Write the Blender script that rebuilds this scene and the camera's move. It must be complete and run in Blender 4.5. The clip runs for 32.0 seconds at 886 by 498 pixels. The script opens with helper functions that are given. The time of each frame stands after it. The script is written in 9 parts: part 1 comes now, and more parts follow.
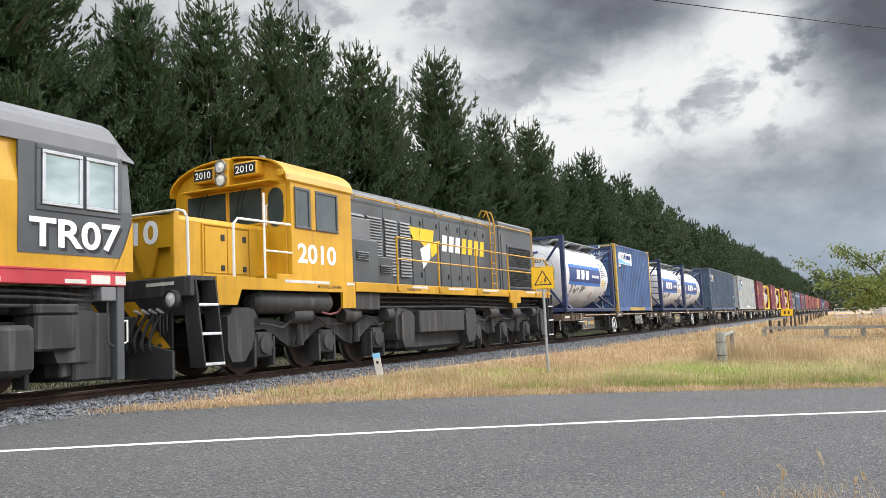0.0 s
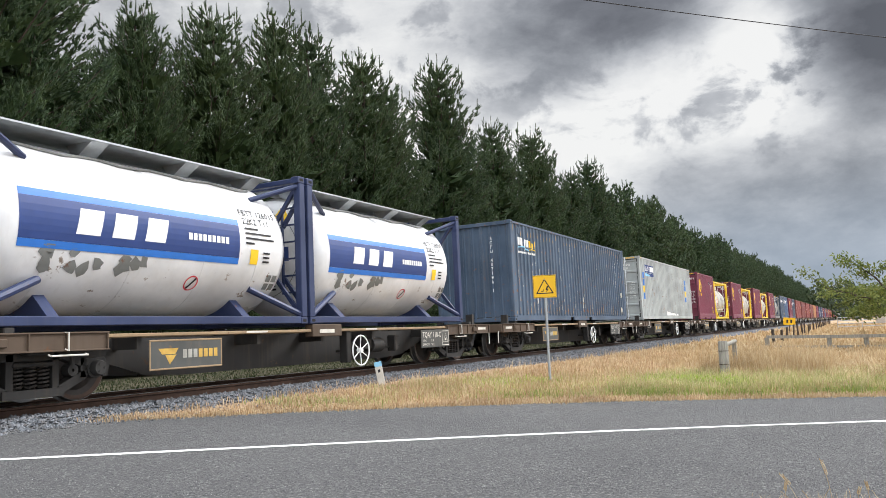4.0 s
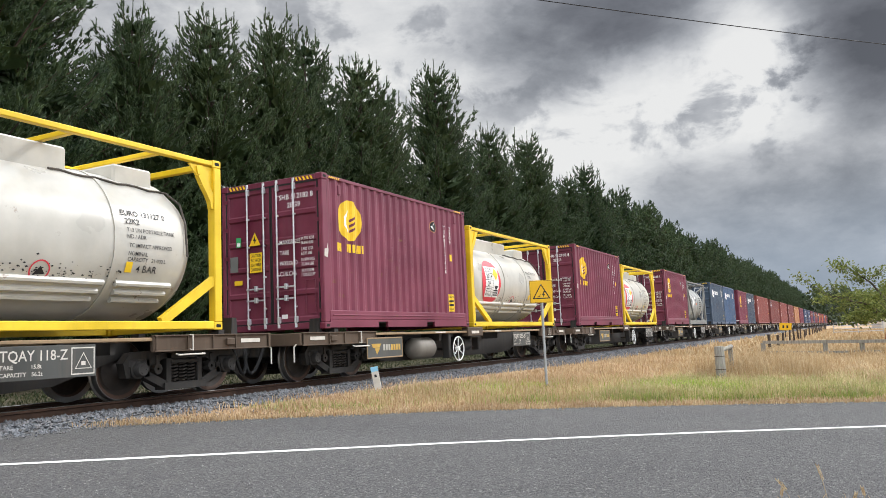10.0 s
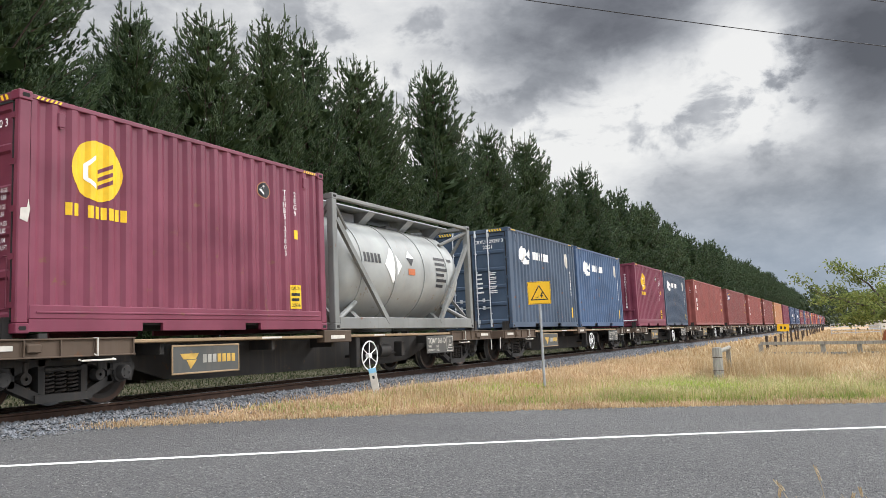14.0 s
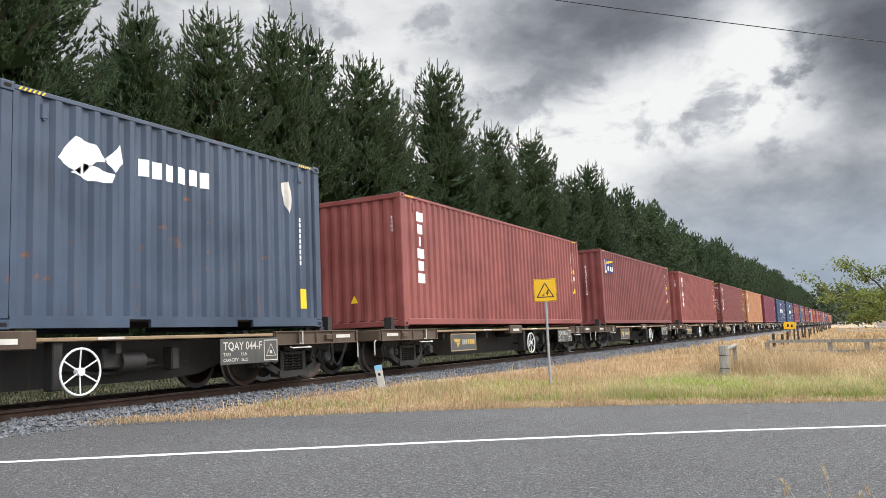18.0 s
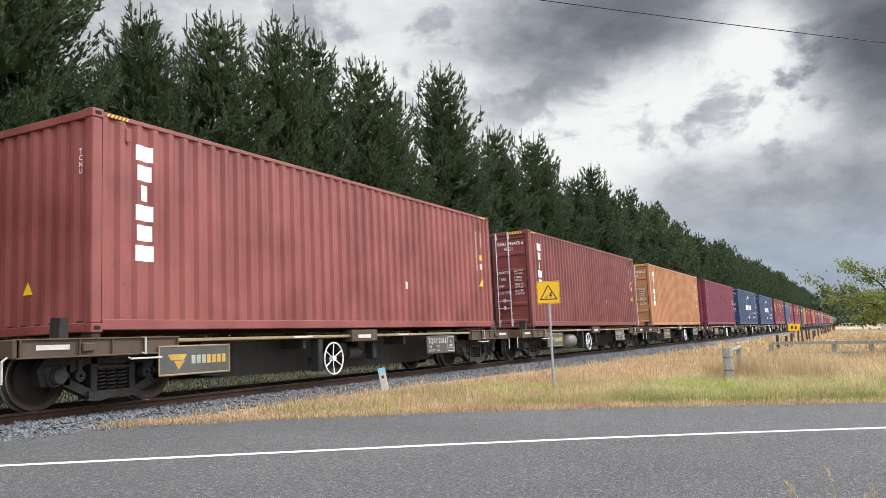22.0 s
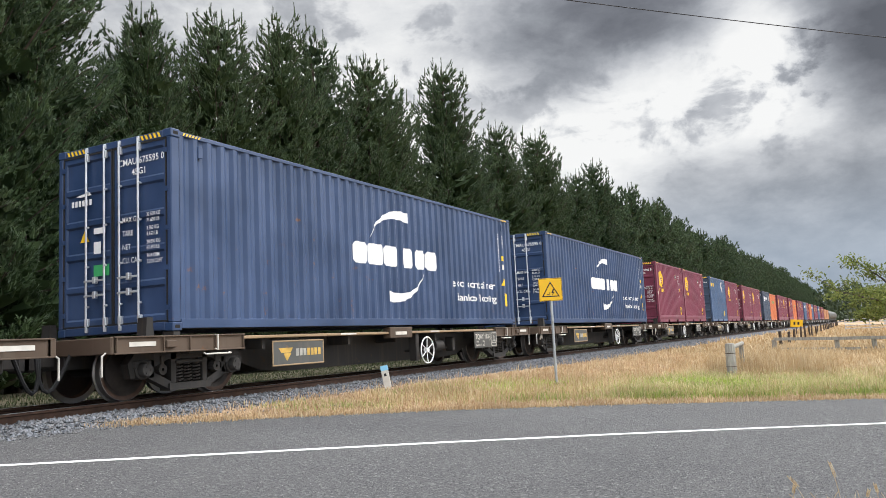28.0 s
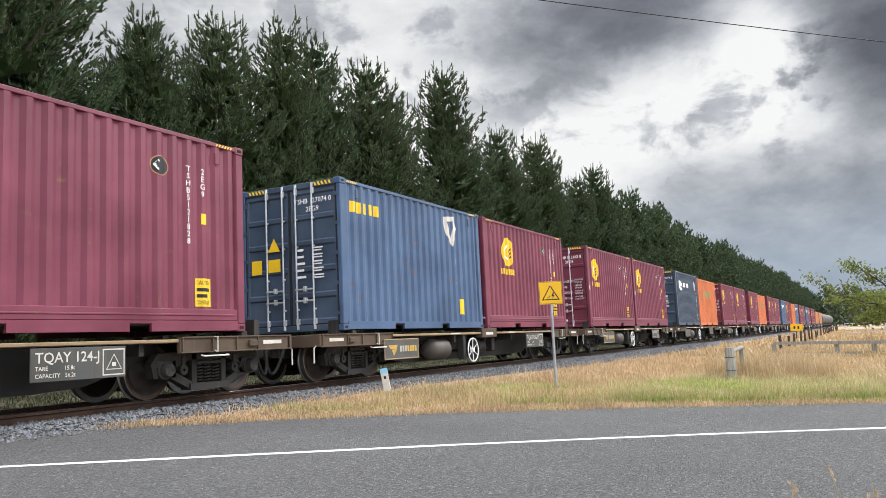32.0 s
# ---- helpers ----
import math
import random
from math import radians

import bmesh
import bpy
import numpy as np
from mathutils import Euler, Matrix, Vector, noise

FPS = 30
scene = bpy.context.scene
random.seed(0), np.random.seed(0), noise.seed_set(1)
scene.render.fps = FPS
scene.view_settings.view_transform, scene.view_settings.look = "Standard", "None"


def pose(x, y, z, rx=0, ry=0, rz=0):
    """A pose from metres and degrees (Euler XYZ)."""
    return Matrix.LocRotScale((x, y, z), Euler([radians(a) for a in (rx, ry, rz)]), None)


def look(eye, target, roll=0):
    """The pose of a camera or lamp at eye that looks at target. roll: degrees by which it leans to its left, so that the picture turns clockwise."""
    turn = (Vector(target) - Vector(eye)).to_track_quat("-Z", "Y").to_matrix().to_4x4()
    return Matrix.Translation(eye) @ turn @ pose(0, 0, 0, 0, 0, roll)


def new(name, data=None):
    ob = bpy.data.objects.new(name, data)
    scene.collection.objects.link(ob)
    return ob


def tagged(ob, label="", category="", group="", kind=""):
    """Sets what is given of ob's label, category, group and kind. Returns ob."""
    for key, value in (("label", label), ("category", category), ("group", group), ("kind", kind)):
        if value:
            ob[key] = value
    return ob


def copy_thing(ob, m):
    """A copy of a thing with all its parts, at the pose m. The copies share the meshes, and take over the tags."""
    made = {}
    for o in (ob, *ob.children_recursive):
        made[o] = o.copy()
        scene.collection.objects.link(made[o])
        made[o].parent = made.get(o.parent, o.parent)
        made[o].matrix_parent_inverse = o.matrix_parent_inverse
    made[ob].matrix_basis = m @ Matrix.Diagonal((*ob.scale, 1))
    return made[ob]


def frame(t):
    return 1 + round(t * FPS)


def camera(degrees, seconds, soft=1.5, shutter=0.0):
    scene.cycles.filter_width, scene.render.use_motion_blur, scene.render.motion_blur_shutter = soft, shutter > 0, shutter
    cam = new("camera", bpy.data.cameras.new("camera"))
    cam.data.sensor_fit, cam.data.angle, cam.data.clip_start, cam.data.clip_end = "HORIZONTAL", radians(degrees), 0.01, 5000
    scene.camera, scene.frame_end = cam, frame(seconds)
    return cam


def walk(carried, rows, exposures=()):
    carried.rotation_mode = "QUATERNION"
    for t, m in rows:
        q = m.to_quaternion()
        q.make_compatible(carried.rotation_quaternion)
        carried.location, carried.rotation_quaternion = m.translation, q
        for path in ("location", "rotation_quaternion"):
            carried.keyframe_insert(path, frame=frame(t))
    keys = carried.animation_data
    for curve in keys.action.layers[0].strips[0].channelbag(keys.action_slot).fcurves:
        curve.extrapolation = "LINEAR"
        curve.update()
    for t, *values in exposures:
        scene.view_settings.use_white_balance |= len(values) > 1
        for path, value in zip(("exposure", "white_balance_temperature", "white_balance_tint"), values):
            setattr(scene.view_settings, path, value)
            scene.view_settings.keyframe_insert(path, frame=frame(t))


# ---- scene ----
cam = camera(58.8, 32.0, 0.7)
EYE = Vector((0.0, 0.0, 1.2))

# seconds, turn to the left from +y, tilt up, lean
AIM = [
    (0, -62.754, 5.678, -2.679),
    (0.5, -62.737, 5.675, -2.681),
    (1, -62.654, 5.682, -2.713),
    (1.5, -62.527, 5.705, -2.740),
    (2, -62.401, 5.776, -2.742),
    (2.5, -62.372, 5.952, -2.803),
    (3, -62.410, 6.110, -2.706),
    (3.5, -62.529, 6.260, -2.728),
    (5.5, -63.166, 6.379, -1.984),
    (6, -63.325, 6.473, -1.834),
    (6.5, -63.478, 6.588, -1.689),
    (7, -63.575, 6.728, -1.693),
    (7.5, -63.673, 6.848, -1.864),
    (8, -63.735, 6.891, -2.093),
    (8.5, -63.707, 6.877, -2.355),
    (9, -63.560, 6.803, -2.547),
    (9.5, -63.261, 6.736, -2.628),
    (10, -62.907, 6.650, -2.571),
    (10.5, -62.582, 6.551, -2.582),
    (11, -62.390, 6.492, -2.601),
    (11.5, -62.378, 6.447, -2.611),
    (12, -62.522, 6.409, -2.547),
    (12.5, -62.710, 6.429, -2.534),
    (13, -62.903, 6.533, -2.546),
    (13.5, -63.036, 6.642, -2.541),
    (14, -63.060, 6.737, -2.604),
    (14.5, -63.029, 6.806, -2.534),
    (16.5, -62.693, 6.795, -2.461),
    (17, -62.672, 6.699, -2.383),
    (17.5, -62.657, 6.617, -2.438),
    (18, -62.616, 6.558, -2.483),
    (18.5, -62.531, 6.513, -2.518),
    (19, -62.465, 6.493, -2.561),
    (19.5, -62.405, 6.500, -2.588),
    (20, -62.368, 6.511, -2.596),
    (20.5, -62.366, 6.576, -2.591),
    (21, -62.381, 6.655, -2.561),
    (21.5, -62.401, 6.723, -2.597),
    (22, -62.401, 6.748, -2.606),
    (22.5, -62.369, 6.732, -2.564),
    (23, -62.353, 6.720, -2.563),
    (23.5, -62.347, 6.728, -2.656),
    (24, -62.347, 6.737, -2.694),
    (24.5, -62.364, 6.717, -2.700),
    (25, -62.371, 6.718, -2.777),
    (25.5, -62.354, 6.691, -2.728),
    (27.5, -62.283, 6.609, -2.802),
    (28, -62.252, 6.583, -2.889),
    (28.5, -62.219, 6.543, -2.919),
    (29, -62.150, 6.558, -2.955),
    (29.5, -62.082, 6.607, -3.008),
    (30, -62.043, 6.661, -3.003),
    (30.5, -62.041, 6.731, -3.015),
    (31, -62.125, 6.754, -2.867),
    (31.5, -62.217, 6.763, -2.714),
    (32, -62.252, 6.790, -2.677),
]


def aimed(turn, tilt, lean):
    a, b = radians(turn), radians(tilt)
    ahead = Vector((-math.sin(a) * math.cos(b), math.cos(a) * math.cos(b), math.sin(b)))
    return look(EYE, EYE + 10 * ahead, lean)


walk(cam, [(t, aimed(a, b, c)) for t, a, b, c in AIM], [(0.0, -0.02), (5.5, -0.06), (8.0, -0.16), (13.0, -0.13), (14.5, -0.06), (22.0, 0.0), (32.0, 0.02)])

# how far the train has come, second by second
RUN = [0.006, 8.646, 17.373, 26.240, 35.158, 44.031, 52.869, 61.719, 70.647, 79.684, 88.697, 97.576, 106.460, 115.498, 124.614, 133.698, 142.778, 151.945, 161.244, 170.617, 180.012, 189.460, 199.001, 208.608, 218.255, 227.968, 237.782, 247.700, 257.706, 267.788, 277.929, 288.116, 298.326]
TRACK_Y = 9.66      # centre of the track
RAIL_Z = 0.585      # top of the rails
GAUGE = 1.067


def run(t):
    i = min(max(int(t), 0), 31)
    p0, p1, p2, p3 = RUN[max(i - 1, 0)], RUN[i], RUN[i + 1], RUN[min(i + 2, 32)]
    if i == 0:
        p0 = 2 * p1 - p2
    if i == 31:
        p3 = 2 * p2 - p1
    f = t - i
    return p1 + 0.5 * f * (p2 - p0 + f * (2 * p0 - 5 * p1 + 4 * p2 - p3 + f * (3 * (p1 - p2) + p3 - p0)))


# ---- sky and sun ----
SUN_TO = Vector((0.74, -0.44, 0.58)).normalized()
world = bpy.data.worlds.new("overcast_sky")
scene.world = world
world.use_nodes = True
wn, wl = world.node_tree.nodes, world.node_tree.links
wn.clear()


def wnode(kind, **values):
    n = wn.new(kind)
    for k, v in values.items():
        n.inputs[k].default_value = v
    return n


def wmath(op, a, b=None, c=None):
    n = wn.new("ShaderNodeMath")
    n.operation = op
    for i, v in enumerate((a, b, c)):
        if v is None:
            continue
        if isinstance(v, (int, float)):
            n.inputs[i].default_value = v
        else:
            wl.new(v, n.inputs[i])
    return n.outputs[0]


def wrange(value, a, b, c, d, smooth=True):
    n = wn.new("ShaderNodeMapRange")
    n.interpolation_type = "SMOOTHSTEP" if smooth else "LINEAR"
    wl.new(value, n.inputs[0])
    for i, v in enumerate((a, b, c, d)):
        n.inputs[i + 1].default_value = v
    return n.outputs[0]


def wmix(fac, a, b):
    n = wn.new("ShaderNodeMix")
    n.data_type = "RGBA"
    if isinstance(fac, (int, float)):
        n.inputs[0].default_value = fac
    else:
        wl.new(fac, n.inputs[0])
    for i, v in ((6, a), (7, b)):
        if isinstance(v, tuple):
            n.inputs[i].default_value = (*v, 1)
        else:
            wl.new(v, n.inputs[i])
    return n.outputs[2]


wcoord = wn.new("ShaderNodeTexCoord")
wsep = wn.new("ShaderNodeSeparateXYZ")
wl.new(wcoord.outputs["Generated"], wsep.inputs[0])


def wnoise(scale, detail, rough, shift, distort=0.0, flat=1.9):
    m = wn.new("ShaderNodeMapping")
    m.inputs[1].default_value = shift
    m.inputs[3].default_value = (1.0, 1.0, flat)
    wl.new(wcoord.outputs["Generated"], m.inputs[0])
    n = wnode("ShaderNodeTexNoise", Scale=scale, Detail=detail, Roughness=rough, Distortion=distort)
    wl.new(m.outputs[0], n.inputs["Vector"])
    return n.outputs[0]


sky = wn.new("ShaderNodeTexSky")
sky.sky_type, sky.sun_disc = "NISHITA", False
sky.sun_elevation = math.asin(SUN_TO.z)
sky.sun_rotation = math.atan2(SUN_TO.x, SUN_TO.y)
clouds = wnoise(6.0, 12.0, 0.60, (3.1, 1.7, 0.4), 0.15)
fleece = wnoise(14.0, 10.0, 0.62, (1.1, 4.7, 2.4), 0.15)
banks = wnoise(1.5, 4.0, 0.5, (7.3, 2.2, 1.3))


def wlobe(centre, stretch, reach):
    """How near a direction is to the centre of a thin or thick place in the cloud."""
    aside = wn.new("ShaderNodeVectorMath")
    aside.operation = "SUBTRACT"
    wl.new(wcoord.outputs["Generated"], aside.inputs[0])
    aside.inputs[1].default_value = centre
    squash = wn.new("ShaderNodeVectorMath")
    squash.operation = "MULTIPLY"
    wl.new(aside.outputs[0], squash.inputs[0])
    squash.inputs[1].default_value = stretch
    far = wn.new("ShaderNodeVectorMath")
    far.operation = "LENGTH"
    wl.new(squash.outputs[0], far.inputs[0])
    return wrange(far.outputs["Value"], reach, 0.0, 0.0, 1.0)


# the hidden sun thins the cloud low over the line; heavy banks hang above and beside it
ripple = wmath("SUBTRACT", wmath("ADD", wmath("MULTIPLY", clouds, 0.68), wmath("MULTIPLY", fleece, 0.32)), 0.5)
mass = wmath("SUBTRACT", banks, 0.5)


def wsum(lobes):
    total = None
    for centre, stretch, reach, weight in lobes:
        one = wmath("MULTIPLY", wlobe(centre, stretch, reach), weight)
        total = one if total is None else wmath("ADD", total, one)
    return total


thin = wsum((((0.962, 0.085, 0.262), (1.0, 1.0, 1.6), 0.17, 0.62), ((0.935, 0.255, 0.232), (1.0, 1.0, 1.8), 0.17, 0.52),
             ((0.925, 0.205, 0.305), (1.0, 1.0, 1.6), 0.10, 0.30), ((0.945, 0.065, 0.325), (1.0, 1.0, 1.2), 0.10, 0.34),
             ((0.76, 0.53, 0.36), (1.0, 1.0, 1.0), 0.34, 0.34), ((0.86, 0.42, 0.26), (1.0, 1.0, 1.4), 0.20, 0.30)))
thick = wsum((((0.885, 0.30, 0.362), (1.0, 0.85, 2.0), 0.22, 0.36), ((0.905, 0.20, 0.39), (1.0, 1.0, 1.5), 0.14, 0.26),
              ((0.955, -0.04, 0.305), (1.0, 1.0, 1.2), 0.15, 0.66), ((0.985, 0.03, 0.16), (1.0, 0.7, 1.6), 0.17, 0.14)))
wisps = wrange(wnoise(10.0, 9.0, 0.58, (5.2, 0.6, 1.9), 0.25, 1.5), 0.48, 0.62, 0.0, 0.80)
base = wmath("ADD", wmath("MULTIPLY", ripple, 1.15), wmath("MULTIPLY", mass, 0.4))
base = wmath("SUBTRACT", wmath("ADD", base, wmath("MULTIPLY", thin, wmath("SUBTRACT", 1.0, wisps))), thick)
bright = wmath("ADD", base, 0.60)
ramp = wn.new("ShaderNodeValToRGB")
wl.new(bright, ramp.inputs[0])
el = ramp.color_ramp.elements
el[0].position, el[0].color = 0.05, (0.10, 0.104, 0.118, 1)
el[1].position, el[1].color = 1.05, (0.96, 0.96, 0.95, 1)
for pos, col in ((0.28, (0.20, 0.208, 0.232, 1)), (0.46, (0.33, 0.345, 0.375, 1)), (0.64, (0.53, 0.545, 0.575, 1)), (0.82, (0.80, 0.81, 0.82, 1))):
    e = el.new(pos)
    e.color = col
low = wrange(wsep.outputs[2], 0.0, 0.21, 1.0, 0.0)
haze = wmix(wmath("MULTIPLY", low, 0.75), ramp.outputs[0], (0.30, 0.40, 0.55))
sky_scaled = wn.new("ShaderNodeVectorMath")
sky_scaled.operation = "SCALE"
wl.new(sky.outputs[0], sky_scaled.inputs[0])
sky_scaled.inputs[3].default_value = 0.08
cover = wmix(0.93, sky_scaled.outputs[0], haze)
wback = wn.new("ShaderNodeBackground")
wl.new(cover, wback.inputs[0])
# an overcast sky is brighter overhead, and on the side away from the dark bank
lift = wmath("ADD", wrange(wsep.outputs[2], 0.42, 0.95, 0.0, 5.7), wmath("ADD", wrange(wsep.outputs[1], 0.0, -0.85, 0.0, 2.0), wrange(wsep.outputs[0], 0.1, -0.85, 0.0, 1.7)))
wl.new(wmath("ADD", lift, 1.0), wback.inputs[1])
wout = wn.new("ShaderNodeOutputWorld")
wl.new(wback.outputs[0], wout.inputs[0])

sun = new("sun", bpy.data.lights.new("sun", "SUN"))
sun.data.energy, sun.data.angle, sun.data.color = 2.9, radians(14), (1.0, 0.985, 0.985)
sun.matrix_world = look(SUN_TO * 50, (0, 0, 0))


# ---- mesh helpers ----
class Geo:
    """Vertices and faces of one part."""

    def __init__(self):
        self.v, self.f = [], []

    def add(self, verts, faces):
        n = len(self.v)
        self.v += [tuple(p) for p in verts]
        self.f += [tuple(i + n for i in face) for face in faces]
        return self

    def box(self, x0, x1, y0, y1, z0, z1):
        return self.add([(x, y, z) for x in (x0, x1) for y in (y0, y1) for z in (z0, z1)],
                        [(0, 1, 3, 2), (4, 6, 7, 5), (0, 4, 5, 1), (2, 3, 7, 6), (0, 2, 6, 4), (1, 5, 7, 3)])

    def cbox(self, x0, x1, y0, y1, z0, z1, c=0.008):
        """A box with its edges cut off."""
        lo, hi = (x0, y0, z0), (x1, y1, z1)
        vs, key = [], {}
        for sx in (0, 1):
            for sy in (0, 1):
                for sz in (0, 1):
                    s = (sx, sy, sz)
                    for a in range(3):
                        p = [hi[i] - c if s[i] else lo[i] + c for i in range(3)]
                        p[a] = hi[a] if s[a] else lo[a]
                        key[s, a] = len(vs)
                        vs.append(p)
        fs = []
        for a in range(3):
            b, d = (a + 1) % 3, (a + 2) % 3
            for sa in (0, 1):
                ring = []
                for sb, sd in ((0, 0), (1, 0), (1, 1), (0, 1)):
                    s = [0, 0, 0]
                    s[a], s[b], s[d] = sa, sb, sd
                    ring.append(key[tuple(s), a])
                fs.append(ring if sa else ring[::-1])
            for sb in (0, 1):
                for sd in (0, 1):
                    s0, s1 = [0, 0, 0], [0, 0, 0]
                    s0[a], s1[a] = 0, 1
                    s0[b] = s1[b] = sb
                    s0[d] = s1[d] = sd
                    q = [key[tuple(s0), b], key[tuple(s1), b], key[tuple(s1), d], key[tuple(s0), d]]
                    fs.append(q if sb != sd else q[::-1])
        for sx in (0, 1):
            for sy in (0, 1):
                for sz in (0, 1):
                    tri = [key[(sx, sy, sz), a] for a in range(3)]
                    fs.append(tri if (sx + sy + sz) % 2 else tri[::-1])
        return self.add(vs, fs)

    def prism(self, poly, axis, a, b):
        """A polygon drawn in the two other axes, in order, extruded along the axis from a to b."""
        def at(p, w):
            q = list(p)
            q.insert("xyz".index(axis), w)
            return q
        n = len(poly)
        faces = [tuple(range(n)), tuple(range(2 * n - 1, n - 1, -1))]
        faces += [(i, i + n, (i + 1) % n + n, (i + 1) % n) for i in range(n)]
        return self.add([at(p, a) for p in poly] + [at(p, b) for p in poly], faces)

    def bar(self, p, q, w, y0, y1):
        """A flat bar between two points of the x-z plane, w wide, from y0 to y1."""
        (px, pz), (qx, qz) = p, q
        d = math.hypot(qx - px, qz - pz)
        nx, nz = -(qz - pz) / d * w / 2, (qx - px) / d * w / 2
        return self.prism([(px + nx, pz + nz), (px - nx, pz - nz), (qx - nx, qz - nz), (qx + nx, qz + nz)], "y", y0, y1)

    def cyl(self, p, q, r, n=10, r2=None, caps=True):
        p, q = Vector(p), Vector(q)
        d = (q - p).normalized()
        a = d.orthogonal().normalized()
        b = d.cross(a)
        r2 = r if r2 is None else r2
        ring = [math.cos(2 * math.pi * i / n) * a + math.sin(2 * math.pi * i / n) * b for i in range(n)]
        faces = [(i, (i + 1) % n, (i + 1) % n + n, i + n) for i in range(n)]
        if caps:
            faces += [tuple(range(n - 1, -1, -1)), tuple(range(n, 2 * n))]
        return self.add([p + r * w for w in ring] + [q + r2 * w for w in ring], faces)

    def tube(self, pts, r, n=8):
        """One unbroken round bar along the points."""
        pts = [Vector(p) for p in pts]
        last = len(pts) - 1
        side, vs, fs = None, [], []
        for i, p in enumerate(pts):
            d = (pts[min(i + 1, last)] - pts[max(i - 1, 0)]).normalized()
            side = d.orthogonal() if side is None else side - d * side.dot(d)
            if side.length < 1e-6:
                side = d.orthogonal()
            side.normalize()
            up = d.cross(side)
            vs += [p + r * (math.cos(6.2832 * k / n) * side + math.sin(6.2832 * k / n) * up) for k in range(n)]
            if i:
                fs += [((i - 1) * n + k, (i - 1) * n + (k + 1) % n, i * n + (k + 1) % n, i * n + k) for k in range(n)]
        fs += [tuple(range(n - 1, -1, -1)), tuple(range(last * n, last * n + n))]
        return self.add(vs, fs)

    def lathe(self, profile, centre=(0, 0, 0), axis="y", n=28):
        """A profile of (along, radius) turned about the axis."""
        cx, cy, cz = centre
        vs = []
        for h, r in profile:
            for i in range(n):
                c, s = math.cos(2 * math.pi * i / n) * r, math.sin(2 * math.pi * i / n) * r
                vs.append({"y": (cx + c, cy + h, cz + s), "x": (cx + h, cy + c, cz + s), "z": (cx + c, cy + s, cz + h)}[axis])
        fs = []
        for k in range(len(profile) - 1):
            for i in range(n):
                j = (i + 1) % n
                fs.append((k * n + i, k * n + j, (k + 1) * n + j, (k + 1) * n + i))
        return self.add(vs, fs)


def part(name, geo, material, parent=None, label="", smooth=0.0, at=None, **tags):
    """One mesh object under a thing or a part."""
    me = bpy.data.meshes.new(name)
    me.from_pydata(geo.v, [], geo.f)
    me.materials.append(material)
    if smooth:
        me.shade_smooth()
        me.set_sharp_from_angle(angle=radians(smooth))
    me.update()
    ob = new(name, me)
    if parent:
        ob.parent = parent
    if at is not None:
        ob.matrix_basis = at
    return tagged(ob, label, **tags)


def again(ob, parent, at=None, name=None):
    """Another object on the same mesh."""
    o = new(name or ob.name.split(".")[0], ob.data)
    o.parent = parent
    if at is not None:
        o.matrix_basis = at
    if "label" in ob:
        o["label"] = ob["label"]
    return o


def thing(name, label, category, group="", at=None):
    ob = new(name)
    ob.empty_display_size = 0.3
    if at is not None:
        ob.matrix_basis = at
    return tagged(ob, label, category, group)


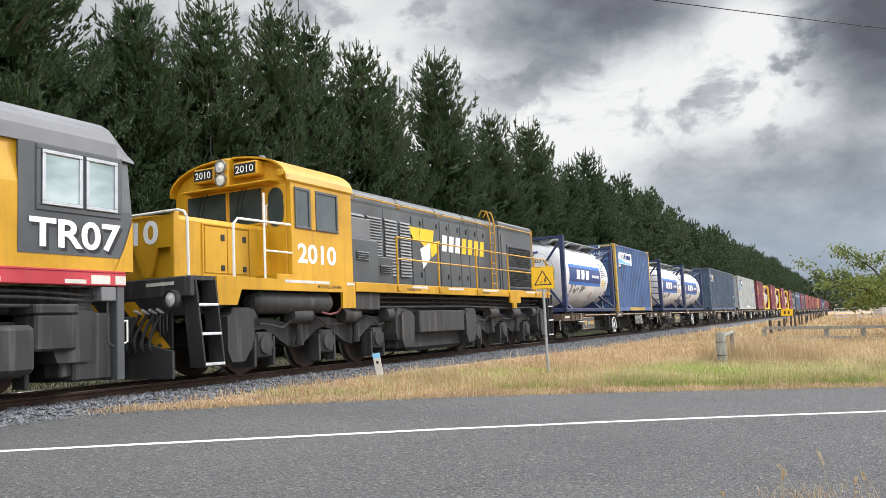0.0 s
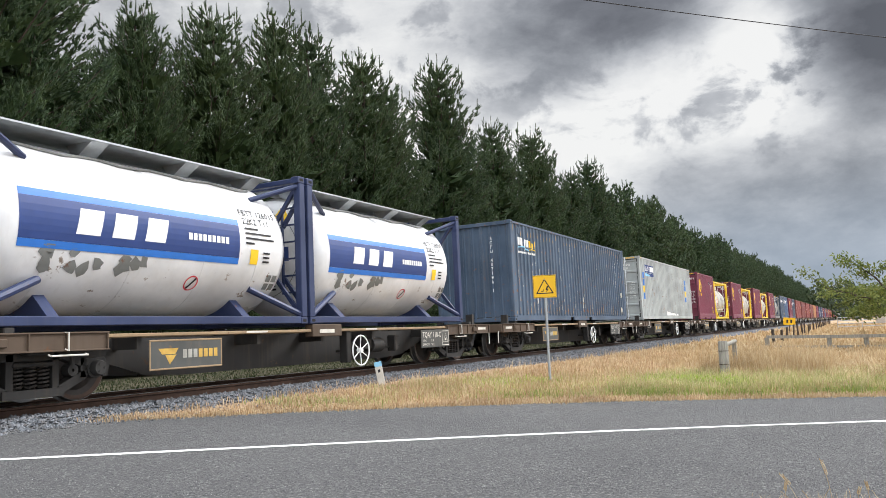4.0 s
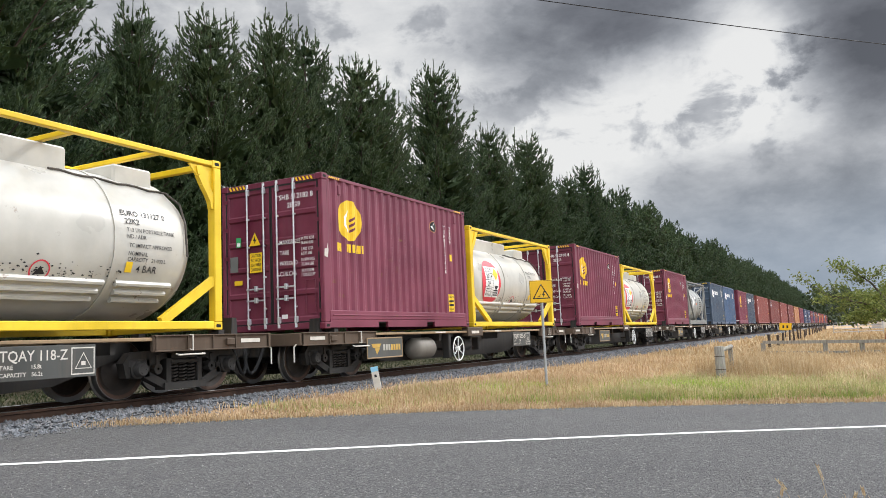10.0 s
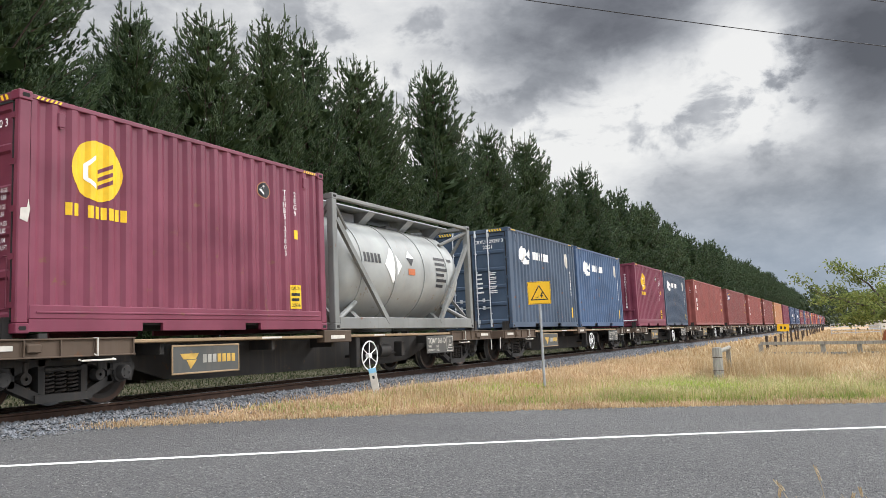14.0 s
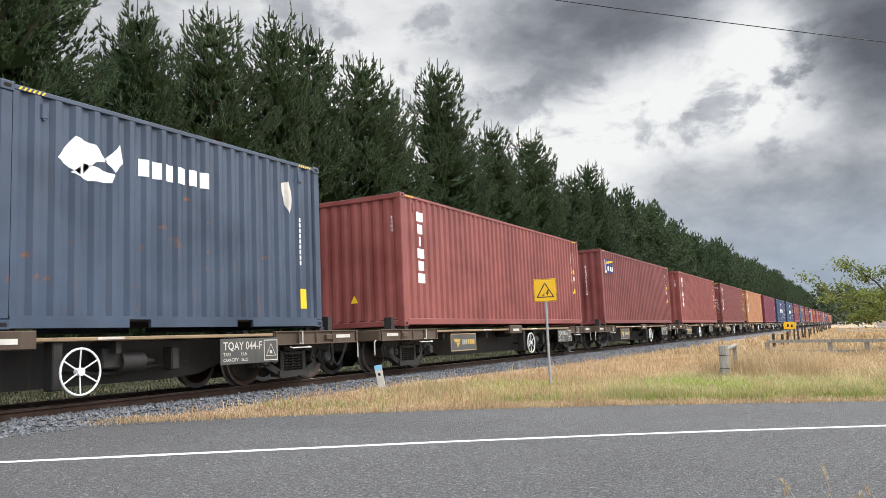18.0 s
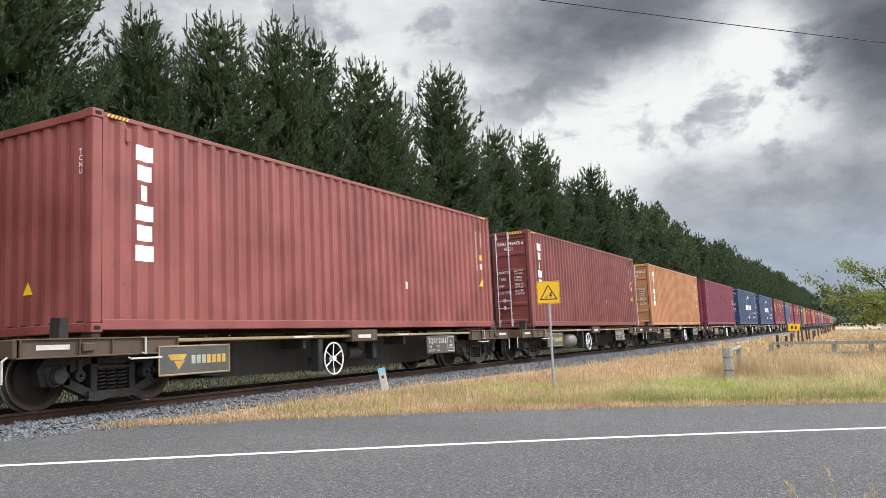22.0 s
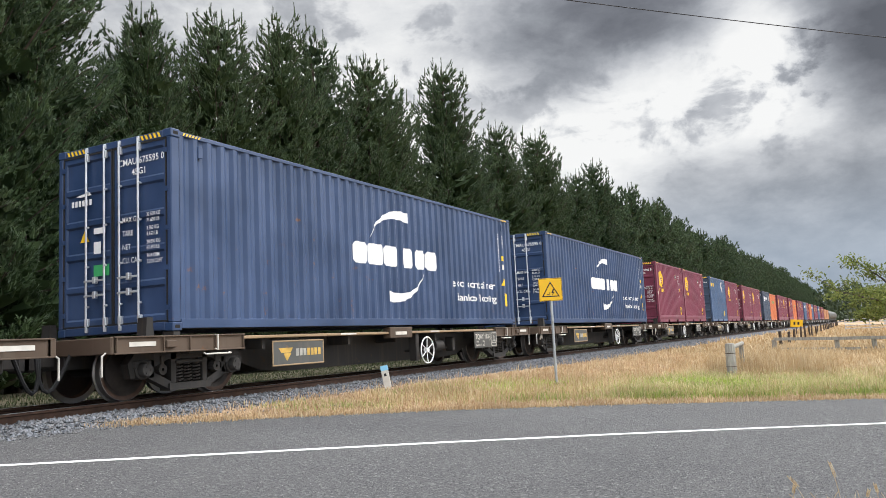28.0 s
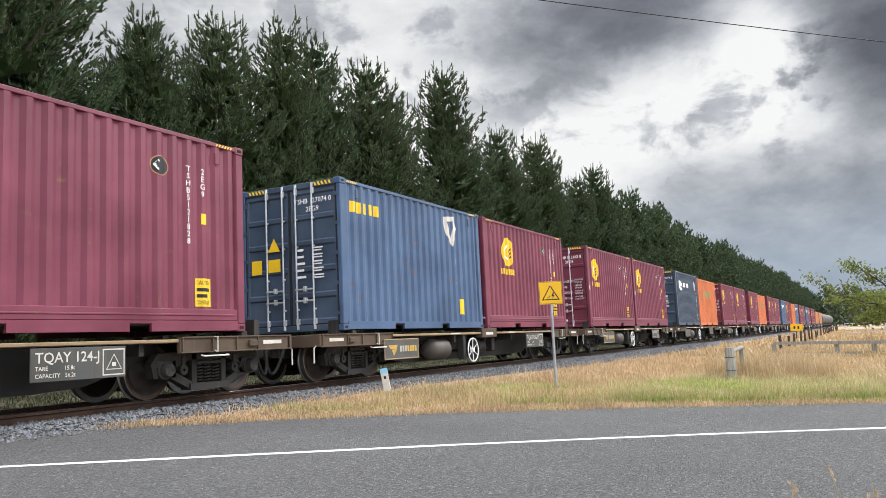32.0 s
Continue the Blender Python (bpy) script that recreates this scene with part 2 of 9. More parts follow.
# ---- materials ----
class Mat:
    def __init__(self, name, rough=0.6, metal=0.0):
        self.m = bpy.data.materials.new(name)
        self.m.use_nodes = True
        self.n, self.l = self.m.node_tree.nodes, self.m.node_tree.links
        self.b = self.n["Principled BSDF"]
        self.b.inputs["Roughness"].default_value = rough
        self.b.inputs["Metallic"].default_value = metal
        self.b.inputs["Specular IOR Level"].default_value = 0.35
        self.tc = self.n.new("ShaderNodeTexCoord")

    def noise(self, scale, detail=4.0, rough=0.55, stretch=None, coord="Object", kind="ShaderNodeTexNoise"):
        n = self.n.new(kind)
        n.inputs["Scale"].default_value = scale
        if kind == "ShaderNodeTexNoise":
            n.inputs["Detail"].default_value, n.inputs["Roughness"].default_value = detail, rough
        src = self.tc.outputs[coord]
        if stretch:
            m = self.n.new("ShaderNodeMapping")
            m.inputs[3].default_value = stretch
            self.l.new(src, m.inputs[0])
            src = m.outputs[0]
        self.l.new(src, n.inputs["Vector"])
        return n.outputs[0]

    def range(self, value, a, b, c=0.0, d=1.0):
        n = self.n.new("ShaderNodeMapRange")
        self.l.new(value, n.inputs[0])
        for i, v in enumerate((a, b, c, d)):
            n.inputs[i + 1].default_value = v
        return n.outputs[0]

    def math(self, op, a, b):
        n = self.n.new("ShaderNodeMath")
        n.operation = op
        for i, v in enumerate((a, b)):
            if isinstance(v, (int, float)):
                n.inputs[i].default_value = v
            else:
                self.l.new(v, n.inputs[i])
        return n.outputs[0]

    def mix(self, fac, a, b, mode="MIX"):
        n = self.n.new("ShaderNodeMix")
        n.data_type, n.blend_type = "RGBA", mode
        if isinstance(fac, (int, float)):
            n.inputs[0].default_value = fac
        else:
            self.l.new(fac, n.inputs[0])
        for i, v in ((6, a), (7, b)):
            if isinstance(v, tuple):
                n.inputs[i].default_value = (*v, 1)
            else:
                self.l.new(v, n.inputs[i])
        return n.outputs[2]

    def random(self, island=False):
        if island:
            return self.n.new("ShaderNodeNewGeometry").outputs["Random Per Island"]
        return self.n.new("ShaderNodeObjectInfo").outputs["Random"]

    def done(self, colour, bump=None, strength=0.3, distance=0.01, rough=None):
        if isinstance(colour, tuple):
            self.b.inputs["Base Color"].default_value = (*colour, 1)
        else:
            self.l.new(colour, self.b.inputs["Base Color"])
        if bump is not None:
            n = self.n.new("ShaderNodeBump")
            n.inputs["Strength"].default_value, n.inputs["Distance"].default_value = strength, distance
            self.l.new(bump, n.inputs["Height"])
            self.l.new(n.outputs[0], self.b.inputs["Normal"])
        if rough is not None:
            self.l.new(rough, self.b.inputs["Roughness"])
        return self.m


def painted(name, colour, rough=0.5, wear=0.25, rust=(0.16, 0.07, 0.035), dirt=(0.10, 0.09, 0.08), dusty=0.35, streaks=True, metal=0.0):
    """Painted steel: faded in patches, rain streaks down the faces, chips that show rust."""
    m = Mat(name, rough, metal)
    fade = m.noise(0.9, 5.0)
    pale = tuple(min(1.0, c * 1.18 + 0.015) for c in colour)
    deep = tuple(c * 0.82 for c in colour)
    c = m.mix(m.range(fade, 0.35, 0.65), deep, pale)
    if streaks:
        run_down = m.noise(1.0, 6.0, 0.6, (9.0, 9.0, 0.55))
        c = m.mix(m.range(run_down, 0.52, 0.78, 0.0, dusty), c, dirt)
    chips = m.noise(5.5, 8.0, 0.7)
    spots = m.noise(0.6, 3.0)
    mask = m.math("MULTIPLY", m.range(chips, 0.62, 0.66), m.range(spots, 0.62 - wear * 0.4, 0.66 - wear * 0.2))
    c = m.mix(mask, c, rust)
    fine = m.noise(60.0, 3.0)
    return m.done(c, fine, 0.08, 0.004, m.range(fade, 0.3, 0.7, rough - 0.08, rough + 0.12))


def plain(name, colour, rough=0.5, metal=0.0, spread=0.15):
    m = Mat(name, rough, metal)
    n = m.noise(6.0, 6.0)
    c = m.mix(m.range(n, 0.3, 0.7), tuple(v * (1 - spread) for v in colour), tuple(min(1, v * (1 + spread)) for v in colour))
    return m.done(c, m.noise(70.0, 2.0), 0.08, 0.003)

# ---- surfaces of the place ----
def asphalt_mat():
    m = Mat("asphalt", 0.9)
    m.b.inputs["Specular IOR Level"].default_value = 0.2
    big, mid = m.noise(0.35, 5.0), m.noise(2.2, 6.0, 0.65)
    stones = m.noise(46.0, kind="ShaderNodeTexVoronoi")
    chips, grit = m.noise(34.0, 4.0, 0.75), m.noise(85.0, 3.0, 0.7)
    c = m.mix(m.range(big, 0.35, 0.65), (0.080, 0.079, 0.078), (0.112, 0.110, 0.107))
    c = m.mix(m.range(mid, 0.35, 0.75, 0.0, 0.5), c, (0.078, 0.077, 0.076))
    c = m.mix(m.range(chips, 0.53, 0.70, 0.0, 0.85), c, (0.27, 0.262, 0.25))
    c = m.mix(m.range(chips, 0.30, 0.46, 0.9, 0.0), c, (0.030, 0.030, 0.031))
    c = m.mix(m.range(grit, 0.56, 0.70, 0.0, 0.6), c, (0.24, 0.235, 0.225))
    return m.done(c, m.math("ADD", stones, m.math("ADD", chips, grit)), 0.8, 0.02)


def line_mat():
    m = Mat("road_paint", 0.65)
    n = m.noise(45.0, 5.0, 0.7)
    c = m.mix(m.range(m.noise(2.0, 4.0), 0.3, 0.7), (0.62, 0.60, 0.56), (0.76, 0.75, 0.72))
    c = m.mix(m.range(n, 0.60, 0.70, 0.0, 0.8), c, (0.12, 0.12, 0.12))
    return m.done(c, n, 0.3, 0.006)


def soil_mat():
    m = Mat("dry_grass_ground", 0.95)
    a, b, c3 = m.noise(0.35, 5.0), m.noise(3.5, 6.0, 0.65), m.noise(28.0, 5.0, 0.7)
    c = m.mix(m.range(a, 0.35, 0.65), (0.34, 0.22, 0.125), (0.46, 0.32, 0.18))
    c = m.mix(m.range(b, 0.42, 0.70, 0.0, 0.7), c, (0.27, 0.18, 0.11))
    c = m.mix(m.range(c3, 0.45, 0.7, 0.0, 0.6), c, (0.45, 0.35, 0.20))
    return m.done(c, m.math("ADD", b, c3), 0.7, 0.05)


def stone_mat():
    m = Mat("ballast_stone", 0.85)
    r = m.random(island=True)
    c = m.mix(m.range(r, 0.0, 1.0), (0.062, 0.070, 0.078), (0.195, 0.203, 0.215))
    c = m.mix(m.range(m.noise(9.0, 5.0), 0.45, 0.7, 0.0, 0.5), c, (0.15, 0.12, 0.095))
    return m.done(c, m.noise(60.0, 4.0), 0.4, 0.01)


def bed_mat():
    m = Mat("ballast_bed", 0.95)
    v = m.noise(22.0, kind="ShaderNodeTexVoronoi")
    c = m.mix(m.range(v, 0.1, 0.7), (0.03, 0.032, 0.036), (0.16, 0.165, 0.175))
    c = m.mix(m.range(m.noise(1.2, 4.0), 0.5, 0.75, 0.0, 0.5), c, (0.11, 0.085, 0.065))
    return m.done(c, v, 0.9, 0.04)


def blade_mat(name, colours):
    m = Mat(name, 0.8)
    r = m.random(island=True)
    n = m.n.new("ShaderNodeValToRGB")
    m.l.new(r, n.inputs[0])
    e = n.color_ramp.elements
    e[0].color, e[1].color = (*colours[0], 1), (*colours[-1], 1)
    for i, c in enumerate(colours[1:-1]):
        e.new((i + 1) / (len(colours) - 1)).color = (*c, 1)
    patch = m.noise(1.3, 4.0)
    c = m.mix(m.range(patch, 0.35, 0.65, 0.0, 0.5), n.outputs[0], tuple(v * 0.6 for v in colours[0]))
    m.done(c)
    # thin blades let light through
    thin = m.n.new("ShaderNodeBsdfTranslucent")
    m.l.new(c, thin.inputs[0])
    both = m.n.new("ShaderNodeMixShader")
    both.inputs[0].default_value = 0.34
    m.l.new(m.b.outputs[0], both.inputs[1])
    m.l.new(thin.outputs[0], both.inputs[2])
    m.l.new(both.outputs[0], m.n["Material Output"].inputs[0])
    return m.m


def needle_mat():
    """Pine needles: fresh and old clumps, brown dead sprays, light through the blades."""
    m = Mat("pine_needles", 0.62)
    r = m.random(island=True)
    clump, spray, whole = m.noise(2.6, 3.0), m.noise(0.55, 4.0), m.n.new("ShaderNodeObjectInfo").outputs["Random"]
    c = m.mix(m.range(r, 0.0, 1.0), (0.018, 0.038, 0.019), (0.041, 0.078, 0.029))
    c = m.mix(m.range(clump, 0.42, 0.66, 0.0, 0.65), c, (0.085, 0.130, 0.046))
    c = m.mix(m.range(spray, 0.56, 0.74, 0.0, 0.40), c, (0.080, 0.074, 0.036))
    c = m.mix(m.range(whole, 0.0, 1.0, 0.0, 0.25), c, (0.085, 0.115, 0.036))
    m.done(c)
    thin = m.n.new("ShaderNodeBsdfTranslucent")
    m.l.new(c, thin.inputs[0])
    both = m.n.new("ShaderNodeMixShader")
    both.inputs[0].default_value = 0.30
    m.l.new(m.b.outputs[0], both.inputs[1])
    m.l.new(thin.outputs[0], both.inputs[2])
    m.l.new(both.outputs[0], m.n["Material Output"].inputs[0])
    return m.m


def bark_mat():
    m = Mat("bark", 0.9)
    n = m.noise(6.0, 7.0, 0.65, (1, 1, 0.25))
    return m.done(m.mix(m.range(n, 0.35, 0.65), (0.030, 0.022, 0.017), (0.095, 0.072, 0.055)), n, 0.9, 0.05)


def timber_mat():
    m = Mat("weathered_timber", 0.9)
    n = m.noise(5.0, 7.0, 0.65, (6, 6, 0.5))
    c = m.mix(m.range(n, 0.3, 0.7), (0.13, 0.12, 0.10), (0.36, 0.34, 0.29))
    c = m.mix(m.range(m.noise(14.0, 5.0), 0.56, 0.7, 0.0, 0.7), c, (0.22, 0.25, 0.16))
    return m.done(c, n, 0.7, 0.02)


def rail_mat():
    m = Mat("rusty_rail", 0.6, 0.6)
    n = m.noise(7.0, 6.0, 0.65)
    return m.done(m.mix(m.range(n, 0.3, 0.7), (0.040, 0.024, 0.017), (0.085, 0.048, 0.032)), n, 0.4, 0.006)


ASPHALT, LINE, SOIL, STONE, BED = asphalt_mat(), line_mat(), soil_mat(), stone_mat(), bed_mat()
BARK, TIMBER, RUST_RAIL = bark_mat(), timber_mat(), rail_mat()
PINE = needle_mat()
LEAF = blade_mat("broad_leaves", [(0.06, 0.085, 0.018), (0.12, 0.155, 0.03), (0.19, 0.22, 0.045), (0.24, 0.25, 0.07)])
FAR_LEAF = blade_mat("far_leaves", [(0.018, 0.030, 0.014), (0.035, 0.052, 0.020), (0.06, 0.075, 0.028)])
STRAW = blade_mat("dry_grass", [(0.36, 0.235, 0.115), (0.49, 0.35, 0.185), (0.57, 0.44, 0.255), (0.67, 0.56, 0.37)])
GREEN = blade_mat("green_grass", [(0.14, 0.21, 0.05), (0.25, 0.34, 0.06), (0.37, 0.43, 0.085), (0.49, 0.45, 0.19)])
FRESH = blade_mat("fresh_weed_leaves", [(0.22, 0.33, 0.04), (0.34, 0.44, 0.06), (0.46, 0.52, 0.10)])
# green grass darkened in its colour to stand for shade beyond the track
SHADED_GRASS = blade_mat("undergrowth_leaves", [(0.030, 0.045, 0.018), (0.050, 0.068, 0.026), (0.075, 0.090, 0.036), (0.11, 0.11, 0.05)])
RUSSET = blade_mat("short_dead_grass", [(0.34, 0.21, 0.115), (0.50, 0.34, 0.19), (0.61, 0.46, 0.28), (0.70, 0.57, 0.39)])
MIXED = blade_mat("half_dry_grass", [(0.26, 0.30, 0.09), (0.38, 0.38, 0.14), (0.52, 0.45, 0.22), (0.60, 0.49, 0.28)])
POLISHED = plain("polished_steel", (0.42, 0.41, 0.40), 0.3, 0.9)
GALV = plain("galvanised_steel", (0.38, 0.40, 0.41), 0.45, 0.7)


def ground_z(x, y):
    """Height of the ground: the road side falls gently away from the track."""
    if y > 8.2:
        return 0.40
    return 0.05 * max(y, -8.0) - (0.006 * min(max(x - 14, 0), 12) if y > 0 else 0)


# ---- ground, road, track ----
def build_ground():
    xs = [-3000, -700, -150, -40, -10, 0, 4, 8, 11, 14, 17, 20, 23, 26, 30, 40, 60, 100, 180, 400, 1000, 3000]
    ys = [-3000, -800, -200, -60, -20, -8, -4, -2, -0.001, 0.001, 2, 4, 6, 8.19, 8.21, 11, 15, 22, 40, 100, 400, 1500, 3000]
    g = Geo()
    g.add([(x, y, ground_z(x, y)) for x in xs for y in ys],
          [(i * len(ys) + j, (i + 1) * len(ys) + j, (i + 1) * len(ys) + j + 1, i * len(ys) + j + 1)
           for i in range(len(xs) - 1) for j in range(len(ys) - 1)])
    part("ground", g, SOIL, label="dry straw-coloured grass verge and paddock", category="ground", kind="structure")


ROAD_LINE = [(-0.6, 11.6), (1.8, 9.1), (4.18, 6.49), (5.83, 4.83), (6.95, 3.70), (8.17, 2.40), (9.10, 1.36), (10.34, -0.11), (13.0, -3.4), (20.0, -12.2), (45.0, -44.0)]
ROAD_FAR = [(0.9, 13.9), (3.4, 11.0), (5.53, 8.58), (6.96, 7.47), (8.04, 6.60), (9.65, 5.10), (11.31, 3.18), (13.86, -0.19), (16.3, -3.4), (23.0, -12.2), (48.0, -44.0)]


def road_point(i, f):
    """Across the road at its i-th cross-section: f = 0 on the line, 1 at the far edge, below 0 towards the near edge."""
    (ax, ay), (bx, by) = ROAD_LINE[i], ROAD_FAR[i]
    if f < 0:
        (px, py), (qx, qy) = ROAD_LINE[i - 1], ROAD_LINE[min(i + 1, len(ROAD_LINE) - 1)]
        d = math.hypot(qx - px, qy - py)
        return ax + f * (py - qy) / d, ay + f * (qx - px) / d
    return ax + f * (bx - ax), ay + f * (by - ay)


def build_road():
    rnd = random.Random(5)
    g = Geo()
    cols = [-4.0, -2.6, -1.2, 0.0, 0.3, 0.6, 0.9]
    rows = []
    for i in range(1, len(ROAD_LINE) - 1):
        for s in range(6):
            rows.append((i, s / 6))
    for i, s in rows:
        for k, f in enumerate(cols + [1.0]):
            x0, y0 = road_point(i, f)
            x1, y1 = road_point(i + 1, f)
            x, y = x0 + s * (x1 - x0), y0 + s * (y1 - y0)
            if k == len(cols):
                w = rnd.uniform(-0.03, 0.03)
                x, y = x + w, y + w
            z = 0.05 * min(max(y, -8.0), 8.2) + 0.014
            g.v.append((x, y, z if k < len(cols) else z - 0.012))
    n = len(cols) + 1
    for r in range(len(rows) - 1):
        for k in range(n - 1):
            g.f.append((r * n + k, r * n + k + 1, (r + 1) * n + k + 1, (r + 1) * n + k))
    part("road", g, ASPHALT, label="grey sealed asphalt country road with coarse aggregate", category="road", kind="structure")
    # solid line, slightly wavering
    g = Geo()
    pts = []
    for i in range(1, len(ROAD_LINE) - 1):
        for s in range(12):
            (x0, y0), (x1, y1) = ROAD_LINE[i], ROAD_LINE[i + 1]
            pts.append((x0 + s / 12 * (x1 - x0), y0 + s / 12 * (y1 - y0), x1 - x0, y1 - y0))
    for j, (x, y, dx, dy) in enumerate(pts):
        d = math.hypot(dx, dy)
        w = 0.048 + rnd.uniform(-0.003, 0.003)
        for sgn in (-1, 1):
            px, py = x - dy / d * w * sgn, y + dx / d * w * sgn
            g.v.append((px, py, 0.05 * min(max(py, -8.0), 8.2) + 0.019))
        if j:
            g.f.append((2 * j - 2, 2 * j - 1, 2 * j + 1, 2 * j))
    part("road_marking", g, LINE, label="solid white painted line on the asphalt", category="road marking", kind="structure")


def chip_mat():
    m = Mat("road_aggregate", 0.85)
    r = m.random(island=True)
    c = m.mix(m.range(r, 0.0, 1.0), (0.050, 0.050, 0.051), (0.140, 0.138, 0.134))
    c = m.mix(m.range(r, 0.93, 0.97), c, (0.36, 0.35, 0.33))
    return m.done(c)


def build_chips():
    """The coarse stones that stand out of the seal."""
    rnd = random.Random(41)
    g = Geo()
    v, f = g.v, g.f
    total = 0
    while total < 70000:
        i = rnd.randrange(1, 8)
        a, b = road_point(i, 0.0), road_point(i + 1, 0.0)
        across, s = rnd.uniform(-3.4, 0.99), rnd.random()
        x0, y0 = road_point(i, across)
        x1, y1 = road_point(i + 1, across)
        x, y = x0 + s * (x1 - x0), y0 + s * (y1 - y0)
        far = math.hypot(x, y)
        if far < 5.6 or far > 15 or x < 1.5 or -0.035 < across * (1 if across < 0 else 2.5) < 0.035 or rnd.random() > math.hypot(b[0] - a[0], b[1] - a[1]) / 4.5 * (7.5 / far) ** 1.2:
            continue
        total += 1
        z = 0.05 * min(max(y, -8.0), 8.2) + 0.013
        r, h, t = rnd.uniform(0.003, 0.0075), rnd.uniform(0.002, 0.0065), rnd.uniform(0, 6.28)
        k = len(v)
        for q in (0.0, 2.1, 4.2):
            v.append((x + r * math.cos(t + q), y + r * math.sin(t + q), z))
        v.append((x + rnd.uniform(-0.4, 0.4) * r, y + rnd.uniform(-0.4, 0.4) * r, z + h))
        f.extend(((k, k + 1, k + 3), (k + 1, k + 2, k + 3), (k + 2, k, k + 3)))
    part("road_aggregate", g, chip_mat(), label="coarse grey stone chips in the road seal", category="road", kind="stuff")


def build_track():
    y0 = TRACK_Y
    top = RAIL_Z - 0.17
    g = Geo()
    prof = [(7.3, 0.26), (7.75, 0.37), (8.3, top + 0.03), (y0 + 1.3, top + 0.03), (y0 + 2.3, 0.3)]
    g.prism([(y, z) for y, z in prof] + [(y0 + 2.3, 0.0), (7.3, 0.0)], "x", -60, 700)
    part("ballast", g, BED, label="grey crushed-rock ballast bed", category="ballast", kind="structure")
    for side in (-1, 1):
        c = y0 + side * (GAUGE / 2 + 0.035)
        g = Geo()
        h = RAIL_Z
        g.prism([(c - 0.065, h - 0.155), (c + 0.065, h - 0.155), (c + 0.065, h - 0.143), (c + 0.012, h - 0.125), (c + 0.012, h - 0.045),
                 (c + 0.034, h - 0.035), (c + 0.034, h - 0.006), (c - 0.034, h - 0.006), (c - 0.034, h - 0.035), (c - 0.012, h - 0.045),
                 (c - 0.012, h - 0.125), (c - 0.065, h - 0.143)][::-1], "x", -60, 700)
        rail = part("rail", g, RUST_RAIL, label="rust-brown steel running rail", category="rail", kind="structure")
        g = Geo()
        g.prism([(c - 0.032, h - 0.0055), (c + 0.032, h - 0.0055), (c + 0.024, h), (c - 0.024, h)], "x", -60, 700)
        part("railhead", g, POLISHED, rail, "wheel-polished running surface")


SLEEPER = None


def litter_mat():
    m = Mat("needle_litter", 0.95)
    a, b = m.noise(0.8, 5.0), m.noise(14.0, 5.0, 0.7)
    c = m.mix(m.range(a, 0.35, 0.65), (0.050, 0.048, 0.024), (0.085, 0.070, 0.040))
    c = m.mix(m.range(b, 0.45, 0.7, 0.0, 0.6), c, (0.13, 0.11, 0.065))
    return m.done(c, b, 0.8, 0.05)


def build_forest_floor():
    g = Geo()
    xs, ys = [-60 + 8 * i for i in range(64)], [11.4, 12.6, 15.0, 20.0, 30.0, 60.0]
    g.add([(x, y + (0.35 * math.sin(x * 1.7) if y == 11.4 else 0.0), 0.406) for x in xs for y in ys],
          [(i * 6 + j, (i + 1) * 6 + j, (i + 1) * 6 + j + 1, i * 6 + j + 1) for i in range(63) for j in range(5)])
    part("forest_floor", g, litter_mat(), label="dark needle litter and moss under the pines", category="ground", kind="structure")


def build_sleepers():
    g = Geo().cbox(-0.115, 0.115, -1.0, 1.0, -0.12, 0.0, 0.012)
    first = None
    for i in range(120):
        m = pose(-6 + i * 0.66, TRACK_Y, RAIL_Z - 0.158)
        if first is None:
            first = part("sleeper", g, TIMBER, None, "grey weathered timber railway sleeper", at=m, category="sleeper", group="sleepers", kind="structure")
        else:
            o = new("sleeper", first.data)
            o.matrix_basis = m
            tagged(o, "grey weathered timber railway sleeper", "sleeper", "sleepers", "structure")


def rock(rnd, size):
    """A broken stone: eight faces, uneven."""
    s = [size * rnd.uniform(0.55, 1.2) for _ in range(6)]
    a = rnd.uniform(0, math.pi)
    c, w = math.cos(a), math.sin(a)
    pts = [(s[0], 0.2 * size, 0), (-s[1], -0.1 * size, 0.1 * size), (0, s[2], -0.1 * size), (0.2 * size, -s[3], 0), (0, 0, s[4] * 0.8), (0.1 * size, 0, -s[5] * 0.6)]
    pts = [(x * c - y * w, x * w + y * c, z) for x, y, z in pts]
    return pts, [(0, 2, 4), (2, 1, 4), (1, 3, 4), (3, 0, 4), (2, 0, 5), (1, 2, 5), (3, 1, 5), (0, 3, 5)]


def ballast_height(y):
    if y < 7.75:
        return 0.26 + (y - 7.3) / 0.45 * 0.10
    if y < 8.3:
        return 0.37 + (y - 7.75) / 0.55 * 0.075
    return RAIL_Z - 0.14


def build_stones():
    rnd = random.Random(11)
    g = Geo()
    for _ in range(26000):
        x = 3.5 + 44 * rnd.random() ** 1.7
        y = rnd.uniform(7.35, 9.0) if rnd.random() < 0.72 else rnd.uniform(9.0, 11.6)
        size = rnd.uniform(0.018, 0.042) * (1 + max(0, x - 18) * 0.02)
        p, f = rock(rnd, size)
        z = ballast_height(y) + rnd.uniform(-0.004, 0.03)
        g.add([(x + a, y + b, z + c) for a, b, c in p], f)
    for _ in range(500):
        x = rnd.uniform(4, 9.5)
        y = 8.6 - (x - 4) * 0.32 + rnd.uniform(-0.5, 0.35)
        p, f = rock(rnd, rnd.uniform(0.008, 0.022))
        g.add([(x + a, y + b, 0.05 * min(y, 8.2) + 0.02 + c) for a, b, c in p], f)
    part("ballast_stones", g, STONE, label="loose grey crushed-rock ballast stones", category="ballast", kind="stuff")


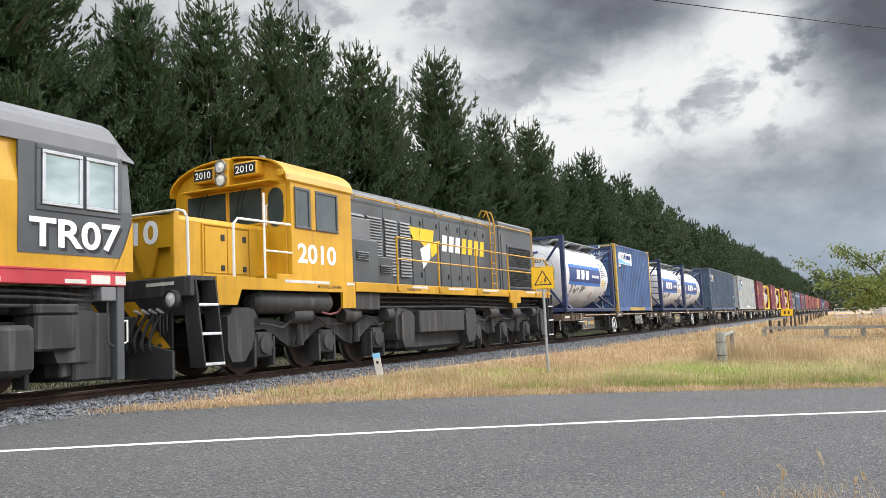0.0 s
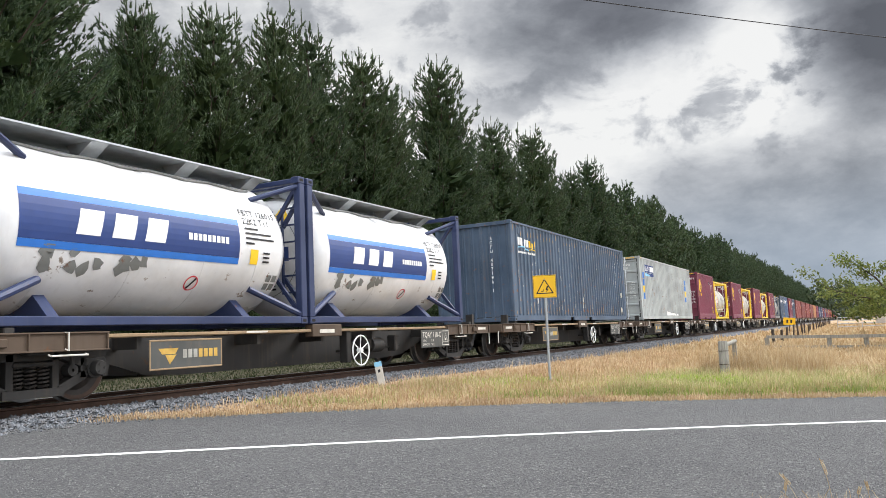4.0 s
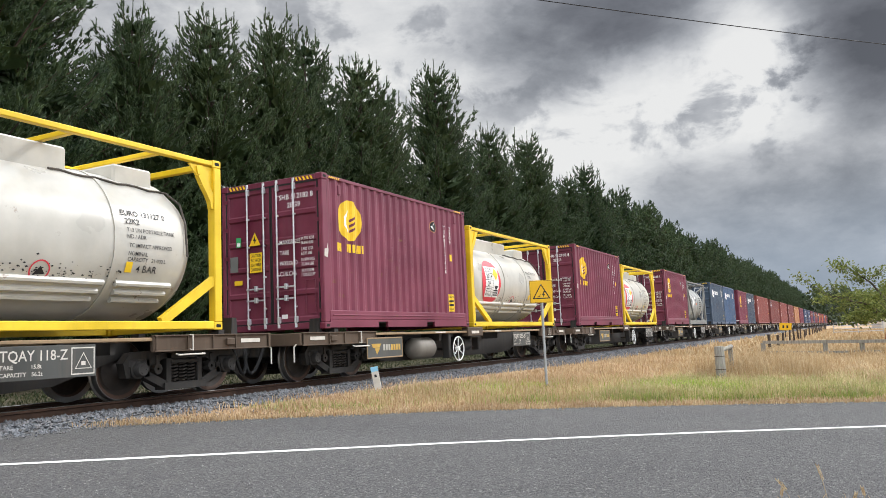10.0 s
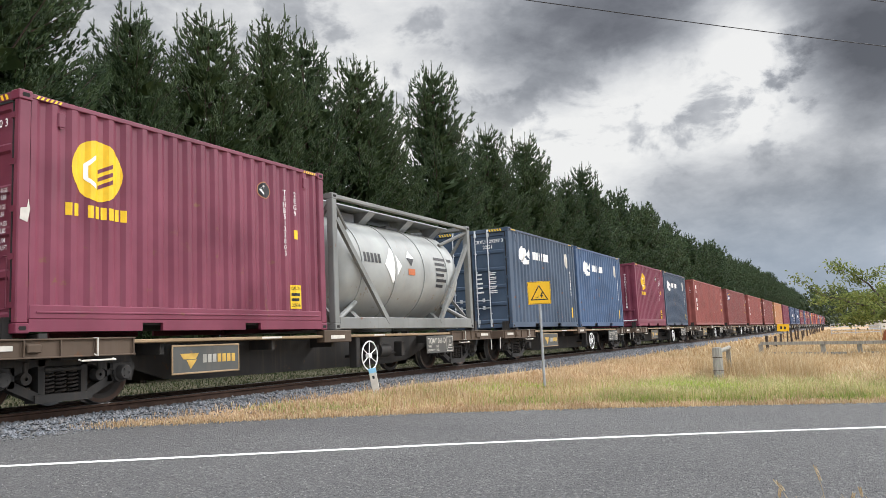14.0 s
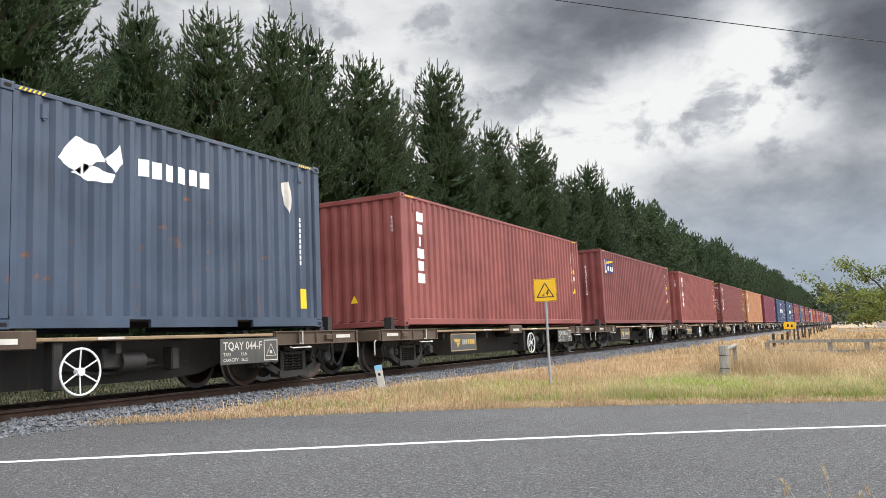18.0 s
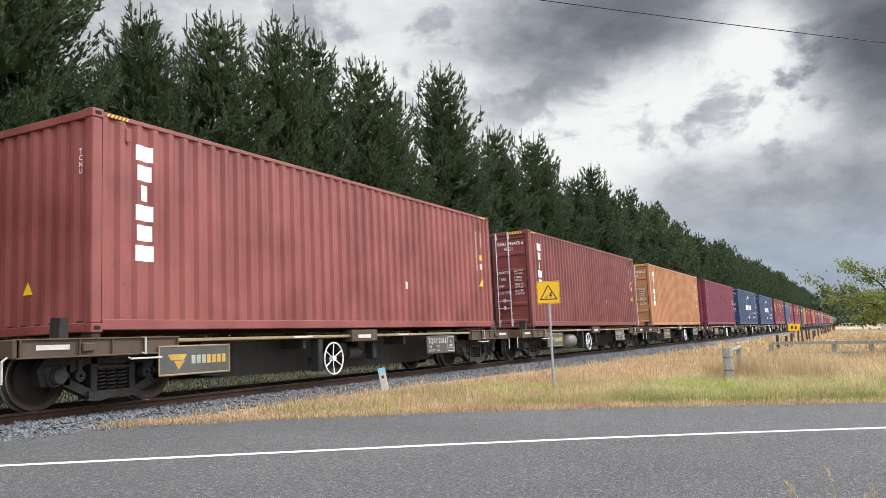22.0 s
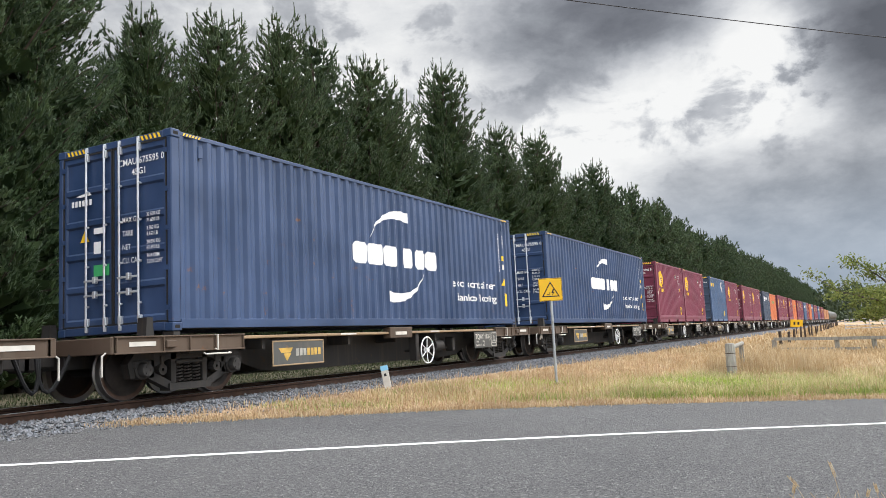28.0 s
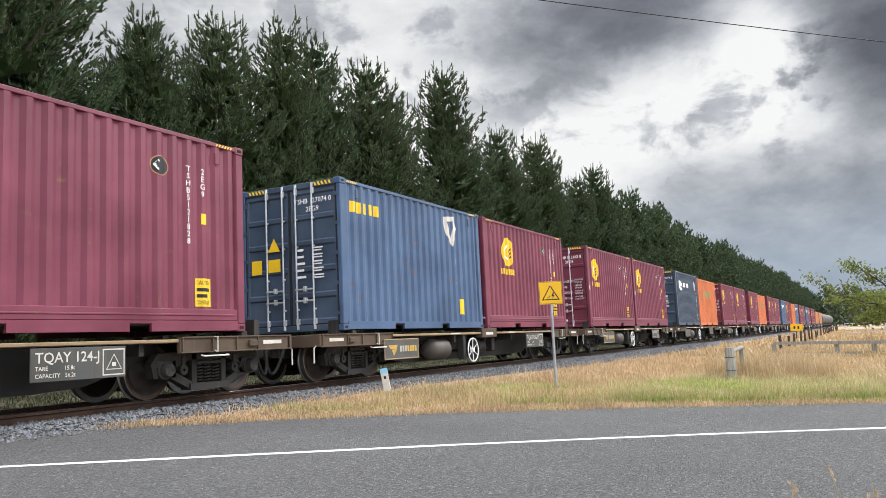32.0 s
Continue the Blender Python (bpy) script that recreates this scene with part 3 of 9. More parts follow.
# ---- grass ----
def tuft(g, rnd, x, y, z, height, n, spread, width):
    for _ in range(n):
        a = rnd.uniform(0, 6.283)
        lean = rnd.uniform(0.1, 0.75) * spread
        h = height * rnd.uniform(0.55, 1.15)
        bx, by = x + rnd.uniform(-0.5, 0.5) * spread * 0.5, y + rnd.uniform(-0.5, 0.5) * spread * 0.5
        w = width * rnd.uniform(0.6, 1.3)
        px, py = -math.sin(a) * w, math.cos(a) * w
        mx, my = bx + math.cos(a) * lean * h * 0.35, by + math.sin(a) * lean * h * 0.35
        tx, ty = bx + math.cos(a) * lean * h * 1.1, by + math.sin(a) * lean * h * 1.1
        k = len(g.v)
        g.v += [(bx - px, by - py, z - 0.02), (bx + px, by + py, z - 0.02), (mx + px * 0.8, my + py * 0.8, z + h * 0.6),
                (mx - px * 0.8, my - py * 0.8, z + h * 0.6), (tx, ty, z + h * (1 - 0.3 * lean))]
        g.f += [(k, k + 1, k + 2, k + 3), (k + 3, k + 2, k + 4)]


def far_edge_x(y):
    """Where the far edge of the road lies at that y."""
    for (xa, ya), (xb, yb) in zip(ROAD_FAR, ROAD_FAR[1:]):
        if yb <= y <= ya:
            return xa + (ya - y) / (ya - yb) * (xb - xa)
    return 13.9


def build_grass():
    rnd = random.Random(21)
    straw, green, mixed, dead, shade, fresh = Geo(), Geo(), Geo(), Geo(), Geo(), Geo()
    # short dry verge along the road and up to the ballast
    for _ in range(12000):
        y = rnd.uniform(-3.0, 8.0)
        x = far_edge_x(y) + 0.05 + rnd.random() ** 1.6 * 9
        if y > 7.3 and rnd.random() < 0.8:
            continue
        near = x - far_edge_x(y)
        if x > 13.5 and y > 3.6 and rnd.random() < 0.65:
            continue
        tuft(dead if near < 0.3 + 0.9 * rnd.random() or y > 5.2 else straw, rnd, x, y, ground_z(x, y), 0.04 + 0.11 * min(near, 1.2) * rnd.random(), 6, 1.0, 0.005)
    # half-dry grass in the middle of the verge, greener with distance from the crossing
    for _ in range(6500):
        y = rnd.uniform(-5.0, 6.4)
        x = far_edge_x(y) + 0.5 + rnd.random() * 4.6
        if y > 4.0 and rnd.random() < 0.75:
            continue
        h = (0.24 if y < 3.4 else 0.13) * rnd.uniform(0.6, 1.3)
        tuft(mixed, rnd, x, y, ground_z(x, y), h, 7, 1.2, 0.005)
    for _ in range(4300):
        y = rnd.gauss(0.8, 2.4)
        if y > 5.0 or y < -5 or (y > 3.4 and rnd.random() < 0.6):
            continue
        x = far_edge_x(y) + 0.4 + abs(rnd.gauss(0, 1.0))
        if noise.noise((x * 0.9, y * 0.9, 3.0)) < rnd.uniform(-0.25, 0.25):
            continue
        tuft(green, rnd, x, y, ground_z(x, y), rnd.uniform(0.06, 0.20), 9, 1.35, 0.005)
        if rnd.random() < 0.7:
            tuft(straw, rnd, x, y, ground_z(x, y), rnd.uniform(0.12, 0.30), 3, 0.8, 0.0026)
    # bright tuft at the foot of the strainer post
    for _ in range(1300):
        x, y = rnd.gauss(14.25, 0.32), rnd.gauss(2.6, 0.38)
        if x > far_edge_x(y) + 0.3:
            tuft(fresh, rnd, x, y, ground_z(x, y), rnd.uniform(0.09, 0.22), 8, 1.3, 0.008)
    # yellow-green weeds round the foot of the sign
    for _ in range(420):
        x, y = rnd.gauss(13.1, 0.6), rnd.gauss(5.8, 0.5)
        if x > far_edge_x(y) + 0.15:
            tuft(fresh if rnd.random() < 0.5 else mixed, rnd, x, y, ground_z(x, y), rnd.uniform(0.05, 0.15), 7, 1.3, 0.006)
    # long stalks in front of the stay
    for _ in range(130):
        x, y = rnd.uniform(16.5, 17.8), rnd.uniform(1.5, 2.28)
        tuft(straw, rnd, x, y, ground_z(x, y), rnd.uniform(0.35, 0.66), 6, 0.7, 0.004)
    # scattered green weeds on the bare strip
    for _ in range(60):
        cx, cy = rnd.uniform(8.0, 13.0), rnd.uniform(5.2, 7.4)
        if cx < far_edge_x(cy) + 0.2:
            continue
        for _ in range(8):
            x, y = rnd.gauss(cx, 0.10), rnd.gauss(cy, 0.10)
            tuft(mixed, rnd, x, y, ground_z(x, y), rnd.uniform(0.05, 0.13), 6, 1.1, 0.009)
    # tall dry grass behind the post and along the fences
    for _ in range(13000):
        x = 16.2 + rnd.random() ** 1.4 * 24
        y = rnd.uniform(-7.0, 4.3 + 0.4 * math.sin(x * 1.3))
        if x < 20.5 and y > 2.9 and rnd.random() < 0.85:
            continue
        h = rnd.uniform(0.18, 0.46) * (0.75 + 0.5 * noise.noise((x * 0.5, y * 0.5, 0.0)))
        if 19 < x < 24 and 1.2 < y < 3.6:
            h *= 1.7
        tuft(straw, rnd, x, y, ground_z(x, y), h, 6, 1.15, 0.0042 + 0.00016 * x)
    for _ in range(3600):
        x = 15.0 + rnd.random() * 18
        y = rnd.uniform(4.4, 7.2)
        tuft(dead, rnd, x, y, ground_z(x, y), rnd.uniform(0.04, 0.13), 6, 1.0, 0.007)
        if rnd.random() < 0.16:
            tuft(straw, rnd, x, y, ground_z(x, y), rnd.uniform(0.12, 0.30), 5, 0.8, 0.006)
    # pale litter of mown stalks along the edge of the seal
    for _ in range(5200):
        y = rnd.uniform(-5.0, 8.0)
        x = far_edge_x(y) + 0.02 + abs(rnd.gauss(0, 0.22))
        tuft(dead if rnd.random() < 0.6 else straw, rnd, x, y, ground_z(x, y), rnd.uniform(0.03, 0.09), 5, 1.3, 0.005)
    # loose tussocks that break up the verge
    for _ in range(260):
        y = rnd.uniform(-4.0, 6.8)
        cx, tall = far_edge_x(y) + rnd.uniform(0.5, 5.5), rnd.uniform(0.16, 0.34)
        for _ in range(7):
            x, yy = rnd.gauss(cx, 0.07), rnd.gauss(y, 0.07)
            tuft(straw if rnd.random() < 0.75 else mixed, rnd, x, yy, ground_z(x, yy), tall * rnd.uniform(0.6, 1.1), 7, 0.8, 0.004)
    for _ in range(9000):
        x = 30 + 130 * rnd.random() ** 2.0
        y = rnd.uniform(-8 - 0.25 * (x - 30), 6.6)
        tuft(straw, rnd, x, y, ground_z(x, y), rnd.uniform(0.12, 0.4), 3, 0.6, 0.012 + 0.0006 * x)
    for _ in range(800):
        x, y = rnd.uniform(17.0, 20.5), rnd.uniform(0.6, 2.9)
        tuft(straw, rnd, x, y, ground_z(x, y), rnd.uniform(0.35, 0.75), 6, 0.5, 0.0045)
    # grass under the pines, beyond the track; its dark colour holds the shade there
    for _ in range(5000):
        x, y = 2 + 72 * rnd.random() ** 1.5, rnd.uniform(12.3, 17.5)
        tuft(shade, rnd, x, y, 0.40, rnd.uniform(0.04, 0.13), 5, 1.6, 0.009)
    part("undergrowth", shade, SHADED_GRASS, label="green grass below the pines, coloured dark for the shade there", category="grass", kind="stuff")
    part("dead_grass", dead, RUSSET, label="short reddish dead grass along the road edge", category="grass", kind="stuff")
    part("dry_grass", straw, STRAW, label="long dry straw-coloured grass", category="grass", kind="stuff")
    part("fresh_weeds", fresh, FRESH, label="bright yellow-green weeds at the posts", category="weeds", kind="stuff")
    part("green_grass", green, GREEN, label="fresh green grass along the verge", category="grass", kind="stuff")
    part("half_dry_grass", mixed, MIXED, label="half-dry olive grass", category="grass", kind="stuff")
    # seed heads on the near side of the road
    near = Geo()
    for bx, by, h, lean, heads in ((5.58, 0.23, 0.30, 0.05, 1), (5.52, 0.42, 0.20, 0.10, 1), (5.44, 0.50, 0.16, -0.02, 1), (5.60, 0.10, 0.14, -0.03, 1), (5.66, 0.02, 0.17, 0.02, 1),
                                   (5.50, 0.34, 0.12, 0.06, 0), (5.56, 0.30, 0.13, -0.06, 0), (5.46, 0.44, 0.11, 0.08, 0), (5.22, 0.80, 0.05, 0.03, 1), (5.70, -0.04, 0.12, 0.05, 0), (5.40, 0.56, 0.09, -0.05, 0)):
        bz = 0.05 * by
        pts = [(bx + 0.02 * k / 6, by + lean * (k / 6) ** 2, bz - 0.02 + (h + 0.02) * k / 6) for k in range(7)]
        near.tube(pts, 0.0016, 5)
        if heads:
            for k in range(16):
                f = 0.70 + 0.30 * k / 16
                px, py, pz = bx + 0.02 * f, by + lean * f * f, bz + h * f
                d = (1 if k % 2 else -1) * 0.009
                near.add([(px, py, pz), (px + 0.002, py + d, pz + 0.007), (px, py + d * 0.8, pz + 0.020)], [(0, 1, 2)])
    for _ in range(60):
        x = rnd.gauss(5.50, 0.10)
        tuft(near, rnd, x, 0.36 - (x - 5.5) * 1.6 + rnd.gauss(0, 0.08), 0.0, 0.10, 4, 0.9, 0.002)
    part("seeding_grass", near, STRAW, label="dry seeding grass stalks beside the road", category="grass", kind="stuff")


# ---- trees ----
def pine(rnd, height, width, near):
    """Trunk and limbs, and needles of one pine: whorls of upswept limbs that end in bushy clumps."""
    wood, needles = Geo(), Geo()
    wood.cyl((0, 0, -0.3), (0, 0, height * 0.55), 0.24, 9, 0.14)
    wood.cyl((0, 0, height * 0.55), (0, 0, height * 0.95), 0.14, 7, 0.03)

    def clump(p, d, length, n, size, w):
        """A bushy shoot: needles all round a short stem, thick towards its tip."""
        d = Vector(d).normalized()
        a = d.orthogonal().normalized()
        b = d.cross(a)
        # the packed heart of the shoot
        k, slim = len(needles.v), size * 0.46
        for j in range(5):
            t = 1.2566 * j
            side = a * math.cos(t) + b * math.sin(t)
            e = rnd.uniform(0.6, 1.2) * slim
            needles.v.append(tuple(p + d * (length * rnd.uniform(0.1, 0.5)) + side * e))
        needles.v.append(tuple(p + d * (length + slim * rnd.uniform(0.2, 0.9))))
        needles.f.extend([(k + j, k + (j + 1) % 5, k + 5) for j in range(5)])
        for i in range(n):
            t = rnd.uniform(0, 6.283)
            ct, st = math.cos(t), math.sin(t)
            u, v, g = rnd.uniform(0.3, 1.0), rnd.uniform(0.5, 1.0), size * rnd.uniform(0.75, 1.15)
            h = length * math.sqrt((i + rnd.random()) / n)
            sx, sy, sz = a.x * ct + b.x * st, a.y * ct + b.y * st, a.z * ct + b.z * st
            cx, cy, cz = (b.x * ct - a.x * st) * w, (b.y * ct - a.y * st) * w, (b.z * ct - a.z * st) * w
            qx, qy, qz = p.x + d.x * h, p.y + d.y * h, p.z + d.z * h
            k = len(needles.v)
            needles.v.extend([(qx - cx, qy - cy, qz - cz), (qx + cx, qy + cy, qz + cz), (qx + (d.x * u + sx * v) * g, qy + (d.y * u + sy * v) * g, qz + (d.z * u + sz * v) * g)])
            needles.f.append((k, k + 1, k + 2))

    def candle(p, length):
        """A slim upright leading shoot with short needles."""
        d = Vector((rnd.uniform(-0.07, 0.07), rnd.uniform(-0.07, 0.07), 1))
        wood.cyl(p, p + d * length, 0.016, 4, 0.008, False)
        clump(p, d, length, int(length * (90 if near else 26)) + 8, 0.075 if near else 0.12, 0.009 if near else 0.028)

    n, size, w = (20, 0.105, 0.0095) if near else (8, 0.24, 0.040)
    lobes = [rnd.uniform(0, 6.28) for _ in range(3)]
    z = height * 0.02
    while z < height * 0.93:
        f = z / height
        reach = width * min(1.0, 1.62 * (1.0 - f) ** 0.80)
        count = rnd.choice((5, 5, 6, 6)) if f < 0.8 else 4
        turn = rnd.uniform(0, 6.28)
        for i in range(count):
            a = turn + 6.283 * i / count + rnd.uniform(-0.4, 0.4)
            r = reach * (rnd.uniform(0.62, 1.06) + 0.10 * math.sin(2 * a + lobes[0]) + 0.10 * math.sin(5 * f * 6.28 + lobes[1] + a)) + 0.15
            rise = r * (rnd.uniform(0.10, 0.40) + 0.55 * f)
            way = Vector((math.cos(a), math.sin(a), 0))
            base = Vector((0, 0, z))
            tip = base + way * r + Vector((0, 0, rise))
            bend = base + way * r * 0.6 + Vector((0, 0, rise * 0.3))
            wood.cyl(base, bend, 0.035 * (1.1 - f) + 0.010, 4, 0.02, False)
            wood.cyl(bend, tip, 0.02, 4, 0.007, False)
            cross = Vector((-way.y, way.x, 0))
            # the shaded inner mat of twigs and old needles
            mid, half_long, half_wide = base.lerp(bend, 0.62) + Vector((0, 0, 0.02)), 0.30 * r + 0.08, 0.20 * min(r, 2.4) + 0.08
            k = len(needles.v)
            for j in range(10):
                t = 0.6283 * j
                e = (1.0, 0.68)[j % 2] * rnd.uniform(0.8, 1.15)
                needles.v.append(tuple(mid + way * (half_long * e * math.cos(t)) + cross * (half_wide * e * math.sin(t)) + Vector((0, 0, 0.25 * half_long * math.cos(t) + rnd.uniform(-0.10, 0.14)))))
            needles.v.extend([tuple(mid + Vector((0, 0, 0.20))), tuple(mid - Vector((0, 0, 0.24)))])
            needles.f.extend([(k + j, k + (j + 1) % 10, k + 10) for j in range(10)] + [(k + (j + 1) % 10, k + j, k + 11) for j in range(10)])
            # a spray of clumps that widens to two thirds of the limb and closes at its tip
            for _ in range(max(5, int(r * (21.0 if near else 7.0)))):
                q = rnd.uniform(0.30, 1.0) ** 0.75
                p = base.lerp(bend, q / 0.6) if q < 0.6 else bend.lerp(tip, (q - 0.6) / 0.4)
                half = 0.42 * min(r, 2.2) * (1.05 - q) + 0.10
                s = rnd.uniform(-half, half)
                p = p + cross * s + Vector((0, 0, rnd.uniform(-0.22, 0.22) + 0.15 * abs(s)))
                up = way * 0.55 + cross * (0.5 * s / half) + Vector((0, 0, rnd.uniform(0.45, 1.1)))
                clump(p, up, rnd.uniform(0.14, 0.30), n, size, w)
            clump(tip, way * 0.5 + Vector((0, 0, 1)), 0.30, n + 8, size, w)
            if f > 0.42 and rnd.random() < 0.30 + f * 0.6:
                candle(tip, rnd.uniform(0.25, 0.55) + (0.35 * rnd.random() if f > 0.7 else 0))
        z += rnd.uniform(0.34, 0.52)
    for _ in range(9):
        a, r = rnd.uniform(0, 6.28), rnd.uniform(0.1, 0.75)
        p = Vector((math.cos(a) * r, math.sin(a) * r, height * (0.93 - 0.09 * r)))
        clump(p, (0, 0, 1), 0.4, n + 6, size, w)
        candle(p + Vector((0, 0, 0.1)), rnd.uniform(0.4, 1.0))
    candle(Vector((0, 0, height * 0.92)), height * 0.08)
    return wood, needles


PINE_TAGS = ("tall dark-green pine in a dense windbreak row", "tree", "windbreak pines")


def build_pines():
    rnd = random.Random(3)
    kinds = []
    for h, w, near in ((14.0, 2.9, True), (14.6, 2.6, True), (13.4, 3.1, True), (14.2, 2.75, True), (14.0, 2.9, False), (13.6, 2.8, False)):
        wood, needles = pine(rnd, h, w, near)
        t = thing("pine_tree", *PINE_TAGS)
        part("trunk", wood, BARK, t, "ridged brown trunk and bare limbs")
        part("crown", needles, PINE, t, "dense dark-green needle clumps")
        kinds.append((t, h))
    # how high the row stands from the crossing outward, where no single tree is named
    tops = [(-20, 15.0), (8, 14.4), (46, 13.6), (64, 15.0), (95, 14.8), (130, 15.0), (230, 16.0), (420, 15.8)]
    spots = []
    for x, y, h in ((-9, 19, 15), (-4.5, 19, 15), (0, 19, 14.6), (4.2, 19.2, 14.6), (8.4, 18.6, 16.5), (11.0, 18.6, 16.2), (12.7, 19.2, 13.6), (15.4, 20.8, 9.8), (16.9, 19.0, 12.0), (18.7, 20.6, 11.2), (20.3, 19.2, 12.8), (22.9, 18.8, 13.7),
                    (26.3, 19.2, 14.3), (29.1, 18.8, 13.8), (32.2, 19.3, 13.5), (36.3, 18.9, 15.9), (39.2, 19.3, 13.6), (43.4, 18.9, 14.1), (46.8, 19.3, 13.2),
                    (50.2, 19.0, 15.0), (54.0, 19.4, 13.9), (58.5, 18.8, 13.6), (63.9, 19.0, 15.6), (68.6, 19.2, 14.0), (75.4, 19.0, 15.2), (72.0, 19.4, 13.8), (79.4, 19.0, 14.0)):
        spots.append((x, y, h))
    x = 84.0
    while x < 420:
        spots.append((x, 19.0 + rnd.uniform(-1, 1), rnd.uniform(0.90, 1.02)))
        x += rnd.uniform(3.0, 4.6) * (1 + max(0, x - 120) * 0.004)
    x = -8.0
    while x < 260:
        spots.append((x, 23.5 + rnd.uniform(-1.2, 1.2), rnd.uniform(0.62, 0.72)))
        x += rnd.uniform(3.4, 5.0) * (1 + max(0, x - 90) * 0.006)
    used = set()
    for x, y, f in spots:
        h = f
        if f < 2:
            for (xa, ha), (xb, hb) in zip(tops, tops[1:]):
                if xa <= x <= xb:
                    h = (ha + (x - xa) / (xb - xa) * (hb - ha)) * f * y / 19.0
        k = rnd.randrange(4) if x < 66 else 4 + rnd.randrange(2)
        m = pose(x, y, 0.36, rnd.uniform(-1.5, 1.5), rnd.uniform(-1.5, 1.5), rnd.uniform(0, 360))
        t, h0 = kinds[k]
        s = h / h0
        if k not in used:
            used.add(k)
            o = t
            o.matrix_basis = m
        else:
            o = copy_thing(t, m)
        o.scale = (s * rnd.uniform(0.92, 1.10), s * rnd.uniform(0.92, 1.10), s)


def broadleaf(rnd, height, spread, leaves, size):
    wood, crown = Geo(), Geo()
    wood.cyl((0, 0, -0.2), (0.05, 0, height * 0.32), 0.13, 9, 0.10)
    tips = []
    for i in range(11):
        a = 6.283 * i / 11 + rnd.uniform(-0.3, 0.3)
        r = spread * rnd.uniform(0.45, 1.0)
        z = height * (0.40 + 0.60 * rnd.random() ** 1.3)
        base, tip = Vector((0.05, 0, height * rnd.uniform(0.22, 0.36))), Vector((math.cos(a) * r, math.sin(a) * r, z))
        mid = base.lerp(tip, 0.5) + Vector((rnd.uniform(-0.2, 0.2), rnd.uniform(-0.2, 0.2), rnd.uniform(0.0, 0.3)))
        wood.cyl(base, mid, 0.055, 6, 0.035, False)
        wood.cyl(mid, tip, 0.035, 5, 0.01, False)
        for _ in range(5):
            q = mid.lerp(tip, rnd.random())
            e = q + Vector((rnd.uniform(-1, 1), rnd.uniform(-1, 1), rnd.uniform(-0.3, 0.8))) * spread * 0.3
            wood.cyl(q, e, 0.014, 4, 0.005, False)
            tips.append((q, e))
    for _ in range(leaves):
        q, e = rnd.choice(tips)
        p = q.lerp(e, rnd.random() ** 0.7) + Vector((rnd.gauss(0, 1), rnd.gauss(0, 1), rnd.gauss(0, 0.7))) * spread * 0.055
        u = Vector((rnd.uniform(-1, 1), rnd.uniform(-1, 1), rnd.uniform(-1, 1))).normalized() * size * rnd.uniform(0.6, 1.2)
        w = u.orthogonal().normalized() * size * 0.45
        k = len(crown.v)
        crown.v += [tuple(p - u), tuple(p + w), tuple(p + u), tuple(p - w)]
        crown.f.append((k, k + 1, k + 2, k + 3))
    return wood, crown


def build_broad_trees():
    rnd = random.Random(9)
    for x, y, h, s, n, size, label in ((34.0, -1.75, 4.1, 3.1, 6500, 0.075, "small spreading paddock tree with thin yellow-green leaves"),
                                       (62.0, -3.6, 3.7, 4.6, 10000, 0.14, "low spreading paddock tree with olive-green leaves"),
                                       (47.0, -5.2, 5.4, 3.2, 3000, 0.10, "rounded green paddock tree")):
        wood, crown = broadleaf(rnd, h, s, n, size)
        t = thing("paddock_tree", label, "tree", at=pose(x, y, ground_z(x, y)))
        part("trunk", wood, BARK, t, "dark bare trunk and limbs")
        part("crown", crown, LEAF, t)
    g = Geo()
    for _ in range(15000):
        x = rnd.uniform(330, 480)
        y = rnd.uniform(-160, 16)
        top = (13 if y > -18 else 9) + 3 * math.sin(y * 0.21) + 2 * math.sin(y * 0.53 + 1)
        z = top * rnd.random() ** 0.7
        u = Vector((rnd.uniform(-1, 1), rnd.uniform(-1, 1), rnd.uniform(-1, 1))).normalized() * rnd.uniform(0.6, 1.3)
        w = u.orthogonal().normalized() * 0.6
        p = Vector((x, y, z))
        k = len(g.v)
        g.v += [tuple(p - u), tuple(p + w), tuple(p + u), tuple(p - w)]
        g.f.append((k, k + 1, k + 2, k + 3))
    part("far_woods", g, FAR_LEAF, label="dark distant woodland beyond the paddocks", category="trees", kind="stuff")
    # low hills on the skyline
    g = Geo()
    xs = [-1600 + i * 80 for i in range(41)]
    for y in xs:
        h = 16 + 14 * math.sin(y * 0.004 + 0.5) + 7 * math.sin(y * 0.011)
        g.v += [(1500, y, -5), (1620, y, h), (1900, y, -5)]
    for i in range(len(xs) - 1):
        g.f += [(3 * i, 3 * i + 3, 3 * i + 4, 3 * i + 1), (3 * i + 1, 3 * i + 4, 3 * i + 5, 3 * i + 2)]
    part("far_hills", g, FAR_LEAF, label="low wooded hills on the skyline", category="hills", kind="structure")


build_ground()
build_road()
build_track()
build_forest_floor()
build_pines()
build_broad_trees()

# ---- train: paints ----
MAROON = painted("maroon_paint", (0.150, 0.0215, 0.046), 0.5, 0.2, dusty=0.18)
MAROON_DEEP = painted("dark_maroon_paint", (0.135, 0.019, 0.041), 0.5, 0.2, dusty=0.18)
RED_OXIDE = painted("red_oxide_paint", (0.215, 0.052, 0.043), 0.55, 0.2, dusty=0.16)
BROWN_RED = painted("brown_red_paint", (0.165, 0.038, 0.034), 0.5, 0.2, dusty=0.18)
TAN = painted("tan_orange_paint", (0.38, 0.172, 0.076), 0.55, 0.45, dusty=0.22)
ORANGE = painted("orange_paint", (0.50, 0.135, 0.042), 0.55, 0.3, dusty=0.2)
SLATE = painted("slate_blue_paint", (0.052, 0.083, 0.128), 0.55, 0.75, (0.19, 0.085, 0.04), (0.20, 0.19, 0.18), 0.32)
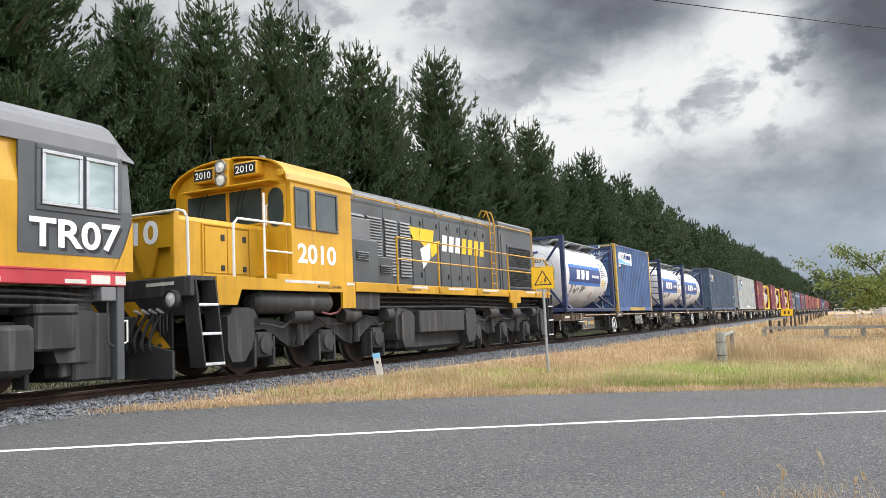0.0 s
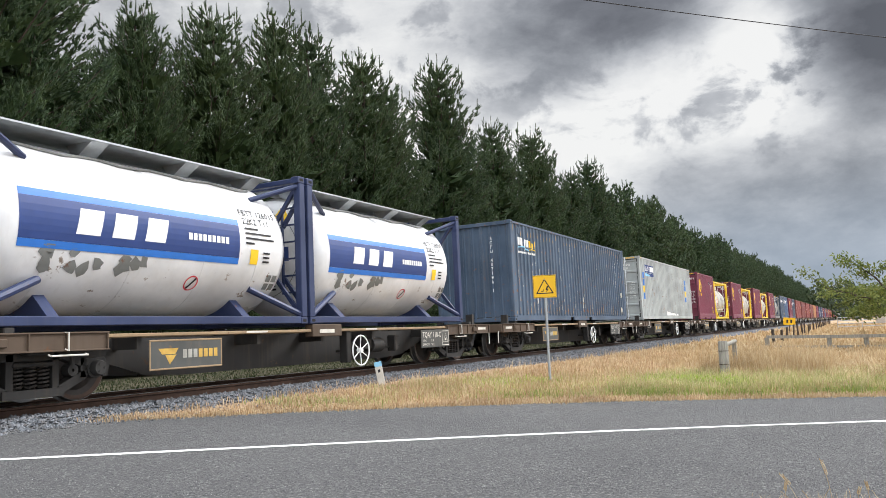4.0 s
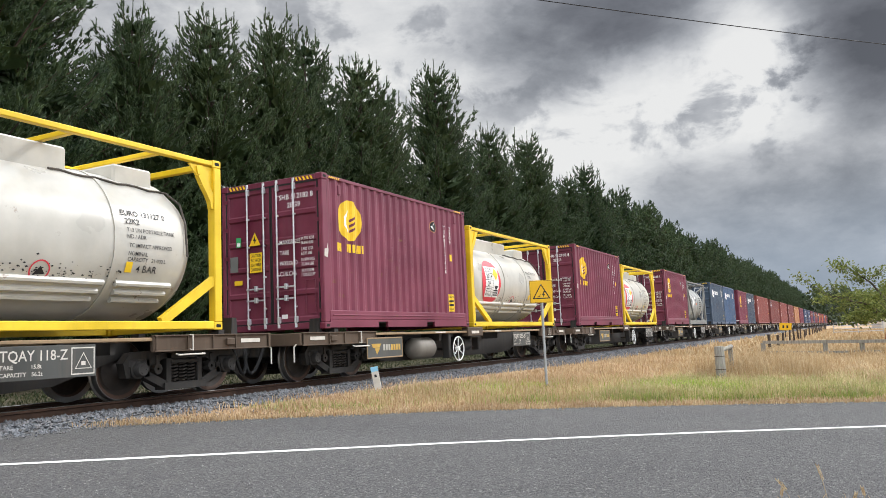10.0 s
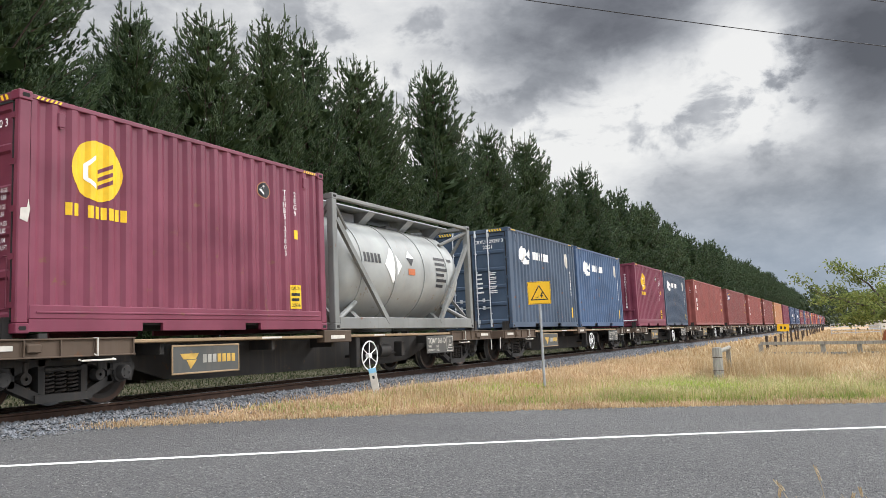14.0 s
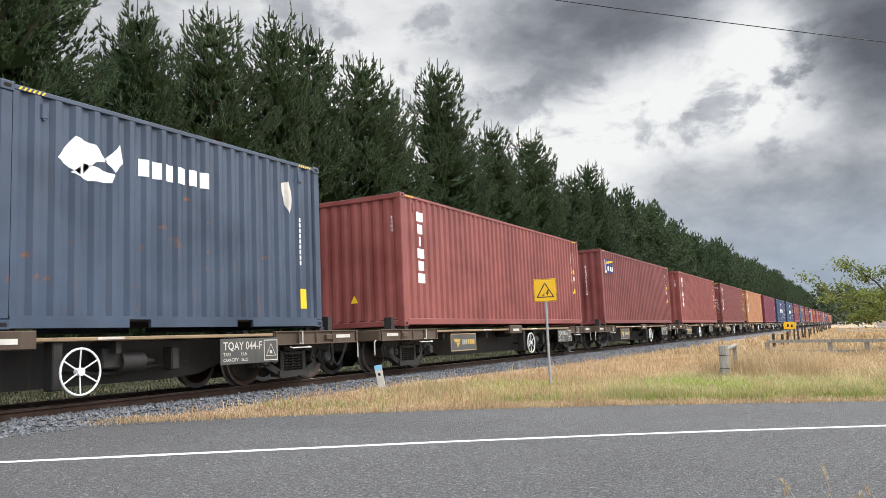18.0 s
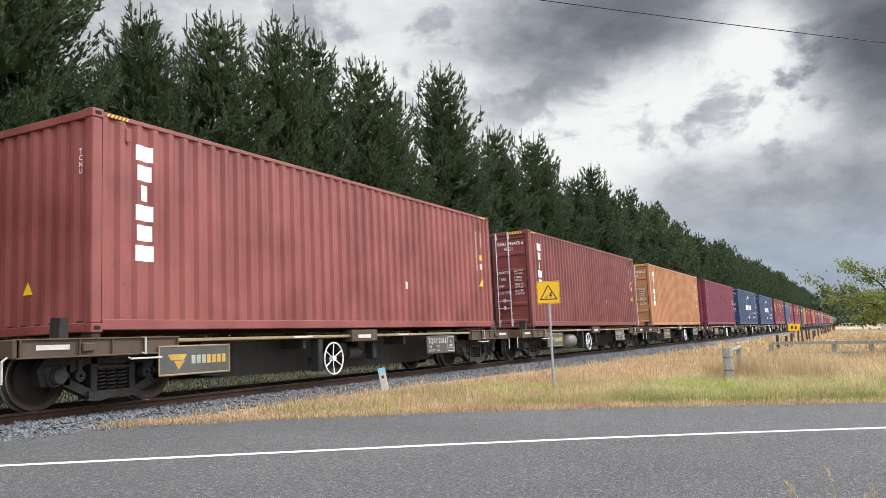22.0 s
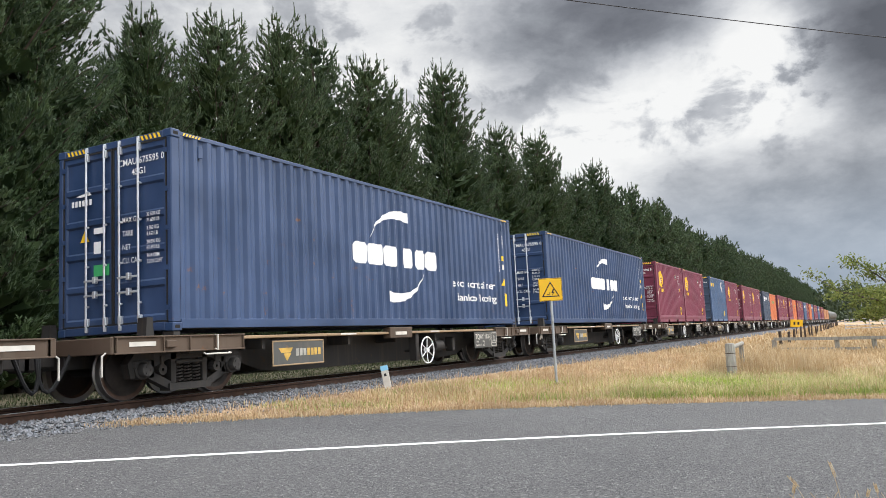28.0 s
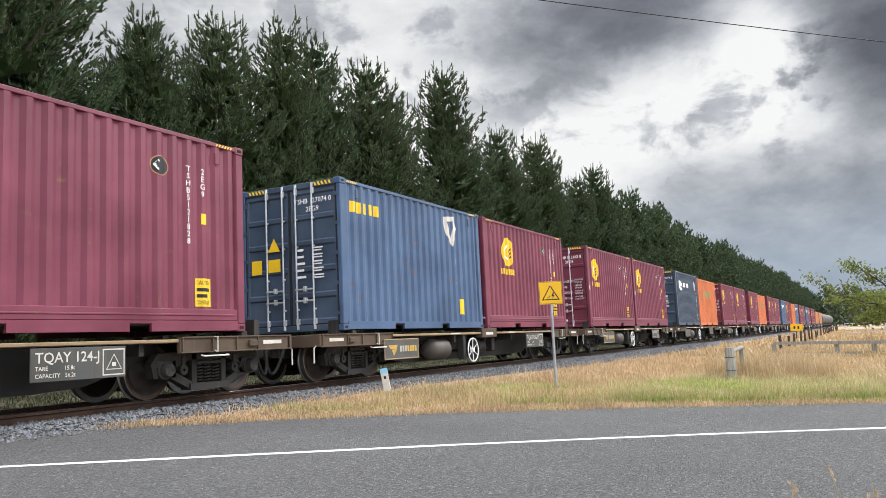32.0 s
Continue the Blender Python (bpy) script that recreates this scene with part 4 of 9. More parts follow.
BLUE = painted("faded_blue_paint", (0.052, 0.108, 0.235), 0.6, 0.85, (0.15, 0.065, 0.03), (0.11, 0.085, 0.06), 0.75)
STEEL_BLUE = painted("steel_blue_paint", (0.042, 0.068, 0.108), 0.5, 0.3, dusty=0.2)
MID_BLUE = painted("mid_blue_paint", (0.044, 0.088, 0.172), 0.5, 0.3, dusty=0.2)
NAVY = painted("navy_paint", (0.020, 0.046, 0.112), 0.42, 0.15, dusty=0.14)
DARK_BLUE = painted("dark_slate_paint", (0.032, 0.052, 0.086), 0.5, 0.35, dusty=0.25)
LIGHT_GREY = painted("light_grey_paint", (0.33, 0.355, 0.345), 0.6, 0.5, (0.20, 0.10, 0.05), (0.28, 0.25, 0.21), 0.5)
YELLOW = painted("yellow_paint", (0.74, 0.50, 0.015), 0.45, 0.2, dusty=0.15)
OLD_YELLOW = painted("chipped_yellow_paint", (0.45, 0.29, 0.05), 0.6, 0.95, dusty=0.6)
FRAME_BLUE = painted("dark_blue_frame_paint", (0.018, 0.030, 0.085), 0.45, 0.2, dusty=0.2)
RUST_STREAK = painted("rust_streaks", (0.22, 0.105, 0.05), 0.8, 0.5, dusty=0.3)
RESERVOIR = painted("dusty_brown_reservoir", (0.060, 0.050, 0.040), 0.6, 0.3, dusty=0.5)
FRAME_WORN = painted("worn_grey_primer", (0.15, 0.16, 0.17), 0.7, 0.5, dusty=0.4)
FRAME_GREY = painted("grey_frame_paint", (0.17, 0.175, 0.165), 0.5, 0.5, dusty=0.4)
TANK_WHITE = painted("white_tank_enamel", (0.66, 0.66, 0.655), 0.32, 0.12, (0.25, 0.2, 0.16), (0.55, 0.52, 0.48), 0.30)
TANK_CREAM = painted("cream_tank_enamel", (0.47, 0.455, 0.405), 0.32, 0.12, (0.25, 0.2, 0.16), (0.5, 0.46, 0.4), 0.35)
TANK_GREY = painted("grey_tank_enamel", (0.29, 0.30, 0.285), 0.6, 0.3, (0.25, 0.2, 0.16), (0.34, 0.31, 0.28), 0.45)
UNDER = painted("grimy_black_steel", (0.017, 0.015, 0.013), 0.72, 0.45, (0.055, 0.030, 0.016), (0.070, 0.050, 0.034), 0.5)
BROWN_STEEL = painted("rusty_brown_steel", (0.070, 0.045, 0.027), 0.75, 0.6, (0.11, 0.055, 0.028), (0.11, 0.085, 0.062), 0.55)
BUFF_EDGE = painted("buff_side_rail", (0.25, 0.17, 0.092), 0.7, 0.5, dusty=0.4)
PLATE_GREY = painted("grey_plate", (0.055, 0.057, 0.052), 0.6, 0.2, (0.14, 0.09, 0.05), (0.15, 0.12, 0.09), 0.4)
WHEEL_STEEL = plain("wheel_steel", (0.034, 0.028, 0.024), 0.6, 0.3, 0.35)
RIM_RUST = plain("brown_wheel_rim", (0.070, 0.040, 0.027), 0.7, 0.2, 0.3)
TREAD = plain("bright_tread", (0.20, 0.19, 0.18), 0.38, 0.8)
WHITE = plain("white_paint", (0.78, 0.78, 0.76), 0.5, 0.0, 0.05)
OFF_WHITE = plain("grubby_white", (0.56, 0.53, 0.47), 0.6, 0.0, 0.15)
INK = plain("black_print", (0.015, 0.015, 0.017), 0.6, 0.0, 0.1)
SIGNAL_YELLOW = plain("yellow_print", (0.80, 0.52, 0.02), 0.5, 0.0, 0.06)
LOGO_YELLOW = plain("logo_yellow", (0.74, 0.46, 0.01), 0.5, 0.0, 0.1)
PRINT_BLUE = plain("blue_print", (0.022, 0.048, 0.17), 0.45, 0.0, 0.08)
BRIGHT_BLUE = plain("bright_blue_print", (0.03, 0.16, 0.52), 0.45, 0.0, 0.08)
PALE_BLUE = plain("pale_blue_print", (0.25, 0.55, 0.75), 0.5, 0.0, 0.08)
PLACARD_RED = plain("red_print", (0.60, 0.045, 0.065), 0.5, 0.0, 0.08)
PRINT_GREEN = plain("green_print", (0.05, 0.35, 0.12), 0.5, 0.0, 0.08)
GALV_ROD = plain("zinc_lock_rod", (0.66, 0.68, 0.69), 0.32, 0.6)
RUBBER = plain("black_rubber", (0.018, 0.018, 0.018), 0.85)
# openings are closed solids; this black stands for the shade inside them
HOLE_SHADE = plain("dark_recess", (0.012, 0.011, 0.010), 0.9)

WIDE = 2.438
PITCH, DEEP = 0.2784, 0.036


RIB = [0.26, 0.50, 0.76]     # where the outer face, the slope and the inner face of a rib end


def wave(x, start):
    """How far a corrugated side lies behind its outer plane at x."""
    f = ((x - start) / PITCH) % 1.0
    a, b, c = RIB
    if f < a:
        return 0.0
    if f < b:
        return DEEP * (f - a) / (b - a)
    if f < c:
        return DEEP
    return DEEP * (1.0 - f) / (1.0 - c)


def corrugated(x0, x1, z0, z1, y, out):
    """A corrugated sheet along x, its outer plane at y, facing out (-1 or 1)."""
    g = Geo()
    xs, n = [], int((x1 - x0) / PITCH)
    for k in range(n + 1):
        for f in (0.0, *RIB):
            x = x0 + (k + f) * PITCH
            if x < x1 - 0.01:
                xs.append(x)
    xs.append(x1)
    for x in xs:
        d = wave(x, x0) if x < x1 else 0.0
        g.v += [(x, y - out * d, z0), (x, y - out * d, z1)]
    for i in range(len(xs) - 1):
        q = (2 * i, 2 * i + 2, 2 * i + 3, 2 * i + 1)
        g.f.append(q if out < 0 else q[::-1])
    return g


LINES = {}


def flat_text(text, size, spacing=1.0, bold=0.012):
    """Faces of a line of letters in the x-y plane, from its lower left corner, and its width."""
    key = (text, spacing, bold, size > 0.2)
    if key not in LINES:
        cu = bpy.data.curves.new("lettering", "FONT")
        cu.body, cu.size, cu.resolution_u, cu.space_character = text, 1.38, 6 if size > 0.2 else 2, spacing
        cu.offset = bold
        ob = bpy.data.objects.new("lettering", cu)
        me = bpy.data.meshes.new_from_object(ob)
        v = [(p.co.x, p.co.y) for p in me.vertices]
        f = [tuple(p.vertices) for p in me.polygons]
        bpy.data.objects.remove(ob)
        bpy.data.curves.remove(cu)
        bpy.data.meshes.remove(me)
        lo = min(p[0] for p in v)
        LINES[key] = [(a - lo, b) for a, b in v], f, max(p[0] for p in v) - lo
    v, f, w = LINES[key]
    return [(a * size, b * size) for a, b in v], f, w * size


def on_side(verts, faces, x, z, y, start=None, out=-1):
    """Lays flat shapes on the near side at y, cut and folded to the corrugation that begins at start."""
    g = Geo()
    if start is None:
        return g.add([(x + a, y + out * 0.003, z + b) for a, b in verts], faces)
    bm = bmesh.new()
    vs = [bm.verts.new((x + a, 0, z + b)) for a, b in verts]
    for f in faces:
        try:
            bm.faces.new([vs[i] for i in f])
        except ValueError:
            pass
    lo, hi = min(v.co.x for v in vs), max(v.co.x for v in vs)
    k = math.floor((lo - start) / PITCH)
    while start + k * PITCH < hi:
        for f in (0.0, *RIB):
            c = start + (k + f) * PITCH
            if lo < c < hi:
                bmesh.ops.bisect_plane(bm, geom=bm.verts[:] + bm.edges[:] + bm.faces[:], plane_co=(c, 0, 0), plane_no=(1, 0, 0))
        k += 1
    bm.verts.index_update()
    g.v = [(v.co.x, y - out * (wave(v.co.x, start) - 0.004), v.co.z) for v in bm.verts]
    g.f = [tuple(v.index for v in f.verts) for f in bm.faces]
    bm.free()
    return g


def block(x0, z0, x1, z1):
    return [(x0, z0), (x1, z0), (x1, z1), (x0, z1)]


def shapes(polys):
    v, f = [], []
    for p in polys:
        f.append(tuple(range(len(v), len(v) + len(p))))
        v += p
    return v, f


def disc(cx, cz, r, n=28, sx=1.0):
    return [(cx + sx * r * math.cos(6.2832 * i / n), cz + r * math.sin(6.2832 * i / n)) for i in range(n)]


def ring(cx, cz, r, w, n=24):
    out = []
    for i in range(n):
        a, b = 6.2832 * i / n, 6.2832 * (i + 1) / n
        out.append([(cx + r * math.cos(a), cz + r * math.sin(a)), (cx + r * math.cos(b), cz + r * math.sin(b)),
                    (cx + (r - w) * math.cos(b), cz + (r - w) * math.sin(b)), (cx + (r - w) * math.cos(a), cz + (r - w) * math.sin(a))])
    return out


def column_text(text, size, gap=1.25):
    """Letters one below the other, from the top left corner down."""
    v, f = [], []
    for i, ch in enumerate(text):
        if ch == " ":
            continue
        a, b, w = flat_text(ch, size)
        n = len(v)
        v += [(p + (size * 0.72 - w) / 2, q - (i + 1) * size * gap) for p, q in a]
        f += [tuple(k + n for k in face) for face in b]
    return v, f


# ---- containers ----
CASTING = Geo().cbox(0, 0.178, 0, 0.162, 0, 0.118, 0.01)
CASTING_HOLE = Geo().prism([(0.05, 0.035), (0.128, 0.035), (0.14, 0.059), (0.128, 0.083), (0.05, 0.083), (0.038, 0.059)], "y", -0.0015, 0.02)


def container(name, label, length, height, paint, doors, end_paint=None, post_paint=None, pockets=False, group="freight containers"):
    """A steel box container: x from 0 to its length, y about 0, on z = 0. Its x = 0 end has the doors or the blind end."""
    t = thing(name, label, "container", group)
    end_paint, post_paint = end_paint or paint, post_paint or paint
    h, w, L = height, WIDE / 2, length
    pan0, pan1 = 0.165, L - 0.165
    for out in (-1, 1):
        part("side_panel", corrugated(pan0, pan1, 0.16, h - 0.075, out * (w - 0.012), out), paint, t)
        part("top_rail", Geo().cbox(0.17, L - 0.17, min(out * (w - 0.006), out * (w - 0.07)), max(out * (w - 0.006), out * (w - 0.07)), h - 0.085, h - 0.022, 0.008), paint, t)
        g = Geo()
        ya, yb = sorted((out * (w - 0.004), out * (w - 0.055)))
        if pockets:
            cuts = [0.17, L / 2 - 1.20, L / 2 - 0.84, L / 2 + 0.84, L / 2 + 1.20, L - 0.17]
            low = [(cuts[0], 0.165), (cuts[0], 0.018), (cuts[1], 0.018), (cuts[1], 0.125), (cuts[2], 0.125), (cuts[2], 0.018), (cuts[3], 0.018), (cuts[3], 0.125), (cuts[4], 0.125), (cuts[4], 0.018), (cuts[5], 0.018), (cuts[5], 0.165)]
            g.prism(low, "y", ya, yb)
        else:
            g.cbox(0.17, L - 0.17, ya, yb, 0.03, 0.165, 0.008)
        part("bottom_rail", g, paint, t)
    part("roof_panel", Geo().box(0.1, L - 0.1, -w + 0.06, w - 0.06, h - 0.05, h - 0.028), paint, t)
    part("floor_frame", Geo().box(0.05, L - 0.05, -w + 0.06, w - 0.06, 0.10, 0.155), UNDER, t)
    for x in (0.52, L - 0.62):
        part("vent", Geo().cbox(x, x + 0.10, -w - 0.004, -w + 0.05, h - 0.36, h - 0.17, 0.012).box(x + 0.02, x + 0.08, -w - 0.006, -w, h - 0.375, h - 0.36), end_paint, t, "small pressed air vent")
    post = casting = None
    for ex in (0, 1):
        for sy in (-1, 1):
            if post is None:
                post = part("corner_post", Geo().cbox(0.004, 0.165, -w + 0.004, -w + 0.10, 0.118, h - 0.118, 0.015), post_paint, t)
                casting = part("corner_casting", CASTING, post_paint, t, at=pose(0, -w, 0))
                hole = part("aperture", CASTING_HOLE, HOLE_SHADE, casting)
                up = again(casting, t, pose(0, -w, h - 0.118))
                again(hole, up)
            else:
                again(post, t, pose(L if ex else 0, 0, 0, 0, 0, 180) if ex and sy > 0 else pose(L - 0.169 if ex else 0, 2 * w - 0.104 if sy > 0 else 0, 0))
                for z in (0, h - 0.118):
                    c = again(casting, t, pose(L - 0.178 if ex else 0, w - 0.162 if sy > 0 else -w, z))
                    if sy < 0:
                        again(hole, c)
    for ex in (0, 1):
        a, b = (L - 0.10, L - 0.006) if ex else (0.006, 0.10)
        part("end_header", Geo().cbox(a, b, -w + 0.165, w - 0.165, h - 0.118, h - 0.012, 0.008), end_paint, t)
        part("end_sill", Geo().cbox(a, b, -w + 0.165, w - 0.165, 0.012, 0.13, 0.008), end_paint, t)
    # far end: blind, upright corrugations
    g = corrugated(-w + 0.10, w - 0.10, 0.13, h - 0.118, 0.0, -1)
    part("end_panel", Geo().add([(L - 0.03 - y, x, z) for x, y, z in g.v], [f[::-1] for f in g.f]), end_paint, t)
    if not doors:
        part("end_panel", Geo().add([(0.03 + y, x, z) for x, y, z in g.v], g.f), end_paint, t)
    else:
        for side in (-1, 1):
            y0, y1 = (-w + 0.105, -0.006) if side < 0 else (0.006, w - 0.105)
            g = Geo()
            z0, z1 = 0.135, h - 0.122
            rows = [(z0, 0.022)]
            n = 5
            for k in range(n):
                lo = z0 + 0.06 + (z1 - z0 - 0.12) * k / n
                hi = z0 + 0.06 + (z1 - z0 - 0.12) * (k + 1) / n
                rows += [(lo + 0.035, 0.022), (lo + 0.065, 0.050), (hi - 0.065, 0.050), (hi - 0.035, 0.022)]
            rows.append((z1, 0.022))
            cols = [(y0, 0), (y0 + 0.06, 0), (y0 + 0.075, 1), (y1 - 0.075, 1), (y1 - 0.06, 0), (y1, 0)]
            g.add([(0.022 + (d - 0.022) * f, y, z) for z, d in rows for y, f in cols],
                  [(i * 6 + j, (i + 1) * 6 + j, (i + 1) * 6 + j + 1, i * 6 + j + 1) for i in range(len(rows) - 1) for j in range(5)])
            m = len(g.v)
            g.add([(0.022, y0, z0), (0.022, y1, z0), (0.022, y1, z1), (0.022, y0, z1), (0.08, y0, z0), (0.08, y1, z0), (0.08, y1, z1), (0.08, y0, z1)],
                  [(0, 1, 5, 4), (1, 2, 6, 5), (2, 3, 7, 6), (3, 0, 4, 7), (4, 5, 6, 7)])
            # hinge knuckles on the outer edge
            ye = y0 if side < 0 else y1
            for k in range(5):
                z = z0 + 0.16 + (z1 - z0 - 0.38) * k / 4
                g.box(-0.004, 0.05, ye - 0.045, ye + 0.045, z, z + 0.07)
            door = part("door", g, end_paint, t)
            seal = Geo().box(0.010, 0.021, y0, y1, z1 - 0.022, z1 + 0.006).box(0.010, 0.021, y0, y1, z0 - 0.004, z0 + 0.022)
            for y in (y0, y1 - 0.024):
                seal.box(0.010, 0.021, y, y + 0.024, z0, z1)
            part("door_seal", seal, RUBBER, door, "black rubber door seal")
            spots = [0.50, 0.86] if side < 0 else [0.14, 0.50]
            for f in spots:
                yr = y0 + (y1 - y0) * f
                r = Geo().cyl((-0.012, yr, 0.05), (-0.012, yr, h - 0.05), 0.017, 10)
                for z, b, d in ((0.05, 0.03, 0.07), (0.14, 0.045, 0.12), (0.42, 0.035, 0.03), (1.02, 0.035, 0.03), (1.62, 0.035, 0.03), (2.16, 0.035, 0.03), (h - 0.24, 0.04, 0.12), (h - 0.10, 0.03, 0.07)):
                    r.cbox(-0.022, 0.025, yr - b, yr + b * 0.6, z, z + d, 0.005)
                part("lock_rod", r, GALV_ROD, door, "zinc-plated locking bar")
            ya, yb = y0 + (y1 - y0) * spots[0], y0 + (y1 - y0) * spots[1]
            for z in (0.80, 0.58):
                hd = Geo().cbox(-0.040, -0.026, ya - 0.02, yb + 0.02, z, z + 0.030, 0.004)
                hd.cbox(-0.045, 0.02, (ya + yb) / 2 - 0.03, (ya + yb) / 2 + 0.03, z - 0.03, z + 0.075, 0.006)
                part("handle", hd, GALV_ROD, door, "zinc-plated swing handle")
        # yellow and black height stripes on the header
        for base in (-w + 0.2, w - 0.62):
            v, f = [], []
            for k in range(5):
                y = base + k * 0.085
                n = len(v)
                v += [(0.003, y, h - 0.10), (0.003, y + 0.045, h - 0.10), (0.003, y + 0.08, h - 0.03), (0.003, y + 0.035, h - 0.03)]
                f.append((n, n + 3, n + 2, n + 1))
            part("height_stripes", Geo().add(v, f), SIGNAL_YELLOW, t, "yellow height warning stripes")
    return t


def side_mark(t, name, vf, x, z, material, label="", folded=True, y=-WIDE / 2 + 0.012):
    return part(name, on_side(vf[0], vf[1], x, z, y, 0.165 if folded else None), material, t, label)


def end_mark(t, vf, y, z, material, name="lettering", label="", x=0.012):
    """On the x = 0 end; shapes run from the far side towards the near side."""
    g = Geo().add([(x, y - a, z + b) for a, b in vf[0]], vf[1])
    return part(name, g, material, t, label)


WEIGHTS = (("MAXGROSS", "34.850 KGS", "76.830 LBS"), ("TARE", "2.980 KGS", "6.570 LBS"), ("PAYLOAD", "31.870 KGS", "70.260 LBS"), ("CUB.CAP", "37.4 CU.M", "1.320 CU.FT"))


LONG_WEIGHTS = (("MAX GR.", "32.500 KG", "71.650 LB"), ("TARE", "3.700 KG", "8.160 LB"), ("NET", "28.800 KG", "63.490 LB"), ("CU. CAP.", "76.4 CBM", "2.700 CUFT"))


def weight_table(t, rows):
    """The printed weights on the near door leaf."""
    v, f = [], []
    for k, (word, a, b) in enumerate(rows):
        for text, dx, dz, size in ((word, 0.0, 0.0, 0.085), (a, 0.50, 0.05, 0.058), (b, 0.50, -0.035, 0.058)):
            p, q, w = flat_text(text, size, 1.0, 0.004)
            n = len(v)
            v += [(x * 0.80 + dx, y - 0.20 * k + dz) for x, y in p]
            f += [tuple(i + n for i in face) for face in q]
    end_mark(t, (v, f), -0.20, 1.62, WHITE, "weight_table", "white printed weight table", x=0.018)


def door_codes(t, h, number, code, rows=5, mat=None):
    mat = mat or WHITE
    v, f, w = flat_text(number, 0.10)
    end_mark(t, (v, f), -0.12, h - 0.42, mat, x=0.016)
    v, f, w = flat_text(code, 0.10)
    end_mark(t, (v, f), -0.40, h - 0.58, mat, x=0.016)
    if rows != 5:
        weight_table(t, LONG_WEIGHTS if rows else WEIGHTS)
        return
    rnd = random.Random(len(number) + rows)
    bars = []
    for k in range(rows):
        z = 1.55 - k * 0.13
        bars += [block(0, z, rnd.uniform(0.16, 0.26), z + 0.045), block(0.40, z + 0.035, 0.40 + rnd.uniform(0.2, 0.26), z + 0.062), block(0.40, z - 0.015, 0.40 + rnd.uniform(0.18, 0.26), z + 0.010)]
    end_mark(t, shapes(bars), -0.14, 0.0, mat, "weight_table", "white weight table", x=0.016)


def stripes(t, length, h):
    """Yellow hazard stripes at the ends of the top rail."""
    for base in (0.22, length - 0.60):
        polys = []
        for k in range(6):
            x = base + k * 0.06
            polys.append([(x, h - 0.075), (x + 0.03, h - 0.075), (x + 0.06, h - 0.035), (x + 0.03, h - 0.035)])
        side_mark(t, "height_stripes", shapes(polys), 0, 0, SIGNAL_YELLOW, "yellow height warning stripes", False, -WIDE / 2 + 0.005)


def bars_column(t, x, z_top, n, size, mat=None, gap=1.35):
    polys = [block(0, -k * size * gap - size, size * 0.6, -k * size * gap) for k in range(n)]
    side_mark(t, "lettering", shapes(polys), x, z_top, mat or WHITE, "", True)


def upright_code(t, x, z_top, text, size=0.085):
    side_mark(t, "lettering", column_text(text, size), x, z_top, WHITE)


def rib_rust(t, ribs, each, top, seed, rust_paint, worn_paint, width):
    """Rust and worn streaks that run down the edges of the ribs."""
    rnd = random.Random(seed)
    rust, worn = [], []
    for k in range(ribs):
        for _ in range(rnd.randrange(each + 1)):
            x = 0.165 + (k + rnd.choice((0.0, 0.03, 0.24, 0.5))) * PITCH
            z, hgt, w = 0.20 + rnd.random() ** 1.5 * 2.2, rnd.uniform(0.05, 0.55), rnd.uniform(0.2, 1.0) * width
            if z + hgt < top:
                (rust if rnd.random() < 0.55 else worn).append([(x, z), (x + w, z + 0.03), (x + w * 0.7, z + hgt), (x + w * 0.2, z + hgt * 0.85)])
    side_mark(t, "rust_marks", shapes(rust), 0, 0, rust_paint, "brown rust streaks along the ribs")
    side_mark(t, "grime_marks", shapes(worn), 0, 0, worn_paint, "worn streaks along the ribs")


def leasing_logo(t, x, z, r):
    """Round yellow mark with a folded shape in it, and a bar of letters' size below."""
    side_mark(t, "round_mark", shapes([disc(x, z, r)]), 0, 0, LOGO_YELLOW, "round yellow company mark")
    q = r * 0.52
    polys = [[(x - q, z + 0.3 * q), (x - 0.2 * q, z + q), (x - 0.2 * q, z + 0.72 * q), (x - 0.72 * q, z + 0.2 * q), (x - 0.72 * q, z - 0.5 * q), (x - 0.15 * q, z - 0.85 * q), (x - 0.15 * q, z - 1.15 * q), (x - q, z - 0.62 * q)]]
    g = on_side(*shapes(polys), 0, 0, -WIDE / 2 + 0.009, 0.165)
    part("mark_outline", g, WHITE, t, "white folded shape of the mark")
    polys = []
    for k in range(3):
        zz = z + 0.28 * q - k * 0.5 * q
        polys.append([(x, zz - 0.2 * q), (x + 1.05 * q, zz + 0.32 * q), (x + 1.05 * q, zz + 0.05 * q), (x, zz - 0.45 * q)])
    part("mark_bars", on_side(*shapes(polys), 0, 0, -WIDE / 2 + 0.009, 0.165), MAROON_DEEP, t, "dark slanting bars of the mark")
    n = 9
    polys = [block(x - r * 1.15 + k * r * 0.26, z - r * 1.56, x - r * 1.15 + k * r * 0.26 + r * 0.19, z - r * 1.16) for k in range(n) if k != 2]
    side_mark(t, "mark_bar", shapes(polys), 0, 0, LOGO_YELLOW, "row of yellow blocks under the mark")


